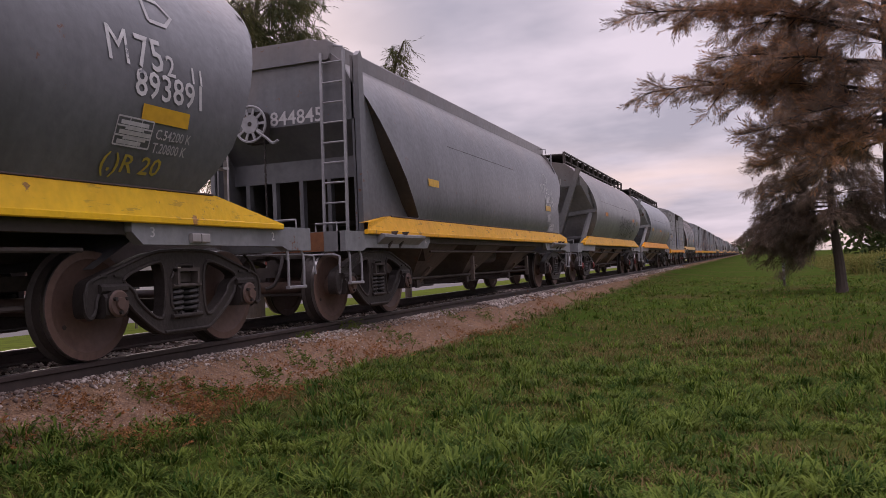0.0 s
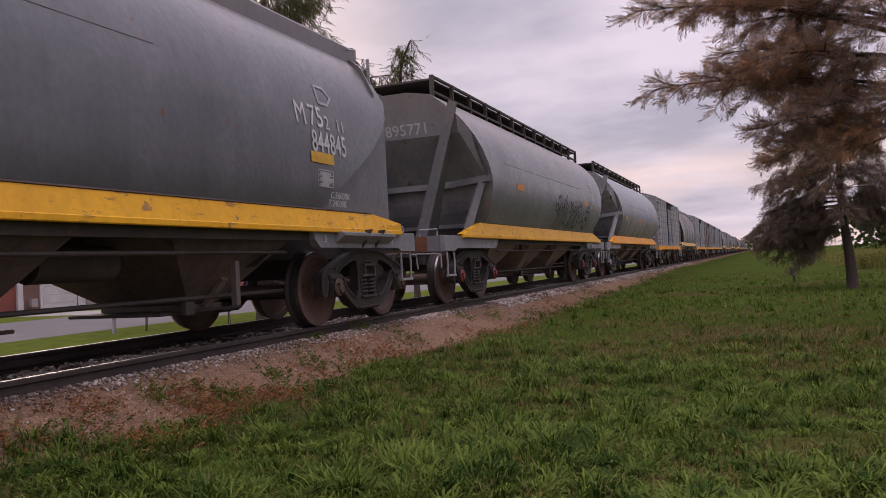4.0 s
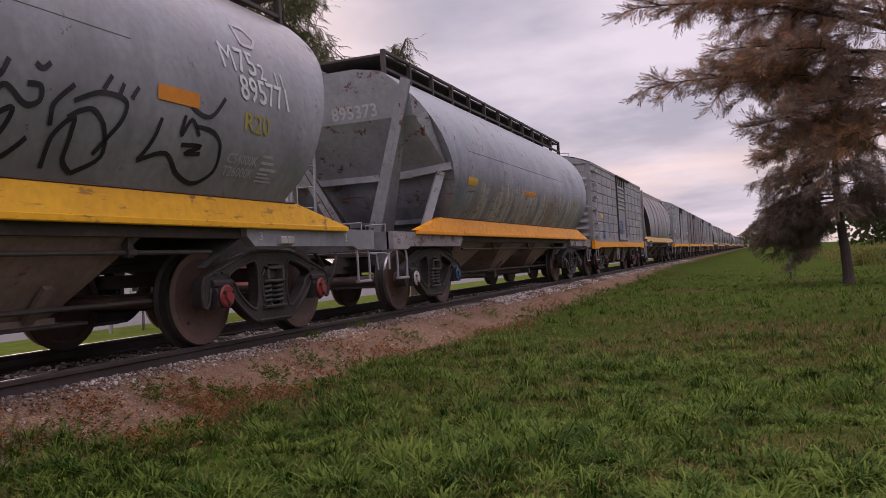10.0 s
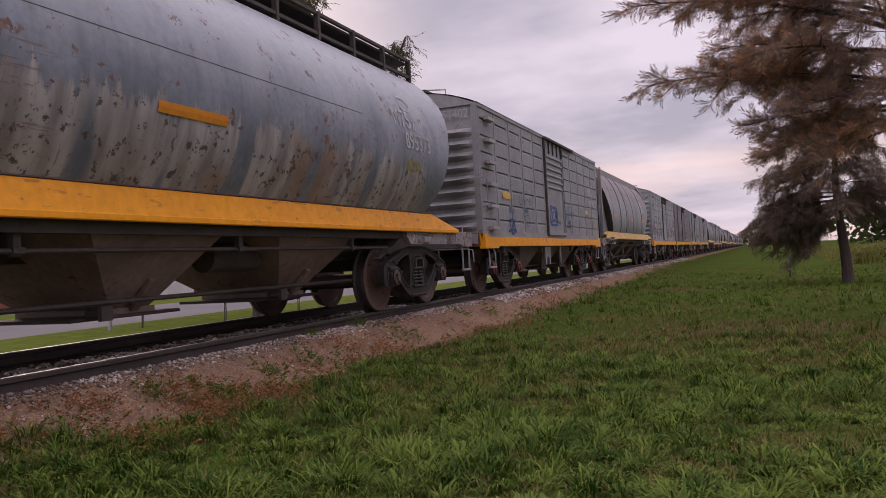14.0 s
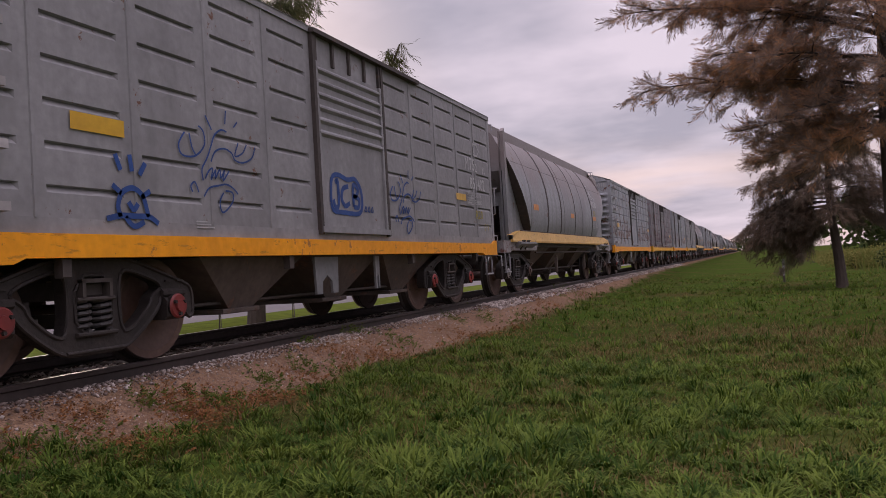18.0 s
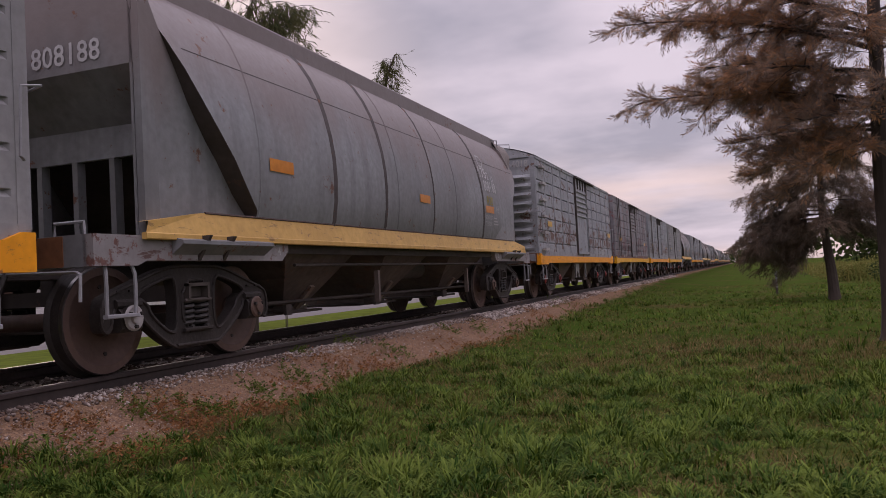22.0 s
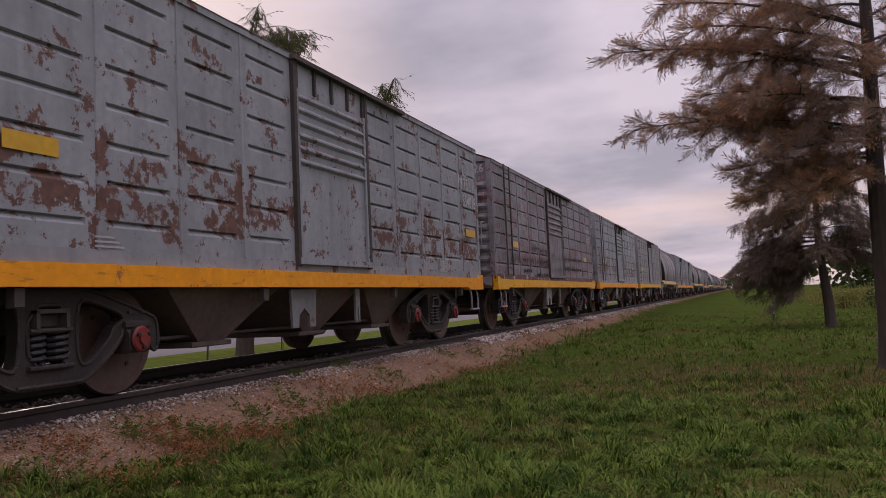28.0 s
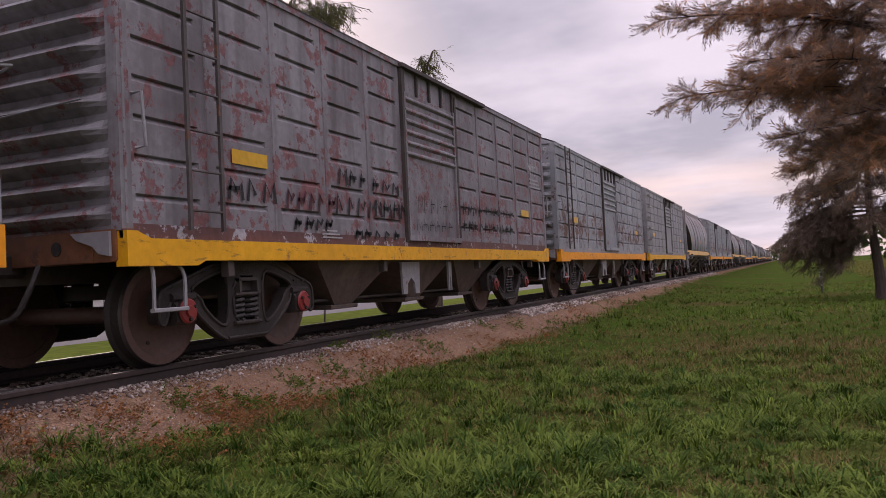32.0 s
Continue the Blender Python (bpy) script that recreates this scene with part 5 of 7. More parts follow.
MARKS_4 = [("arrow", 4.62, 4.92, 2.70, 0.20, WHITE_DIM), ("M", 4.15, 4.32, 2.42, 0.23, WHITE), ("75", 4.38, 4.64, 2.42, 0.21, WHITE), ("2", 4.67, 4.77, 2.38, 0.15, WHITE), ("11", 5.08, 5.20, 2.36, 0.13, WHITE),
           ("851402", 4.35, 5.16, 2.09, 0.21, WHITE), ("table", 4.17, 4.51, 1.83, 0.24, WHITE_DIM), ("C56510K", 4.55, 4.94, 1.88, 0.08, WHITE_DIM), ("T23400K", 4.55, 4.94, 1.76, 0.08, WHITE_DIM),
           ("R20", 4.58, 4.96, 1.54, 0.15, YEL_LET), ("(-)", 5.02, 5.26, 1.32, 0.13, YEL_LET), ("strip", -4.32, -3.80, 1.85, 0.13, PATCH_Y), ("strip", 3.62, 4.10, 1.81, 0.11, PATCH_Y), ("bars", -3.0, -2.75, 1.14, 0.07, WHITE_DIM)]
REAR_CUT = [(3.80, 1.36), (4.17, 1.61), (4.60, 1.85), (5.17, 2.22), (5.55, 2.55), (5.75, 2.75), (5.70, 3.0), (5.60, 3.2), (5.55, 3.70)]
MARKS_5 = [("arrow", 3.06, 3.36, 2.80, 0.20, WHITE_DIM), ("M", 2.80, 2.97, 2.58, 0.22, WHITE), ("75", 3.04, 3.32, 2.57, 0.20, WHITE), ("2", 3.35, 3.45, 2.54, 0.15, WHITE), ("11", 3.60, 3.71, 2.50, 0.13, WHITE),
           ("808188", 3.01, 3.74, 2.32, 0.21, WHITE), ("R20", 3.07, 3.43, 2.04, 0.17, YEL_LET), ("strip", 2.96, 3.45, 1.87, 0.13, PATCH), ("C96700K", 2.94, 3.36, 1.72, 0.08, WHITE_DIM), ("T23300K", 2.90, 3.32, 1.60, 0.08, WHITE_DIM),
           ("bars", 3.44, 3.72, 1.66, 0.16, WHITE_DIM), ("strip", -4.22, -3.77, 1.87, 0.13, PATCH), ("strip", -0.26, 0.14, 1.83, 0.12, PATCH), ("(-)", 3.6, 3.78, 1.90, 0.12, WHITE_DIM)]
MARKS_6 = [("arrow", 4.80, 5.12, 2.98, 0.24, WHITE_DIM), ("M", 4.56, 4.74, 2.72, 0.24, WHITE), ("75", 4.82, 5.06, 2.70, 0.21, WHITE), ("2", 5.12, 5.22, 2.68, 0.15, WHITE), ("11", 5.32, 5.44, 2.66, 0.13, WHITE),
           ("854018", 4.74, 5.46, 2.40, 0.22, WHITE), ("strip", 4.84, 5.36, 1.83, 0.13, PATCH_Y), ("table", 3.42, 3.78, 1.22, 0.20, WHITE_DIM), ("strip", -4.53, -4.07, 1.84, 0.13, PATCH_Y), ("bars", -3.75, -3.45, 1.20, 0.10, WHITE_DIM)]
MARKS_7 = [("M", 4.56, 4.74, 2.62, 0.22, WHITE_DIM), ("75", 4.80, 5.04, 2.60, 0.20, WHITE_DIM), ("strip", -4.34, -3.82, 1.79, 0.13, PATCH_Y), ("strip", 4.0, 4.45, 1.73, 0.12, PATCH_Y), ("bars", -2.9, -2.5, 1.14, 0.10, WHITE_DIM), ("bars", 4.6, 5.3, 2.35, 0.2, WHITE_DIM)]
wagons.append(hopper("B", 0.86, 6.55, (-4.80, 4.66), GREY_DARK, YELLOW_BRIGHT, "dark grey round-sided grain hopper wagon with yellow sill", TRAIN, ((Wl, Wl), (Wl, Wl)), "893891", MARKS_0, 0.07))
wagons.append(hopper("A", 14.45, 6.25, (-5.14, 5.05), GREY_DARK, YELLOW, "dark grey grain hopper wagon with plated ends and yellow sill", TRAIN, ((Wl, Wl), (Wl, Wl)), "844845", MARKS_1, 0.35, rear=REAR_CUT))
wagons.append(hopper("B", 28.53, 6.70, (-4.96, 4.64), GREY_MID, YELLOW, "grey round-sided grain hopper wagon with black graffiti", TRAIN, ((R, R), (R, R)), "895771", MARKS_2, 0.20))
wagons.append(hopper("B", 42.50, 6.70, (-5.00, 4.65), GREY_BLUE, ORANGE, "worn blue-grey grain hopper wagon with rust spots", TRAIN, ((Wh, Bl), (Wl, Wl)), "895373", MARKS_3, 0.20, ends=END_GREY))
wagons.append(boxcar(55.47, BOX_GREY, ORANGE, "clean grey covered wagon with blue graffiti and orange sill", TRAIN, ((R, R), (R, R)), "851402", marks=MARKS_4))
wagons.append(hopper("A", 67.95, 6.35, (-5.05, 4.60), GREY_GRIMY, CREAM, "grey ribbed grain hopper wagon with faded yellow sill", TRAIN, ((Wh, Wl), (Wl, Wl)), "808188", MARKS_5, 0.15, ribs=True, rear=REAR_CUT))
wagons.append(boxcar(80.90, BOX_RUSTY, ORANGE, "rusty blue-grey covered wagon with orange sill", TRAIN, ((R, R), (R, R)), "854018", marks=MARKS_6))
wagons.append(boxcar(93.10, BOX_MAROON, YELLOW, "worn grey covered wagon over maroon paint with yellow sill", TRAIN, ((R, R), (R, R)), "851126", True, marks=MARKS_7))
wagons.append(boxcar(105.30, BOX_RUSTY, ORANGE, "rusty grey covered wagon with orange sill", TRAIN, ((R, R), (R, R)), "854189", True, marks=MARKS_7))
wagons.append(boxcar(117.50, BOX_GREY, YELLOW, "grey covered wagon with yellow sill", TRAIN, ((R, R), (R, R)), "851311", marks=MARKS_7))


def graffiti(w, skin, lines, width, mat, name="graffiti", at=(0, 0), size=1.0):
    """Sprayed lines on a wagon's side: smooth runs of points."""
    g = Geo()
    for ln in lines:
        stroke(g, [(at[0] + size * p.x, at[1] + size * p.y) for p in curl([Vector(q) for q in ln], 5)], width, skin)
    return part(name, g, mat, w, "sprayed graffiti lines")


skin_b = lambda y, z: (half_at(PROF_B, z) + 0.009, y, z)
skin_box = lambda y, z: (1.2855, y, z)
sun_tag = [[(-3.91, 1.58), (-3.86, 1.46)], [(-3.76, 1.59), (-3.74, 1.46)], [(-3.59, 1.54), (-3.66, 1.44)], [(-3.95, 1.34), (-3.86, 1.28)], [(-3.55, 1.32), (-3.65, 1.26)], [(-3.88, 1.10), (-3.90, 1.19), (-3.85, 1.29), (-3.74, 1.33), (-3.64, 1.28), (-3.60, 1.18), (-3.58, 1.11)], [(-4.02, 1.08), (-3.87, 1.11), (-3.72, 1.11), (-3.57, 1.11), (-3.47, 1.06)], [(-3.83, 1.10), (-3.74, 1.03), (-3.63, 1.07)], [(-3.79, 1.22), (-3.74, 1.16), (-3.69, 1.21)]]
flower_tag = [[(-3.10, 1.93), (-3.18, 1.82), (-3.14, 1.73), (-2.97, 1.74), (-2.84, 1.85), (-2.85, 1.97), (-2.91, 2.01)], [(-3.04, 1.93), (-3.01, 1.81), (-2.97, 1.75)], [(-2.88, 1.53), (-2.89, 1.63), (-2.81, 1.74), (-2.75, 1.85), (-2.69, 1.96), (-2.59, 2.02), (-2.51, 2.01)], [(-2.76, 1.71), (-2.69, 1.81), (-2.56, 1.85), (-2.45, 1.82), (-2.40, 1.76), (-2.27, 1.75), (-2.13, 1.81), (-2.07, 1.92)], [(-2.34, 1.93), (-2.40, 1.80), (-2.28, 1.84), (-2.21, 1.93)], [(-2.81, 2.12), (-2.73, 2.00)], [(-2.51, 2.21), (-2.53, 2.08)], [(-2.34, 2.13), (-2.40, 2.07)], [(-2.85, 1.55), (-2.80, 1.62), (-2.74, 1.65), (-2.77, 1.55), (-2.70, 1.64), (-2.71, 1.56), (-2.64, 1.65), (-2.63, 1.57), (-2.57, 1.65), (-2.60, 1.55), (-2.50, 1.65)], [(-3.03, 1.42), (-3.05, 1.47), (-3.00, 1.51), (-2.97, 1.47), (-2.95, 1.42)], [(-2.88, 1.39), (-2.80, 1.47), (-2.67, 1.50), (-2.55, 1.52), (-2.45, 1.49), (-2.38, 1.44)], [(-2.60, 1.44), (-2.66, 1.35), (-2.63, 1.26), (-2.54, 1.30), (-2.46, 1.38), (-2.47, 1.45), (-2.57, 1.46)]]
swirl_1 = [[(0.03, 1.90), (0.02, 1.82), (0.07, 1.74), (0.14, 1.71), (0.22, 1.72), (0.25, 1.77), (0.22, 1.84), (0.16, 1.85), (0.11, 1.83), (0.11, 1.78)], [(0.22, 2.03), (0.25, 1.97), (0.30, 1.96), (0.37, 2.06)], [(0.40, 2.03), (0.46, 1.97), (0.46, 1.88), (0.39, 1.79), (0.32, 1.73), (0.32, 1.64), (0.35, 1.56), (0.38, 1.48), (0.36, 1.40)], [(0.31, 1.64), (0.41, 1.67), (0.44, 1.72), (0.38, 1.78)], [(0.19, 1.39), (0.21, 1.48)], [(0.53, 1.72), (0.58, 1.79), (0.64, 1.82), (0.65, 1.67)]]
swirl_2 = [[(0.65, 1.75), (0.77, 1.82), (0.85, 1.77), (0.86, 1.66), (0.82, 1.52), (0.74, 1.39)], [(0.55, 1.38), (0.51, 1.47), (0.50, 1.59), (0.55, 1.65)], [(0.81, 2.00), (0.71, 1.84), (0.77, 1.84)], [(0.86, 1.85), (0.88, 1.95), (0.96, 2.05), (1.00, 1.99), (0.97, 1.84), (0.92, 1.64)], [(1.02, 1.48), (1.03, 1.53), (1.10, 1.51), (1.22, 1.47), (1.24, 1.40)], [(1.13, 1.91), (1.08, 1.76), (1.10, 1.58)]]
swirl_3 = [[(1.33, 1.97), (1.31, 1.87), (1.39, 1.97), (1.40, 1.81), (1.32, 1.70)], [(1.32, 1.70), (1.49, 1.77), (1.57, 1.83), (1.70, 1.75), (1.79, 1.78), (1.79, 1.86), (1.70, 1.86)], [(1.42, 1.94), (1.51, 1.86), (1.58, 1.97)], [(1.38, 1.45), (1.48, 1.62), (1.62, 1.72), (1.61, 1.63), (1.52, 1.49), (1.41, 1.44)], [(1.51, 1.38), (1.66, 1.48), (1.76, 1.58)], [(1.92, 1.43), (1.92, 1.60), (2.04, 1.73), (2.05, 1.63), (2.05, 1.49), (2.14, 1.42)], [(1.89, 1.66), (1.89, 1.78), (2.02, 1.91)], [(1.75, 1.98), (1.80, 1.96), (1.85, 2.00)]]
swirl_4 = [[(2.14, 1.42), (2.32, 1.53), (2.29, 1.69), (2.19, 1.79), (2.08, 1.77), (2.00, 1.72)], [(2.03, 1.82), (2.22, 1.90), (2.42, 1.89), (2.43, 1.79), (2.34, 1.66), (2.25, 1.54)], [(2.24, 1.92), (2.31, 2.02)], [(2.37, 1.90), (2.41, 1.99)], [(2.48, 1.91), (2.54, 1.99)], [(2.77, 1.83), (2.71, 1.66), (2.63, 1.54)], [(2.63, 1.54), (2.87, 1.61), (3.05, 1.49), (3.26, 1.44), (3.43, 1.54), (3.42, 1.72), (3.31, 1.81), (3.12, 1.82)], [(3.00, 1.88), (2.98, 1.74), (3.07, 1.86), (3.17, 1.76)], [(3.02, 2.03), (3.08, 1.94), (3.27, 1.91), (3.44, 2.07)], [(3.00, 1.68), (3.21, 1.69), (3.06, 1.63), (3.22, 1.64)]]
for tag in (swirl_1, swirl_2, swirl_3, swirl_4):
    graffiti(wagons[2], skin_b, [[(3.44 - (3.44 - y) * 1.13, 1.37 + (z - 1.39) * 1.15) for y, z in ln] for ln in tag], 0.036, BLACK_INK)
# blue tags on the clean grey covered wagon
graffiti(wagons[4], skin_box, sun_tag, 0.045, BLUE_INK, at=(0, 0.07))
graffiti(wagons[4], skin_box, flower_tag, 0.017, BLUE_INK)
graffiti(wagons[4], skin_box, flower_tag, 0.024, BLUE_INK, at=(4.05, -0.05), size=0.95)
skin_door = lambda y, z: (1.291, y, z)
tag = [[(-0.5, 1.70), (-0.44, 1.72), (-0.44, 1.45), (-0.52, 1.42), (-0.56, 1.5)], [(-0.18, 1.68), (-0.32, 1.64), (-0.36, 1.52), (-0.28, 1.44), (-0.16, 1.48)],
       [(-0.06, 1.44), (-0.06, 1.70), (0.06, 1.66), (0.02, 1.58), (-0.06, 1.57), (0.08, 1.54), (0.06, 1.44), (-0.06, 1.44)],
       [(-0.62, 1.46), (-0.58, 1.74), (-0.42, 1.80), (-0.2, 1.76), (0.0, 1.78), (0.14, 1.66), (0.16, 1.46), (0.05, 1.36), (-0.3, 1.36), (-0.55, 1.37), (-0.62, 1.46)]]
graffiti(wagons[4], skin_door, tag, 0.058, BLUE_INK)
dots = [[(0.22 + 0.09 * k, 1.40), (0.26 + 0.09 * k, 1.46), (0.28 + 0.09 * k, 1.40), (0.22 + 0.09 * k, 1.40)] for k in range(3)]
graffiti(wagons[4], skin_door, dots, 0.018, BLUE_INK)


def scrawl(w, y0, y1, z, h, mat, seed, width=0.040):
    """A row of unreadable hand-sprayed letters."""
    r = random.Random(seed)
    g, y = Geo(), y0
    while y < y1:
        k = r.uniform(0.13, 0.21)
        pts = [(y, z), (y + k * 0.2, z + h * r.uniform(0.8, 1)), (y + k * 0.6, z + h * r.uniform(0.2, 0.5)), (y + k * 0.9, z + h * r.uniform(0.7, 1)), (y + k, z)]
        stroke(g, pts[:r.choice((3, 4, 5))], width, skin_box)
        if r.random() < 0.5:
            stroke(g, [(y, z + h * 0.5), (y + k * 0.8, z + h * 0.55)], width, skin_box)
        y += k + r.uniform(0.03, 0.07)
    return part("graffiti", g, mat, w, "row of sprayed scrawl")


for n_, (y0, y1, z, h, mt) in enumerate(((-4.40, -3.68, 1.40, 0.20, BLACK_INK), (-3.52, -2.75, 1.37, 0.20, MAROON_INK), (-2.60, -1.75, 1.36, 0.22, BLACK_INK), (-1.70, -1.0, 1.38, 0.22, BLACK_INK),
                                             (-3.40, -2.70, 1.17, 0.13, BLACK_INK), (-2.52, -1.9, 1.70, 0.18, BLACK_INK), (-1.75, -1.1, 1.68, 0.16, BLACK_INK), (-2.2, -1.2, 1.105, 0.12, BLACK_INK),
                                             (1.10, 1.9, 1.55, 0.18, BLACK_INK), (1.10, 3.3, 1.30, 0.18, BLACK_INK), (2.1, 3.4, 1.6, 0.14, BLACK_INK))):
    scrawl(wagons[7], y0, y1, z, h, mt, n_)
for n_, (y0, y1, z, h) in enumerate(((-0.6, 0.6, 1.25, 0.16), (-0.55, 0.55, 1.50, 0.24))):
    o = scrawl(wagons[7], y0, y1, z, h, BLACK_INK, 40 + n_, 0.014)
    o.matrix_basis = pose(0.016, 0, 0)

# the far part of the train repeats these kinds
order, y = "ABBAABBHABBAAHBBAABHABBA", 123.6
KIND = {"A": (5, 6.45), "B": (6, 5.63), "H": (2, 6.70)}
for k in order:
    src, h = KIND[k]
    y += h + 0.4
    wagons.append(copy_thing(wagons[src], pose(TRACK_X, y, RAIL_Z)))
    y += h + 0.4


# ---- ground, track ----
def ease(a, b, x):
    t = np.clip((x - a) / (b - a), 0, 1)
    return t * t * (3 - 2 * t)


def land(x, y):
    """Height of the ground: lawn, ballast bank, track bed, verge."""
    x, y = np.asarray(x, float), np.asarray(y, float)
    bank = 0.12 * (1 - ease(-3.6, -1.9, x)) + 0.275 * (1 - ease(-4.72, -3.75, x))
    bed = -0.05 * (ease(-6.75, -6.55, x) - ease(-4.95, -4.78, x))
    far = -0.585 * (1 - ease(-9.5, -6.7, x))
    lump = 0.02 * np.sin(x * 1.3 + y * 0.7) + 0.015 * np.sin(y * 1.9 - x * 0.8)
    return bank + bed + far + lump * ease(-3.6, -2.8, x)


def strip(name, xs, ys, mat, dz=0.0, kind="structure"):
    X, Y = np.meshgrid(xs, ys, indexing="ij")
    Z = land(X, Y) + dz
    g = Geo()
    g.sheet([[(X[i, j], Y[i, j], Z[i, j]) for j in range(len(ys))] for i in range(len(xs))])
    me = g.mesh(name, mat, True)
    return tagged(new(name, me), kind=kind)


def ground_material():
    """Lawn, trodden earth by the bank, pinkish ballast dust, verge: by distance from the track."""
    m = bpy.data.materials.new("ground_earth_and_lawn")
    m.use_nodes = True
    nt = m.node_tree
    N, L = nt.nodes.new, nt.links.new
    b = nt.nodes["Principled BSDF"]
    b.inputs["Roughness"].default_value, b.inputs["Specular IOR Level"].default_value = 1.0, 0.0
    tc, sep = N("ShaderNodeTexCoord"), N("ShaderNodeSeparateXYZ")
    L(tc.outputs["Object"], sep.inputs[0])

    def nz(scale, detail=5):
        n = N("ShaderNodeTexNoise"); n.inputs["Scale"].default_value, n.inputs["Detail"].default_value = scale, detail
        L(tc.outputs["Object"], n.inputs["Vector"])
        return n.outputs["Fac"]

    def rng(src, a, c):
        r = N("ShaderNodeMapRange"); r.inputs["From Min"].default_value, r.inputs["From Max"].default_value = a, c
        L(src, r.inputs["Value"])
        return r.outputs[0]

    def mix(f, a, c):
        x = N("ShaderNodeMix"); x.data_type = "RGBA"
        L(f, x.inputs["Factor"])
        for k, v in (("A", a), ("B", c)):
            if isinstance(v, tuple):
                x.inputs[k].default_value = v + (1,)
            else:
                L(v, x.inputs[k])
        return x.outputs["Result"]
    lawn = mix(rng(nz(0.30, 6), 0.52, 0.70), (0.052, 0.086, 0.014), (0.100, 0.078, 0.032))
    lawn = mix(rng(nz(1.9, 6), 0.48, 0.72), lawn, (0.066, 0.056, 0.022))
    lawn = mix(rng(nz(11), 0.45, 0.75), lawn, (0.018, 0.024, 0.007))
    dust = mix(rng(nz(1.6), 0.35, 0.65), (0.37, 0.228, 0.142), (0.25, 0.150, 0.092))
    dust = mix(rng(nz(16, 6), 0.46, 0.62), dust, (0.20, 0.122, 0.078))
    dust = mix(rng(nz(70, 3), 0.42, 0.62), dust, (0.14, 0.086, 0.062))
    dust = mix(rng(nz(5, 6), 0.55, 0.72), dust, (0.15, 0.095, 0.055))
    pebble = N("ShaderNodeTexVoronoi"); pebble.inputs["Scale"].default_value = 62
    L(tc.outputs["Object"], pebble.inputs["Vector"])
    dust = mix(rng(pebble.outputs["Distance"], 0.30, 0.16), dust, mix(rng(nz(30, 2), 0.4, 0.6), (0.44, 0.33, 0.25), (0.26, 0.175, 0.12)))
    off = N("ShaderNodeMath"); off.operation = "MULTIPLY_ADD"; off.inputs[1].default_value, off.inputs[2].default_value = 0.9, -0.45
    L(nz(1.1), off.inputs[0])
    ad = N("ShaderNodeMath"); ad.operation = "ADD"
    L(sep.outputs["X"], ad.inputs[0]); L(off.outputs[0], ad.inputs[1])
    # the bank narrows with distance
    slim = N("ShaderNodeMapRange")
    for key, v in (("From Min", 14), ("From Max", 45), ("To Min", 0.0), ("To Max", 0.62)):
        slim.inputs[key].default_value = v
    L(sep.outputs["Y"], slim.inputs["Value"])
    ad2 = N("ShaderNodeMath"); ad2.operation = "ADD"
    L(ad.outputs[0], ad2.inputs[0]); L(slim.outputs[0], ad2.inputs[1])
    near = rng(ad2.outputs[0], -3.85, -3.55)
    far = rng(ad.outputs[0], -7.3, -7.6)
    col = mix(near, dust, lawn)
    verge = mix(rng(nz(2.5, 5), 0.35, 0.7), (0.105, 0.130, 0.024), (0.075, 0.088, 0.022))
    col = mix(far, col, verge)
    bed_ = rng(sep.outputs["X"], -4.80, -4.95)
    bed2 = rng(sep.outputs["X"], -6.9, -6.7)
    mm = N("ShaderNodeMath"); mm.operation = "MULTIPLY"
    L(bed_, mm.inputs[0]); L(bed2, mm.inputs[1])
    col = mix(mm.outputs[0], col, (0.075, 0.058, 0.05))
    L(col, b.inputs["Base Color"])
    bp = N("ShaderNodeBump"); bp.inputs["Strength"].default_value, bp.inputs["Distance"].default_value = 0.6, 0.03
    L(nz(26, 4), bp.inputs["Height"]); L(bp.outputs[0], b.inputs["Normal"])
    return m


GROUND = ground_material()
xs = [-2500, -600, -120, -40, -20, -12, -9, -8, -7.6, -7.2, -6.9, -6.72, -6.6, -6.5, -6, -5.5, -5.1, -4.95, -4.85, -4.75, -4.6, -4.4, -4.2, -4.0, -3.8, -3.6, -3.3, -3, -2.6, -2.2, -1.8, -1, 0, 1, 2, 3, 5, 8, 14, 30, 80, 400, 2500]
ys = [-400, -60, -20, -8] + [-4 + 0.8 * k for k in range(40)] + [30, 36, 45, 60, 90, 140, 250, 500, 1200, 2600]
strip("ground", xs, ys, GROUND)

for name_, x in (("rail_near", TRACK_X + 0.873), ("rail_far", TRACK_X - 0.873)):
    g = Geo()
    ring = [(-0.07, 0.36), (0.07, 0.36), (0.07, 0.375), (0.012, 0.392), (0.010, 0.46), (0.035, 0.472), (0.035, 0.500), (0.027, 0.51), (-0.027, 0.51), (-0.035, 0.500), (-0.035, 0.472), (-0.010, 0.46), (-0.012, 0.392), (-0.07, 0.375)]
    n = len(ring)
    rows = [[(x + a, y, z) for a, z in ring + ring[:1]] for y in (-60, 700)]
    g.sheet(rows)
    g.m = [1 if k in (7,) else 0 for k in range(n)]
    part(name_, g, [RAIL, RAIL_TOP], None)
    tagged(bpy.data.objects[name_], "rusty steel rail with a polished running top", "rail", kind="structure")
track_bed = tagged(new("track"), "old timber-sleepered railway track in ballast", "railway track", kind="structure")
g = Geo()
g.box(-1.17, 1.17, -0.12, 0.12, -0.10, 0.0, c=0.012)
SLEEPER_MESH = g.mesh("sleeper", SLEEPER)
for k in range(220):
    o = part("sleeper", SLEEPER_MESH, None, track_bed, at=pose(TRACK_X + random.uniform(-0.05, 0.05), -4 + k * 0.62 + random.uniform(-0.03, 0.03), 0.352, 0, 0, random.uniform(-1.5, 1.5)))


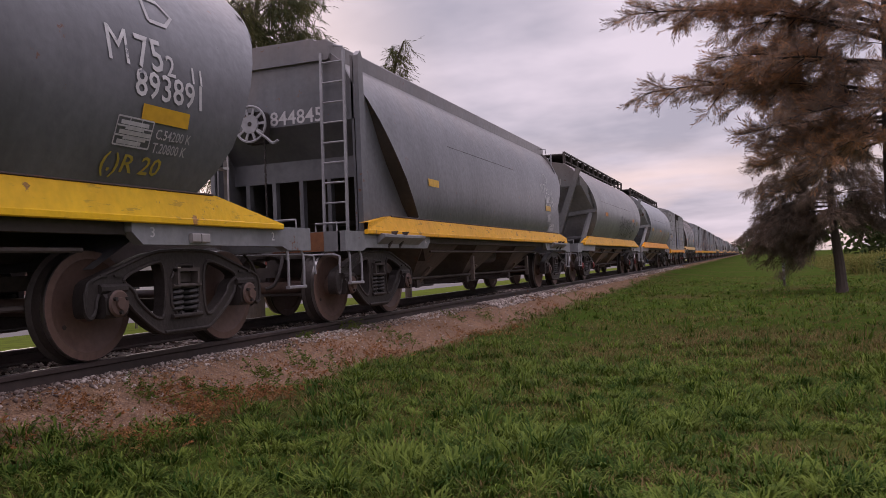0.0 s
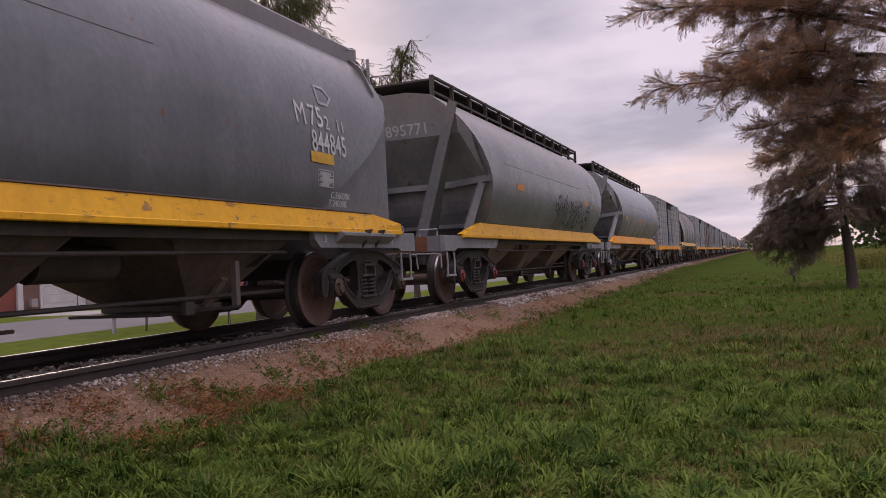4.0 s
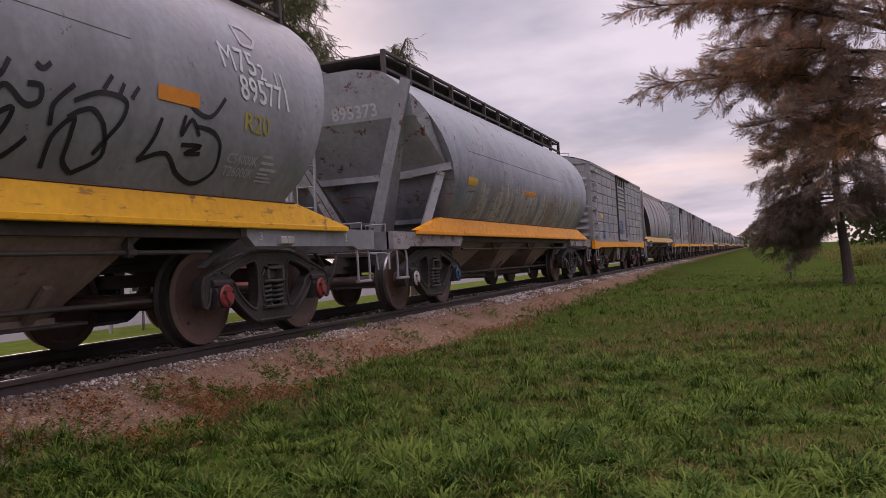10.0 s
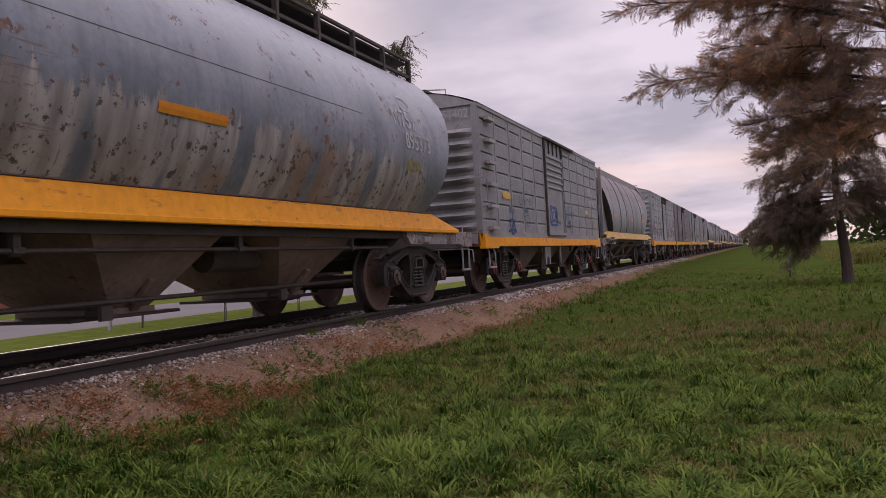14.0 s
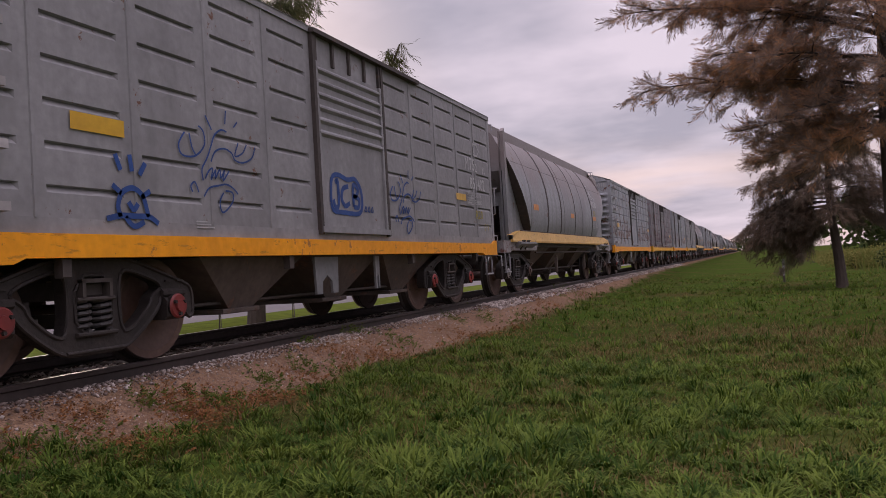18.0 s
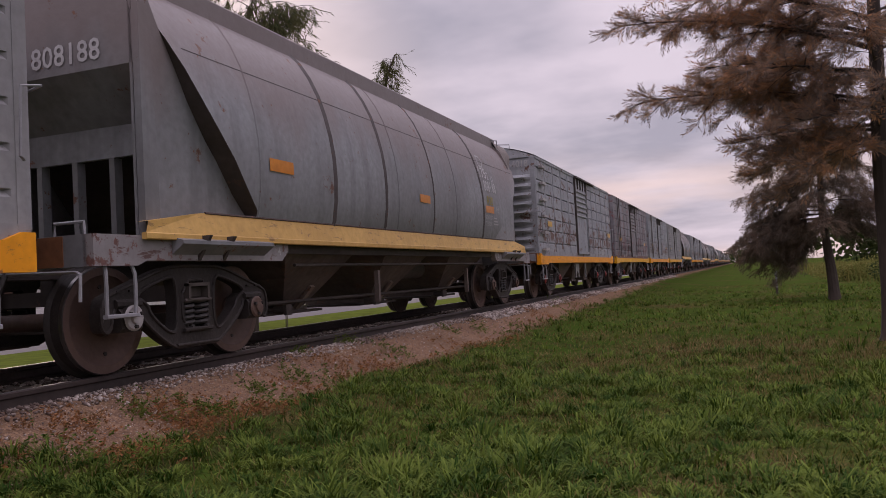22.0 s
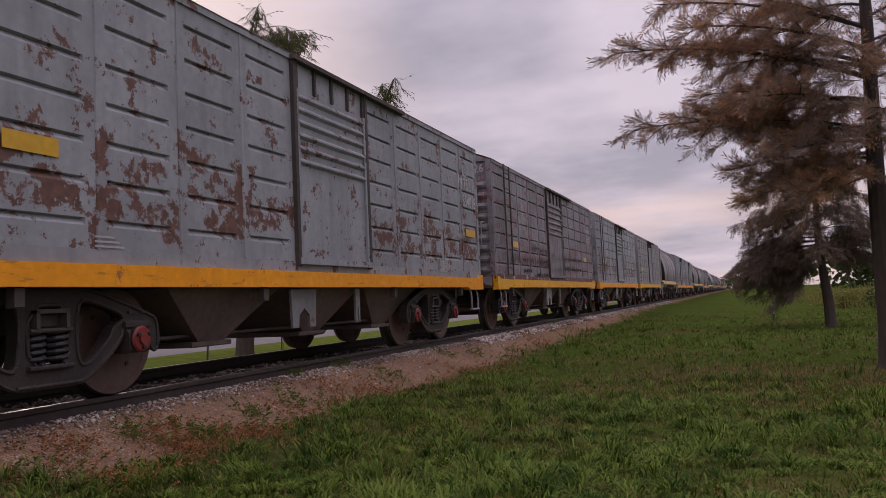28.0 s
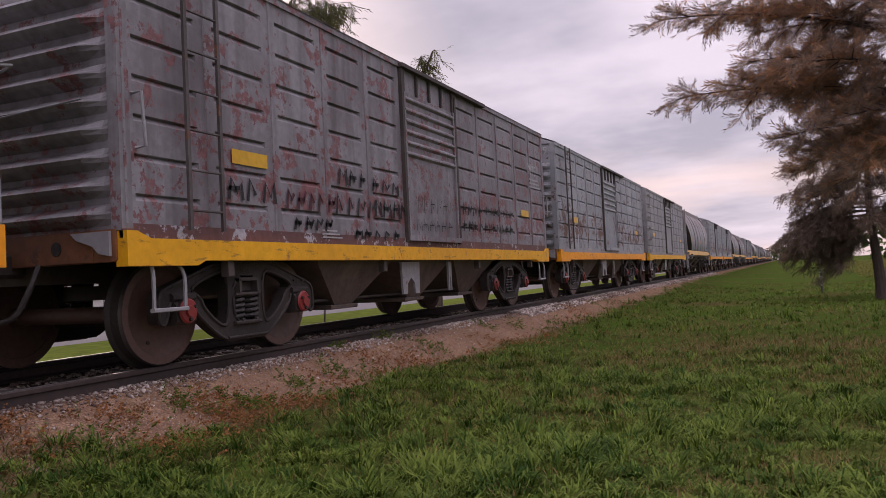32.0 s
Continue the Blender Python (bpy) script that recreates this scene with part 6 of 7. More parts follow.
def instances(verts, faces, places, name, mat, smooth=False):
    """Many small copies of one shape joined into one mesh; places are 3 x 4 arrays."""
    V = np.array(verts, float)
    F = np.array(faces, int)
    n, k = len(places), len(V)
    A = np.array(places)
    allv = (np.einsum("nij,vj->nvi", A[:, :, :3], V) + A[:, None, :, 3]).reshape(-1, 3)
    allf = (F[None] + (np.arange(n) * k)[:, None, None]).reshape(-1, F.shape[1])
    me = bpy.data.meshes.new(name)
    me.vertices.add(len(allv)); me.vertices.foreach_set("co", allv.ravel().astype(np.float32))
    c = F.shape[1]
    me.loops.add(allf.size); me.loops.foreach_set("vertex_index", allf.ravel().astype(np.int32))
    me.polygons.add(len(allf))
    me.polygons.foreach_set("loop_start", np.arange(0, allf.size, c, dtype=np.int32))
    me.update(calc_edges=True)
    me.validate()
    me.materials.append(mat)
    if smooth:
        me.polygons.foreach_set("use_smooth", np.ones(len(allf), bool))
    return me


rng_ = np.random.default_rng(5)


def turns(n, tilt):
    """Random turns about z with a lean."""
    a, b, c = rng_.uniform(0, 2 * np.pi, n), rng_.normal(0, tilt, n), rng_.normal(0, tilt, n)
    ca, sa = np.cos(a), np.sin(a)
    Rz = np.zeros((n, 3, 3)); Rz[:, 0, 0] = ca; Rz[:, 0, 1] = -sa; Rz[:, 1, 0] = sa; Rz[:, 1, 1] = ca; Rz[:, 2, 2] = 1
    Rx = np.zeros((n, 3, 3)); Rx[:, 0, 0] = 1; Rx[:, 1, 1] = np.cos(b); Rx[:, 1, 2] = -np.sin(b); Rx[:, 2, 1] = np.sin(b); Rx[:, 2, 2] = np.cos(b)
    Ry = np.zeros((n, 3, 3)); Ry[:, 1, 1] = 1; Ry[:, 0, 0] = np.cos(c); Ry[:, 0, 2] = np.sin(c); Ry[:, 2, 0] = -np.sin(c); Ry[:, 2, 2] = np.cos(c)
    return Rz @ Rx @ Ry


def placed(Rm, scale, pos):
    A = np.zeros((len(pos), 3, 4))
    A[:, :, :3] = Rm * np.asarray(scale).reshape(len(pos), 1, -1)
    A[:, :, 3] = pos
    return A


# lawn: fountains of long arching blades, short blades between them
BLADE = [(-0.5, 0, 0), (0.5, 0, 0), (-0.36, 0.10, 0.5), (0.36, 0.10, 0.5), (0, 0.42, 1.0)]
BLADE_F = [(0, 1, 3), (0, 3, 2), (2, 3, 4)]
ARCH = [(-0.42, 0, 0), (0.42, 0, 0), (-0.5, 0.10, 0.44), (0.5, 0.10, 0.44), (-0.38, 0.36, 0.76), (0.38, 0.36, 0.76), (0, 0.76, 0.80)]
ARCH_F = [(0, 1, 3), (0, 3, 2), (2, 3, 5), (2, 5, 4), (4, 5, 6)]


def patch_noise(x, y, s, seed):
    return 0.5 + 0.25 * (np.sin(x * s + seed) * np.cos(y * s * 1.3 + seed * 2) + np.sin(x * s * 2.3 - y * s * 1.7 + seed * 3)) + 0.2 * np.sin(x * s * 4.1 + y * s * 3.3 + seed)


def lawn_edge(y):
    """Where the lawn gives way to the trodden bank."""
    return np.interp(y, (2.5, 3.6, 4.5, 5.3, 6.8, 8.4, 9.4, 10.2, 11.5, 16, 21, 35, 60), (-4.25, -4.15, -3.62, -3.55, -3.75, -3.85, -3.5, -3.2, -3.5, -3.83, -3.97, -4.42, -4.5))


def trodden(x, y):
    """How far the lawn is worn and withered: a broad belt before the large tree."""
    return np.exp(-((y - 10.4 - 0.15 * x) / 2.1) ** 2) * ease(-3.4, -1.6, x) * np.clip(0.35 + 0.75 * patch_noise(x, y, 0.9, 5.0), 0, 1)


def blades(name, shape, px, py, az, lean, width, height, mat):
    m = len(px)
    ca, sa = np.cos(-az), np.sin(-az)
    Rz = np.zeros((m, 3, 3)); Rz[:, 0, 0] = ca; Rz[:, 0, 1] = -sa; Rz[:, 1, 0] = sa; Rz[:, 1, 1] = ca; Rz[:, 2, 2] = 1
    Rx = np.zeros((m, 3, 3)); Rx[:, 0, 0] = 1; Rx[:, 1, 1] = np.cos(lean); Rx[:, 1, 2] = np.sin(lean); Rx[:, 2, 1] = -np.sin(lean); Rx[:, 2, 2] = np.cos(lean)
    A = np.zeros((m, 3, 4))
    A[:, :, :3] = (Rz @ Rx) * np.stack([width, height, height], 1)[:, None, :]
    A[:, :, 3] = np.stack([px, py, land(px, py) - 0.004], 1)
    return new(name, instances(*shape, A, name, mat))


def sector(n, dmin, dmax, power):
    r = dmin + (dmax - dmin) * rng_.uniform(0, 1, n) ** power
    a = rng_.uniform(radians(-58), radians(14), n)
    return r * np.sin(a), r * np.cos(a)


def tussocks(name, n, per, dmin, dmax, width, height, spread, mat, power, shape, worn=0.8):
    """Clumps of blades that rise together and fall outwards."""
    x, y = sector(n, dmin, dmax, power)
    keep = (x > lawn_edge(y) + 0.22 * (patch_noise(x, y, 2.1, 2.0) - 0.4)) & (rng_.uniform(0, 1, n) > worn * trodden(x, y)) & (rng_.uniform(0, 1, n) < 0.30 + 1.0 * patch_noise(x, y, 1.6, 4.0))
    x, y = x[keep], y[keep]
    big = np.clip((0.55 + 0.65 * patch_noise(x, y, 1.3, 1.0)) * np.exp(rng_.normal(0, 0.25, len(x))), 0.35, 1.7)
    sway, sw = rng_.uniform(0, 2 * np.pi, len(x)), rng_.uniform(0.0, 0.09, len(x))
    k = np.repeat(np.arange(len(x)), per)
    m = len(k)
    az, off = rng_.uniform(0, 2 * np.pi, m), np.abs(rng_.normal(0, spread, m)) * big[k]
    dx, dy = off * np.sin(az), off * np.cos(az)
    tip = np.arctan2(dx + sw[k] * np.sin(sway[k]) + rng_.normal(0, 0.035, m), dy + sw[k] * np.cos(sway[k]) + rng_.normal(0, 0.035, m))
    lean = np.clip(0.25 + 3.2 * off / big[k] + rng_.normal(0, 0.3, m), -0.1, 1.15)
    h = height * big[k] * rng_.uniform(0.55, 1.2, m)
    return blades(name, shape, x[k] + dx, y[k] + dy, tip, lean, width * rng_.uniform(0.7, 1.35, m), h, mat)


def sward(name, n, dmin, dmax, width, height, mat, power, only=None):
    """Short blades all over; only='worn' keeps to the withered ground, 'edge' to the rim of the bank."""
    x, y = sector(n, dmin, dmax, power)
    e = lawn_edge(y) + 0.25 * (patch_noise(x, y, 2.1, 2.0) - 0.4)
    keep = x > e - 0.05
    if only:
        keep = (x > e - 0.25) & (rng_.uniform(0, 1, n) < 0.9 * trodden(x, y) + 0.55 * np.exp(-((x - e) / 0.25) ** 2) + 0.05 + 0.16 * (patch_noise(x, y, 0.7, 9.0) > 0.66))
    x, y = x[keep], y[keep]
    m = len(x)
    h = height * rng_.uniform(0.5, 1.3, m) * (0.6 + 0.6 * patch_noise(x, y, 2.7, 1.0))
    return blades(name, (BLADE, BLADE_F), x, y, rng_.uniform(0, 2 * np.pi, m), np.abs(rng_.normal(0.55, 0.35, m)), width * rng_.uniform(0.7, 1.4, m), h, mat)


GRASS = leafy("lawn_blades", (0.026, 0.052, 0.004), (0.135, 0.150, 0.024), 0.25, third=(0.19, 0.125, 0.050), clump=3.6)
LONG = leafy("long_lawn_blades", (0.024, 0.060, 0.006), (0.160, 0.208, 0.035), 0.25, clump=3.4)
STALE = leafy("withered_blades", (0.27, 0.185, 0.085), (0.14, 0.095, 0.040), 0.25)
tagged(sward("grass", 92000, 2.6, 10.5, 0.0075, 0.060, GRASS, 0.75), "short rough green lawn grass", "grass", kind="stuff")
tagged(tussocks("grass", 2700, 56, 2.6, 10.5, 0.0088, 0.108, 0.076, LONG, 0.80, (ARCH, ARCH_F)), "long green grass in thick arching tufts", "grass", kind="stuff")
tagged(sward("grass", 60000, 10.0, 40.0, 0.017, 0.070, GRASS, 0.70), "short green lawn grass further off", "grass", kind="stuff")
tagged(tussocks("grass", 3600, 18, 10.0, 34.0, 0.016, 0.13, 0.10, LONG, 0.70, (BLADE, BLADE_F)), "green grass tufts further off", "grass", kind="stuff")
tagged(sward("grass", 170000, 2.7, 18.0, 0.008, 0.075, STALE, 0.75, "worn"), "dry straw-coloured grass on the worn lawn", "grass", kind="stuff")

# loose ballast
STONE_V = [(0, 0, 0.7), (0.9, 0.1, 0.25), (0.2, 0.8, 0.3), (-0.8, 0.4, 0.2), (-0.5, -0.7, 0.3), (0.4, -0.85, 0.2), (0.5, 0.1, -0.5), (-0.4, 0.1, -0.5)]
STONE_F = [(0, 1, 2), (0, 2, 3), (0, 3, 4), (0, 4, 5), (0, 5, 1), (1, 6, 2), (2, 7, 3), (3, 7, 4), (4, 6, 5), (5, 6, 1), (6, 7, 2), (6, 4, 7)]


def stone_material():
    m = leafy("ballast_stone", (0.62, 0.53, 0.475), (0.15, 0.108, 0.09), 0.0, 0.9)
    return m


STONE = stone_material()


def stones(n, x0, x1, y0, y1, size, name):
    x, y = rng_.uniform(x0, x1, n), y0 + (y1 - y0) * rng_.uniform(0, 1, n) ** 1.5
    x = np.where(rng_.uniform(0, 1, n) < 0.7, x0 + (x1 - x0) * rng_.uniform(0, 1, n) ** 1.6, x)
    pos = np.stack([x, y, land(x, y) + 0.004], 1)
    s = size * np.clip(np.exp(rng_.normal(0, 0.4, n)), 0.4, 1.9)
    sc = np.stack([s, s * rng_.uniform(0.7, 1.1, n), s * rng_.uniform(0.5, 0.9, n)], 1)
    Rm = turns(n, 0.5)
    A = np.zeros((n, 3, 4)); A[:, :, :3] = Rm * sc[:, None, :]; A[:, :, 3] = pos
    return tagged(new(name, instances(STONE_V, STONE_F, A, name, STONE)), "loose pinkish-grey crushed ballast stones", "ballast", kind="stuff")


stones(3600, -4.79, -4.48, 1.5, 16, 0.0145, "ballast")
stones(900, -4.70, -4.05, 1.5, 16, 0.012, "ballast")
stones(6000, -4.70, -3.75, 1.5, 15, 0.0055, "ballast")
stones(4500, -4.78, -4.35, 14, 60, 0.026, "ballast")
stones(3600, -6.5, -4.95, 1.5, 24, 0.022, "ballast")


# ---- trees ----
BARK = surface("tree_bark", (0.085, 0.062, 0.05), (0.045, 0.034, 0.029), 0.9, grain=18, stretch=(1, 1, 0.35), bump=0.6)
RUSSET = leafy("russet_cypress_needles", (0.19, 0.148, 0.126), (0.47, 0.245, 0.118), 0.5, clump=0.8)
DUSKY = leafy("dusky_cypress_needles", (0.17, 0.140, 0.122), (0.29, 0.190, 0.130), 0.5)
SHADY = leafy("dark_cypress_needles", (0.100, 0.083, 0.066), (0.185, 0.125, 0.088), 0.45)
WILLOW = leafy("drooping_willow_leaves", (0.050, 0.060, 0.022), (0.110, 0.100, 0.040), 0.35)
HEDGE = leafy("hedge_leaves", (0.030, 0.050, 0.016), (0.075, 0.090, 0.028), 0.25)
STRAW = leafy("tall_field_grass", (0.22, 0.19, 0.060), (0.13, 0.15, 0.035), 0.3)
WEED = leafy("green_weed_leaves", (0.07, 0.125, 0.018), (0.16, 0.17, 0.04), 0.3)


def spray_shape(n, width, fan, hang):
    """A feathery twig one unit long: narrow leaflets along both sides. Returns verts and faces."""
    vs, fs = [], []
    r = random.Random(n * 7 + 1)
    for k in range(n):
        u = (k + 0.4) / n
        s = 1 if k % 2 else -1
        L = (0.36 - 0.16 * abs(u - 0.4)) * r.uniform(0.8, 1.25)
        a = Vector((0, u * 0.85, -hang * u * u))
        d = Vector((s * fan, 0.9, -0.15 - 0.4 * hang + r.uniform(-0.45, 0.35))).normalized() * L
        w = Vector((d.y, -d.x, r.uniform(-0.6, 0.6) * L)).normalized() * width
        i = len(vs)
        vs += [a, a + d * 0.5 + w, a + d, a + d * 0.5 - w]
        fs += [(i, i + 1, i + 2), (i, i + 2, i + 3)]
    return [tuple(v) for v in vs], fs


NEEDLE_V, NEEDLE_F = spray_shape(13, 0.024, 0.55, 0.10)
STRAND_V, STRAND_F = spray_shape(12, 0.026, 0.35, 0.9)


def reach(base, z, target, droop):
    """A limb that leaves the trunk at height z and ends at a point of the world."""
    dx, dy, dz = target[0] - base[0], target[1] - base[1], target[2] - base[2] - z
    L = math.hypot(dx, dy)
    return (z, math.degrees(math.atan2(dy, dx)), L, dz / L + droop)


def aim(dirs, roll):
    """Turns that carry +y onto each direction, rolled about it."""
    d = dirs / np.linalg.norm(dirs, axis=1, keepdims=True)
    up = np.tile(np.array([0, 0, 1.0]), (len(d), 1))
    x = np.cross(d, up)
    n = np.linalg.norm(x, axis=1, keepdims=True)
    x = np.where(n < 1e-3, np.array([1.0, 0, 0]), x / np.maximum(n, 1e-3))
    z = np.cross(x, d)
    c, s = np.cos(roll)[:, None], np.sin(roll)[:, None]
    x2, z2 = c * x + s * z, -s * x + c * z
    return np.stack([x2, d, z2], 2)


def tree(name, base, trunk, radius, limbs, shape, spray, mats, seed, label, per_m=26, twig=0.55, droop=0.3, hang=0.0, sides=10, spread=1.0, rise=(-0.35, 0.30)):
    """A tapered trunk, limbs with side twigs, and a crown of small feathery sprays.
    trunk: points over the base; limbs: (height, degrees from +x, length, rise)."""
    r = random.Random(seed)
    nr = np.random.default_rng(seed)
    t = new(name)
    t.matrix_basis = pose(*base)
    g = Geo()
    n = len(trunk)
    line = curl([Vector(p) for p in trunk], 5)
    m = len(line)
    rad = [radius * (1.45 if k == 0 else 1.12 if k == 1 else 1.0) * (1 - 0.80 * k / (m - 1)) for k in range(m)]
    g.tube(line, rad, sides)
    part("trunk", g, BARK, t, smooth=True)
    top = trunk[-1][2]

    def on_trunk(z):
        for a, b in zip(line[:-1], line[1:]):
            if a.z <= z <= b.z:
                return a.lerp(b, (z - a.z) / max(b.z - a.z, 1e-6))
        return line[-1].copy()
    P, D, Sz = [], [], []
    for z, az, L, lift in limbs:
        o = on_trunk(z)
        d = Vector((math.cos(radians(az)), math.sin(radians(az)), 0))
        side = Vector((-d.y, d.x, 0))
        wob = r.uniform(-0.12, 0.12)
        path = [o + d * L * u + side * L * wob * u * u + Vector((0, 0, lift * L * u - droop * L * u * u)) for u in [k / 7 for k in range(8)]]
        g = Geo()
        r0 = max(0.012, radius * 0.25 * (1 - 0.55 * z / top) * min(1, L / 3))
        g.tube(path, [r0 * (1 - 0.85 * k / 7) for k in range(8)], 6)
        k = 0
        u = 0.16
        while u < 1.0:
            a = path[min(int(u * 7), 6)].lerp(path[min(int(u * 7) + 1, 7)], u * 7 - int(u * 7))
            s = 1 if k % 2 else -1
            l = L * twig * (0.30 + 0.7 * (1 - u)) * r.uniform(0.6, 1.15)
            sd = (d * r.uniform(0.45, 0.9) + side * s * r.uniform(0.5, 1.0) * spread + Vector((0, 0, r.uniform(*rise) - hang * 0.4))).normalized()
            tw = [a + sd * l * v + Vector((0, 0, -(droop + hang) * l * v * v * 0.8)) for v in (0, 0.35, 0.7, 1.0)]
            g.tube(tw, [r0 * 0.32, r0 * 0.22, r0 * 0.14, r0 * 0.06], 4)
            cnt = max(3, int(l * per_m))
            for _ in range(cnt):
                v = r.uniform(0.12, 1.0)
                j = min(int(v * 3), 2)
                p = tw[j].lerp(tw[j + 1], v * 3 - j)
                P.append(p); Sz.append(spray * r.uniform(0.6, 1.25))
                q = sd * 0.8 + Vector((r.uniform(-0.8, 0.8), r.uniform(-0.8, 0.8), r.uniform(-0.65, 0.55) - hang * 2.2))
                D.append(q)
            k += 1
            u += r.uniform(0.055, 0.095) * max(1.0, 2.2 / L)
        for _ in range(int(L * per_m * 0.5)):
            v = r.uniform(0.3, 1.0)
            j = min(int(v * 7), 6)
            P.append(path[j].lerp(path[j + 1], v * 7 - j)); Sz.append(spray * r.uniform(0.6, 1.2))
            D.append(d * 0.7 + Vector((r.uniform(-0.8, 0.8), r.uniform(-0.8, 0.8), r.uniform(-0.6, 0.5) - hang * 2)))
        part("limb", g, BARK, t, smooth=True)
    P, D, Sz = np.array([tuple(p) for p in P]), np.array([tuple(q) for q in D]), np.array(Sz)
    Rm = aim(D, nr.uniform(0, 2 * np.pi, len(P)))
    A = np.zeros((len(P), 3, 4)); A[:, :, :3] = Rm * Sz[:, None, None]; A[:, :, 3] = P
    pick = nr.uniform(0, 1, len(P)) < 0.5
    for i, mt in enumerate(mats):
        sel = pick if i == 0 else ~pick
        if len(mats) == 1:
            sel = np.ones(len(P), bool)
        part("crown", instances(shape[0], shape[1], A[sel], "crown", mt), None, t)
    return tagged(t, label, "tree")


# the large cypress beside the lawn: a few long limbs reach towards the track, the rest makes a full crown
home = (1.85, 11.85, 0.0)
tips = [(3.9, -1.42, 11.3, 4.66), (4.1, -0.75, 11.9, 4.75), (3.1, -1.20, 11.4, 3.50), (3.5, -0.35, 10.9, 3.7), (3.2, -0.45, 12.4, 3.55), (2.8, -0.02, 11.3, 2.75), (2.7, 0.15, 11.9, 2.35), (2.6, 0.40, 11.0, 2.35), (2.6, 0.5, 12.4, 2.0),
        (4.6, -0.9, 11.6, 5.3), (5.0, -0.6, 12.3, 5.9), (4.3, -0.5, 10.7, 4.6), (3.6, -0.3, 12.9, 3.9), (3.5, 0.1, 10.4, 3.5), (3.0, 0.5, 10.3, 2.7), (2.7, 0.9, 10.4, 2.2), (2.9, 0.4, 13.2, 2.6)]
limbs = [reach(home, z, (x, y, h), 0.22) for z, x, y, h in tips]
rr = random.Random(21)
for k in range(36):
    z = 2.5 + 6.2 * (k / 36)
    limbs.append((z, 137.5 * k + rr.uniform(-18, 18), rr.uniform(1.5, 2.3) * (1.0 if z < 6 else 0.75), 0.12 + 0.07 * z))
tree("cypress_tree", home, [(0, 0, -0.1), (0.02, 0, 0.6), (0, 0.02, 2.5), (0.04, 0, 5), (0, 0, 9.4)], 0.19, limbs, (NEEDLE_V, NEEDLE_F), 0.25, [RUSSET, DUSKY], 3,
     "large cypress tree with feathery russet-brown autumn foliage", per_m=60, twig=0.40, droop=0.22, hang=0.03, rise=(-0.55, 0.6), spread=0.8)
home = (2.30, 23.3, 0.0)
limbs = [reach(home, z, t, 0.45) for z, t in ((1.9, (1.05, 23.2, 0.55)), (1.9, (0.9, 22.9, 0.7)), (2.0, (1.2, 23.6, 0.65)), (2.0, (0.65, 23.2, 0.9)), (2.0, (1.35, 22.8, 0.85)), (2.1, (0.5, 23.5, 1.15)), (2.1, (0.2, 23.0, 1.25)), (2.0, (1.45, 23.1, 0.75)), (2.1, (1.25, 23.5, 1.05)), (2.1, (1.6, 22.8, 0.9)), (2.2, (0.25, 23.3, 1.45)), (2.3, (0.0, 23.6, 1.6)), (2.3, (0.4, 22.8, 1.5)), (2.4, (0.15, 23.1, 1.7)), (2.5, (0.5, 23.8, 2.1)), (2.6, (0.45, 23.2, 2.4)),
                                         (2.8, (0.3, 23.3, 2.9)), (3.0, (0.7, 22.9, 3.2)), (3.4, (1.0, 23.4, 3.6)), (2.2, (0.9, 22.6, 1.5)), (2.2, (0.8, 24.0, 1.6)), (2.2, (3.4, 23.3, 1.8)), (2.3, (3.8, 22.9, 2.2)), (2.6, (3.9, 23.6, 2.6)))]
for k in range(30):
    z = 2.0 + 3.6 * k / 30
    limbs.append((z, 137.5 * k + rr.uniform(-15, 15), (1.9 - 0.25 * (z - 1.7)) * rr.uniform(0.75, 1.1), 0.25))
tree("cypress_tree", home, [(0, 0, -0.1), (-0.04, 0, 0.8), (-0.16, 0, 2.2), (-0.15, 0, 4.0), (-0.2, 0, 6.0)], 0.16, limbs, (NEEDLE_V, NEEDLE_F), 0.33, [SHADY, SHADY], 5,
     "smaller dark cypress tree with a leaning bare trunk", per_m=44, twig=0.42, droop=0.45, hang=0.3, rise=(-0.6, 0.3))

# weeping trees across the line, seen over and between the wagons
limbs = []
for k in range(34):
    z = 4.0 + 5.6 * k / 34
    limbs.append((z, 137.5 * k + rr.uniform(-20, 20), rr.uniform(2.6, 4.4) * (1.12 - 0.02 * k), 0.75))
limbs += [(5.6, 262, 5.4, 0.75), (6.4, 275, 5.8, 0.75), (7.2, 268, 5.2, 0.8), (5.0, 280, 4.8, 0.7)]
tree("weeping_tree", (-13.1, 18.8, -0.15), [(0, 0, -0.2), (0.05, 0, 0.5), (0.1, 0.1, 2.2), (0.25, 0.3, 4.5), (0.0, 0.2, 7.0), (0.3, 0.3, 9.4)], 0.30, limbs, (STRAND_V, STRAND_F), 0.55, [WILLOW], 12,
     "weeping tree with thin hanging grey-green foliage", per_m=20, twig=0.42, droop=0.42, hang=0.9)
limbs = []
for k in range(26):
    z = 4.2 + 6.4 * k / 26
    limbs.append((z, 137.5 * k, max(0.40, (11.2 - z) * 0.30) * rr.uniform(0.8, 1.1), 0.85))
limbs += [(9.3 + 0.13 * k, 140 * k, rr.uniform(0.30, 0.55), 0.7) for k in range(11)]
tree("weeping_tree", (-13.1, 29.6, -0.15), [(0, 0, -0.2), (0, 0, 1.0), (0.05, 0.1, 5.0), (-0.35, 0.1, 9.0), (0.15, 0.2, 10.7)], 0.16, limbs, (STRAND_V, STRAND_F), 0.50, [WILLOW], 14,
     "slender weeping tree with a pointed top", per_m=17, twig=0.55, droop=0.45, hang=0.7)


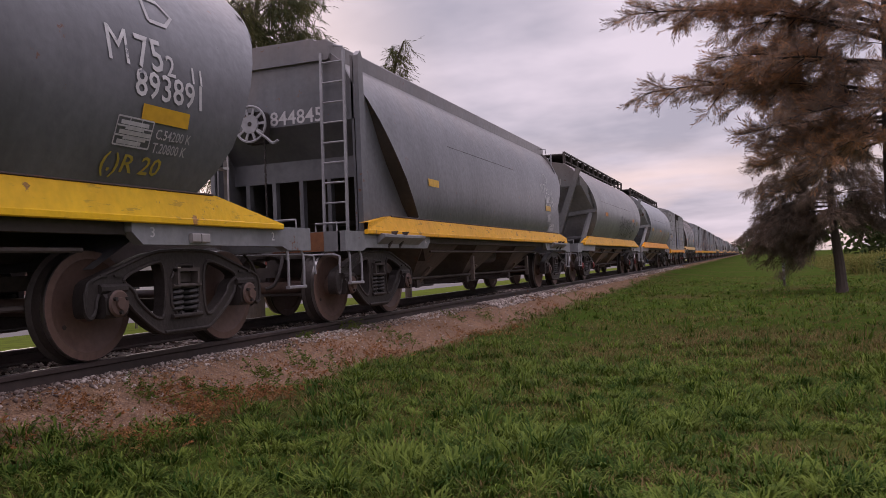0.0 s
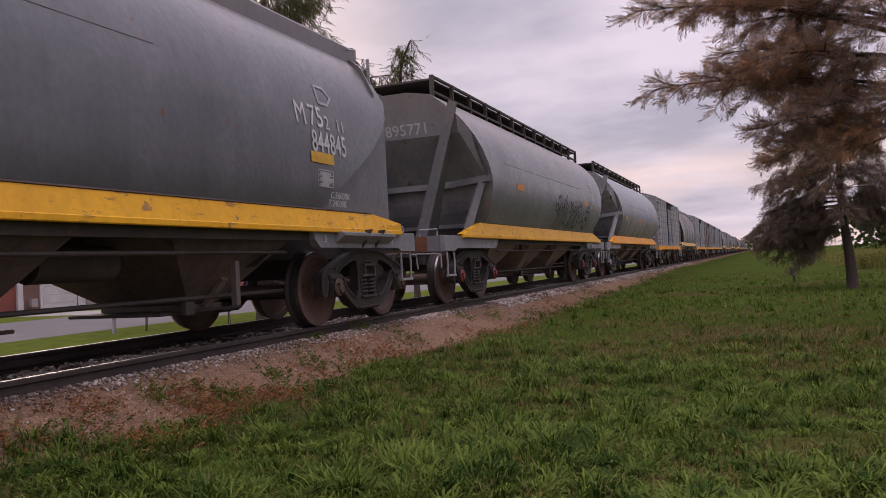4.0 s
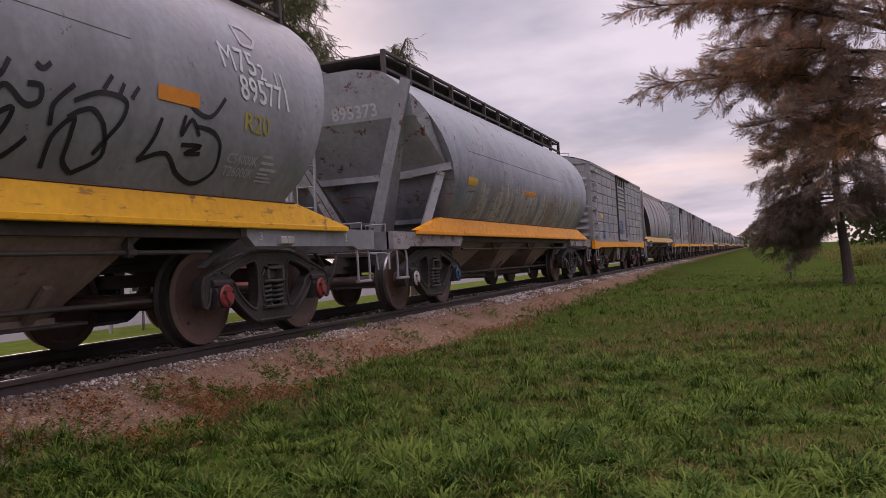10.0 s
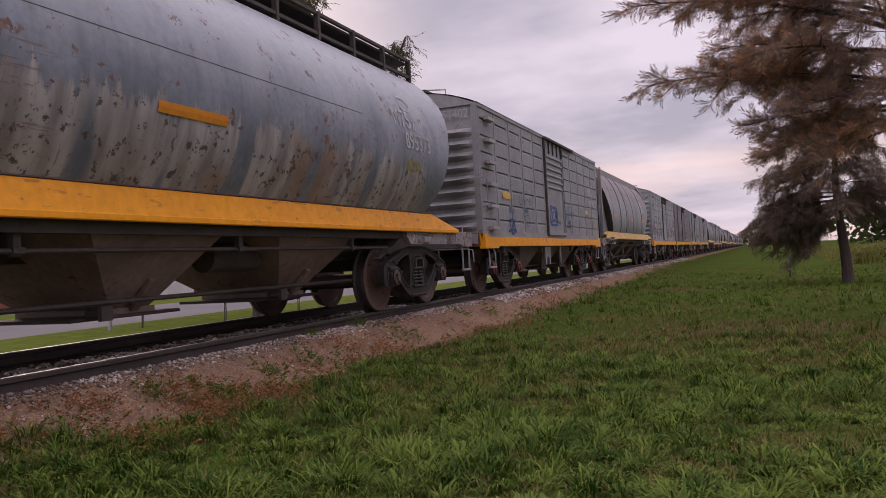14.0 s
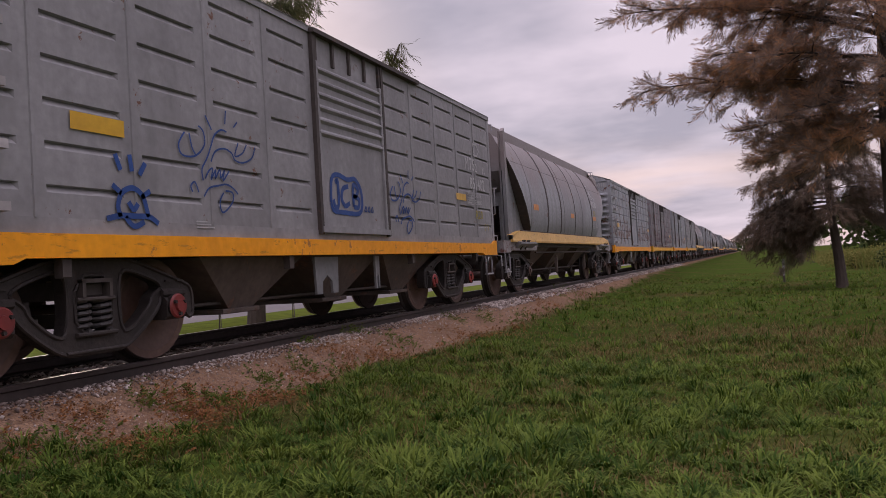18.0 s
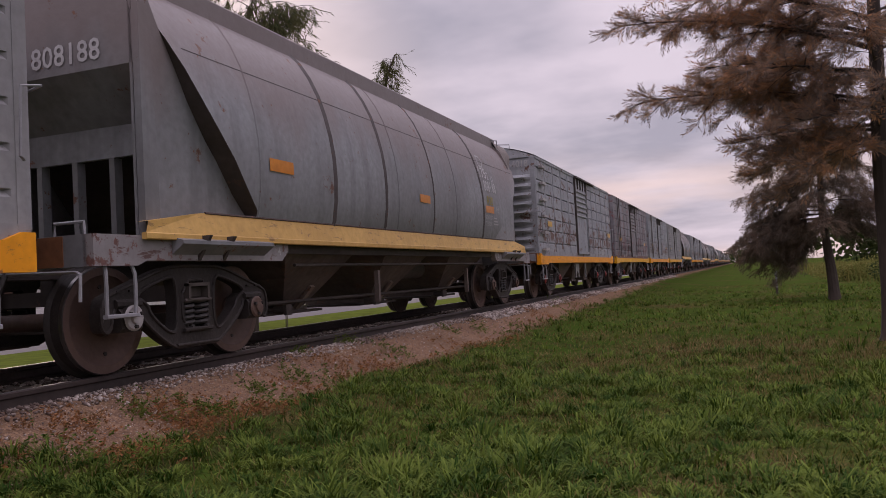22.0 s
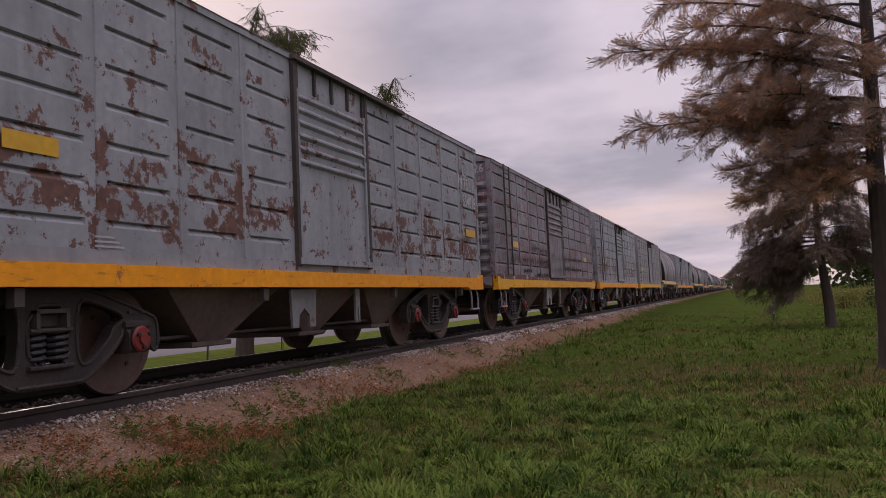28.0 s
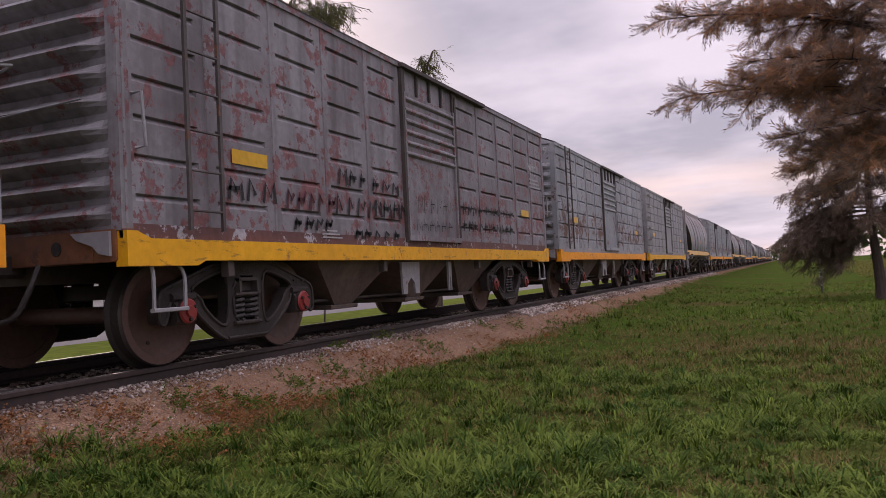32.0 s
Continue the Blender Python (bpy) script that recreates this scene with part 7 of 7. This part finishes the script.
# ---- far side: verge, road, houses ----
ASPHALT = surface("grey_asphalt", (0.135, 0.120, 0.118), (0.105, 0.095, 0.094), 0.9, grain=40, blotch=0.4, bump=0.1)
BRICK = surface("red_brick_wall", (0.26, 0.075, 0.05), (0.18, 0.06, 0.045), 0.85, grain=20, blotch=1.0)
BROWN_WALL = surface("brown_rendered_wall", (0.22, 0.13, 0.10), (0.17, 0.10, 0.08), 0.85)
PINK_WALL = surface("pinkish_rendered_wall", (0.34, 0.10, 0.09), (0.27, 0.08, 0.075), 0.85)
WHITE_WALL = surface("white_painted_wall", (0.62, 0.58, 0.57), (0.52, 0.48, 0.47), 0.8)
GLASS = surface("dark_window_glass", (0.03, 0.035, 0.04), (0.02, 0.022, 0.025), 0.12, bump=0.0, spec=0.6)
ROOF = surface("grey_roof_sheet", (0.13, 0.12, 0.12), (0.09, 0.085, 0.085), 0.7)
CONCRETE = surface("pale_concrete", (0.34, 0.30, 0.28), (0.27, 0.24, 0.22), 0.9)

g = Geo()
g.sheet([[(x, y, -0.188) for y in (-60, 20, 100, 300)] for x in (-26.5, -17.2)])
tagged(part("road", g, ASPHALT, None), "grey asphalt street beyond the track", "road", kind="structure")
for y0, y1 in ((25.4, 29.0), (46, 50)):
    g = Geo()
    g.box(-32.6, -26.4, y0, y1, -0.24, -0.178)
    tagged(part("driveway", g, CONCRETE, None), "pale concrete driveway to the garage", "driveway", kind="structure")


def house(y0, y1, depth, h, wall, label):
    t = new("house")
    t.matrix_basis = pose(-32.8, y0, -0.2)
    L = y1 - y0
    g = Geo()
    g.box(-depth, 0, 0, L, -0.1, h)
    part("wall", g, wall, t)
    g = Geo()
    g.prism([(-depth - 0.4, h), (0.45, h), (0.45, h + 0.14), (-depth / 2, h + 1.3), (-depth - 0.4, h + 0.14)], "y", -0.3, L + 0.3)
    part("roof", g, ROOF, t)
    return tagged(t, label, "house")


def add_window(t, y, z, w, h):
    g = Geo()
    for a, b, c, d in ((y - 0.08, y, z - 0.08, z + h + 0.08), (y + w, y + w + 0.08, z - 0.08, z + h + 0.08), (y, y + w, z - 0.08, z), (y, y + w, z + h, z + h + 0.08)):
        g.box(0.0, 0.07, a, b, c, d)
    win = part("window", g, WHITE_WALL, t, "white framed window")
    for i in range(2):
        for k in range(2):
            p = Geo()
            p.box(0.005, 0.02, y + 0.02 + i * w / 2, y + (i + 1) * w / 2 - 0.02, z + 0.02 + k * h / 2, z + (k + 1) * h / 2 - 0.02)
            part("pane", p, GLASS, win)
    for k in range(1):
        p = Geo()
        p.box(0.004, 0.04, y + w / 2 - 0.02, y + w / 2 + 0.02, z, z + h)
        part("mullion", p, WHITE_WALL, win)


h1 = house(16.0, 27.2, 8, 2.5, BRICK, "red brick house with a white framed window")
add_window(h1, 9.0, 0.75, 1.0, 0.85)
add_window(h1, 4.0, 0.75, 1.0, 0.85)
g = Geo()
g.box(0.0, 0.12, 11.0, 11.3, -0.1, 2.5)
part("pilaster", g, WHITE_WALL, h1)
h2 = house(27.25, 30.6, 8, 2.2, BROWN_WALL, "brown rendered garage with a closed white door")
g = Geo()
g.box(0, 0.08, 1.05, 3.25, -0.05, 1.85)
gd = part("garage_door", g, WHITE_WALL, h2, "white sectional garage door")
for k in range(4):
    g = Geo()
    g.box(0.08, 0.10, 1.2, 3.1, 0.05 + 0.42 * k, 0.43 + 0.42 * k, c=0.008)
    part("door_panel", g, WHITE_WALL, gd)
g = Geo()
g.box(0.1, 0.3, 0.35, 0.7, 0.35, 0.75)
part("meter_box", g, CONCRETE, h2)
h3 = house(30.65, 40.0, 8, 2.3, WHITE_WALL, "low white rendered house with a grey door")
g = Geo()
g.box(0.0, 0.05, 0.5, 1.2, -0.05, 1.6)
part("door", g, CONCRETE, h3)
add_window(h3, 4.0, 0.7, 1.1, 0.8)
h4 = house(42.5, 54.0, 8, 2.2, PINK_WALL, "low pinkish-red rendered house")
add_window(h4, 5.0, 0.7, 1.1, 0.8)

# staked saplings and a street lamp on the verge
for x, y, h in ((-15.2, 16.4, 1.1), (-13.6, 17.8, 1.5), (-13.9, 22.0, 1.4)):
    t = new("sapling")
    t.matrix_basis = pose(x, y, -0.2)
    g = Geo()
    g.tube([(0, 0, -0.05), (0.02, 0.01, h * 0.5), (0.0, 0.04, h)], [0.02, 0.015, 0.008], 6)
    part("stem", g, BARK, t, smooth=True)
    g = Geo()
    g.tube([(0.06, 0, -0.05), (0.06, 0, h * 0.6)], 0.014, 5)
    part("stake", g, SLEEPER, t)
    tagged(t, "thin staked sapling on the grass verge", "sapling", "verge saplings")
t = new("street_lamp")
t.matrix_basis = pose(-15.6, 15.7, -0.2)
g = Geo()
g.tube([(0, 0, 0), (0, 0, 3.9)], [0.05, 0.035], 8)
part("pole", g, PALE, t, smooth=True)
g = Geo()
g.tube([(0, 0, 3.85), (0.1, 0.3, 3.95), (0.15, 0.5, 3.9)], [0.03, 0.03, 0.02], 6)
part("lamp_arm", g, PALE, t, smooth=True)
tagged(t, "thin pale street lamp pole", "street lamp")

# ---- lawn side: post, bushes, field grass, far woods ----
t = new("marker_post")
t.matrix_basis = pose(1.05, 27.5, 0)
g = Geo()
g.box(-0.038, 0.038, -0.035, 0.035, 0.25, 0.78, c=0.012)
part("post_board", g, PALE, t)
g = Geo()
g.tube([(0, 0, -0.1), (0, 0, 0.3)], 0.035, 6)
part("post_foot", g, BARK, t)
tagged(t, "short weathered whitish marker post in the grass", "post")

LEAF_V, LEAF_F = [(-0.35, 0, 0), (0.35, 0, 0), (0.3, 0.7, 0.1), (-0.3, 0.7, 0.1), (0, 1.1, 0)], [(0, 1, 2), (0, 2, 3), (3, 2, 4)]


def leaf_cloud(blobs, n, size, seed):
    """Leaves scattered through the outer half of a few uneven blobs (x, y, z, rx, ry, rz)."""
    nr = np.random.default_rng(seed)
    B = np.array(blobs, float)
    i = nr.integers(0, len(B), n)
    d = nr.normal(size=(n, 3)); d /= np.linalg.norm(d, axis=1, keepdims=True)
    rad = 0.55 + 0.5 * nr.uniform(0, 1, n) ** 0.6
    pos = B[i, :3] + d * B[i, 3:] * rad[:, None]
    keep = pos[:, 2] > 0.0
    pos, d = pos[keep], d[keep]
    m = len(pos)
    s = size * nr.uniform(0.6, 1.4, m)
    Rm = aim(d + nr.normal(0, 0.7, (m, 3)), nr.uniform(0, 6.28, m))
    A = np.zeros((m, 3, 4)); A[:, :, :3] = Rm * s[:, None, None]; A[:, :, 3] = pos
    return A


for k, (x, y, w, h) in enumerate(((5.6, 33.5, 1.5, 0.9), (8.0, 35.5, 2.0, 1.2), (10.8, 37, 2.2, 1.4), (4.6, 40, 1.6, 0.8), (13.5, 40, 2.5, 1.6), (7.0, 44, 2.0, 1.0))):
    t = new("bush")
    t.matrix_basis = pose(x, y, 0)
    r = random.Random(k)
    for q in range(5):
        a = r.uniform(0, 6.28)
        g = Geo()
        g.tube([(0, 0, -0.05), (math.cos(a) * w * 0.3, math.sin(a) * w * 0.3, h * 0.7)], [0.03, 0.01], 5)
        part("stem", g, BARK, t)
    blobs = [(r.uniform(-w, w) * 0.7, r.uniform(-w, w) * 0.5, h * r.uniform(0.35, 0.65), w * 0.45, w * 0.4, h * 0.45) for _ in range(7)]
    part("foliage", instances(LEAF_V, LEAF_F, leaf_cloud(blobs, 3500, 0.06, k), "foliage", STRAW if k % 2 else HEDGE), None, t)
    tagged(t, "low wild bush at the edge of the field", "bush", "field edge bushes")

n = 26000
nr = np.random.default_rng(4)
x, y = nr.uniform(4.2, 60, n), nr.uniform(31, 120, n)
keep = y > 30 + 3 * np.sin(x * 0.4)
x, y = x[keep], y[keep]
m = len(x)
hh = nr.uniform(0.35, 0.8, m) * (0.7 + 0.5 * patch_noise(x, y, 0.5, 3.0))
A = np.zeros((m, 3, 4)); A[:, :, :3] = turns(m, 0.15) * np.stack([np.full(m, 0.05), hh * 0.5, hh], 1)[:, None, :]; A[:, :, 3] = np.stack([x, y, np.zeros(m) - 0.02], 1)
tagged(new("field_grass", instances(BLADE, BLADE_F, A, "field_grass", STRAW)), "tall yellowish grass of the open field", "grass", kind="stuff")

blobs = []
r = random.Random(21)
for k in range(90):
    x = 18 + k * 2.6
    y = 170 + 14 * math.sin(k * 0.35) + r.uniform(-6, 6)
    h = r.uniform(3.5, 8.5) * (1.3 if k % 9 < 3 else 0.8)
    blobs += [(x, y, h * 0.45, r.uniform(3, 5), 3, h * 0.5), (x + r.uniform(-2, 2), y, h * 0.8, r.uniform(1.5, 3), 2, h * 0.3)]
for k in range(30):
    blobs.append((-4 + k * 1.2 + r.uniform(-2, 2), 520 + r.uniform(-20, 20), 3, 6, 4, r.uniform(3, 7)))
part_ = new("far_woods", instances(LEAF_V, LEAF_F, leaf_cloud(blobs, 30000, 1.0, 9), "far_woods", HEDGE))
tagged(part_, "dark green belt of trees beyond the field", "woods", kind="stuff")

# ---- weeds on the ballast bank ----
DRY = leafy("dry_weed_leaves", (0.40, 0.175, 0.072), (0.19, 0.105, 0.048), 0.25, clump=7.0)
WEED_V, WEED_F = [(0, 0, 0), (0.26, 0.42, 0.06), (0, 1.0, -0.06), (-0.26, 0.42, 0.06)], [(0, 1, 2), (0, 2, 3)]


def weed_leaves(nr, cx, cy, w, h, n, size):
    """Leaves in whorls along short sprawling stems."""
    stems = max(4, n // 14)
    sx, sy = nr.normal(0, w * 0.42, stems), nr.normal(0, w * 0.42, stems)
    rise, run_, way = h * nr.uniform(0.4, 1.2, stems), h * nr.uniform(0.3, 1.1, stems), nr.uniform(0, 6.28, stems)
    k, u = nr.integers(0, stems, n), nr.uniform(0.15, 1, n)
    px, py = sx[k] + np.cos(way[k]) * run_[k] * u, sy[k] + np.sin(way[k]) * run_[k] * u
    pz = rise[k] * u * (1.2 - 0.35 * u) + land(cx + px, cy + py) - land(cx, cy)
    D = np.stack([nr.normal(0, 1, n), nr.normal(0, 1, n), nr.uniform(-0.2, 0.9, n)], 1)
    A = np.zeros((n, 3, 4)); A[:, :, :3] = aim(D, nr.uniform(0, 6.28, n)) * (size * nr.uniform(0.6, 1.4, n))[:, None, None]
    A[:, :, 3] = np.stack([px, py, pz], 1)
    return A


def weed(x, y, w, h, n, mat, label, seed):
    nr = np.random.default_rng(seed)
    ob = new("weed_clump", instances(WEED_V, WEED_F, weed_leaves(nr, x, y, w, h, int(n * 1.7), 0.021), "weed_clump", mat))
    ob.matrix_basis = pose(x, y, float(land(x, y)))
    return tagged(ob, label, "weeds", kind="stuff")


DRYC, GRNC = "dry reddish-brown weed clump on the ballast bank", "small green weed clump on the ballast bank"
for k, (x, y, w, h, n, dry) in enumerate(((-4.24, 4.07, 0.26, 0.12, 420, 1), (-4.0, 5.0, 0.42, 0.11, 520, 0), (-3.90, 4.95, 0.45, 0.10, 620, 1), (-3.75, 5.5, 0.35, 0.11, 420, 1), (-3.95, 6.4, 0.35, 0.10, 300, 1), (-4.05, 4.85, 0.40, 0.11, 700, 1), (-3.80, 5.25, 0.38, 0.12, 650, 1), (-3.72, 4.75, 0.30, 0.10, 420, 1), (-4.11, 7.5, 0.42, 0.14, 520, 1),
                                          (-3.95, 8.15, 0.40, 0.14, 420, 1), (-3.55, 3.95, 0.40, 0.10, 500, 1), (-3.75, 10.4, 0.6, 0.12, 420, 1), (-4.26, 4.63, 0.20, 0.11, 260, 0), (-3.95, 5.15, 0.24, 0.13, 330, 0), (-4.13, 6.02, 0.20, 0.11, 300, 0),
                                          (-4.11, 6.70, 0.22, 0.13, 380, 0), (-3.82, 5.62, 0.22, 0.12, 280, 0), (-4.13, 9.04, 0.26, 0.14, 330, 0), (-4.68, 7.61, 0.16, 0.10, 180, 0), (-4.66, 8.78, 0.22, 0.12, 220, 0), (-4.10, 12.4, 0.20, 0.22, 300, 0),
                                          (-4.33, 11.5, 0.18, 0.14, 200, 0), (-3.85, 13.8, 0.25, 0.14, 220, 0), (-4.2, 16.5, 0.5, 0.16, 240, 1), (-4.3, 20.0, 0.5, 0.18, 240, 0), (-4.4, 3.3, 0.25, 0.10, 240, 1), (-3.95, 3.7, 0.30, 0.12, 300, 0))):
    weed(x, y, w, h, n, DRY if dry else WEED, DRYC if dry else GRNC, k)
rw = np.random.default_rng(77)
for mat, label, seed in ((DRY, "dry brown weeds scattered along the lawn's edge", 0), (WEED, "low green weeds scattered along the lawn's edge", 1)):
    A = []
    for k in range(46):
        y = 3.2 + 19 * rw.uniform() ** 1.4
        x = float(lawn_edge(y)) + rw.uniform(-0.40, 0.15)
        q = weed_leaves(rw, x, y, rw.uniform(0.12, 0.30), 0.07, 90, 0.020)
        q[:, :, 3] += (x, y, float(land(x, y)))
        A.append(q)
    tagged(new("weeds", instances(WEED_V, WEED_F, np.concatenate(A), "weeds", mat)), label, "weeds", kind="stuff")
t = Geo()
t.tube(curl([(-4.16, 4.72, 0.235), (-4.08, 4.92, 0.255), (-3.98, 5.10, 0.262)], 3), [0.007] * 4 + [0.006] * 3, 6)
tagged(part("dry_stalk", t, STRAW, None), "pale dry stalk lying among the weeds", "stalk")


def motions():
    times = [2.0 * k for k in range(17)]
    for w in wagons:
        c = w.matrix_basis.translation.y
        walk(w, [(t, pose(TRACK_X, c - run(t), RAIL_Z)) for t in times])
    # the wheels of the wagons that come near the camera roll with the train
    steps = [k * 7 / FPS for k in range(138)]
    for w in wagons[:11]:
        for b in w.children:
            if not b.name.startswith("bogie"):
                continue
            for o in b.children:
                if o.name.startswith("wheelset"):
                    y = o.matrix_basis.translation.y
                    walk(o, [(t, pose(0, y, WHEEL_R, math.degrees(run(t) / WHEEL_R))) for t in steps])


motions()
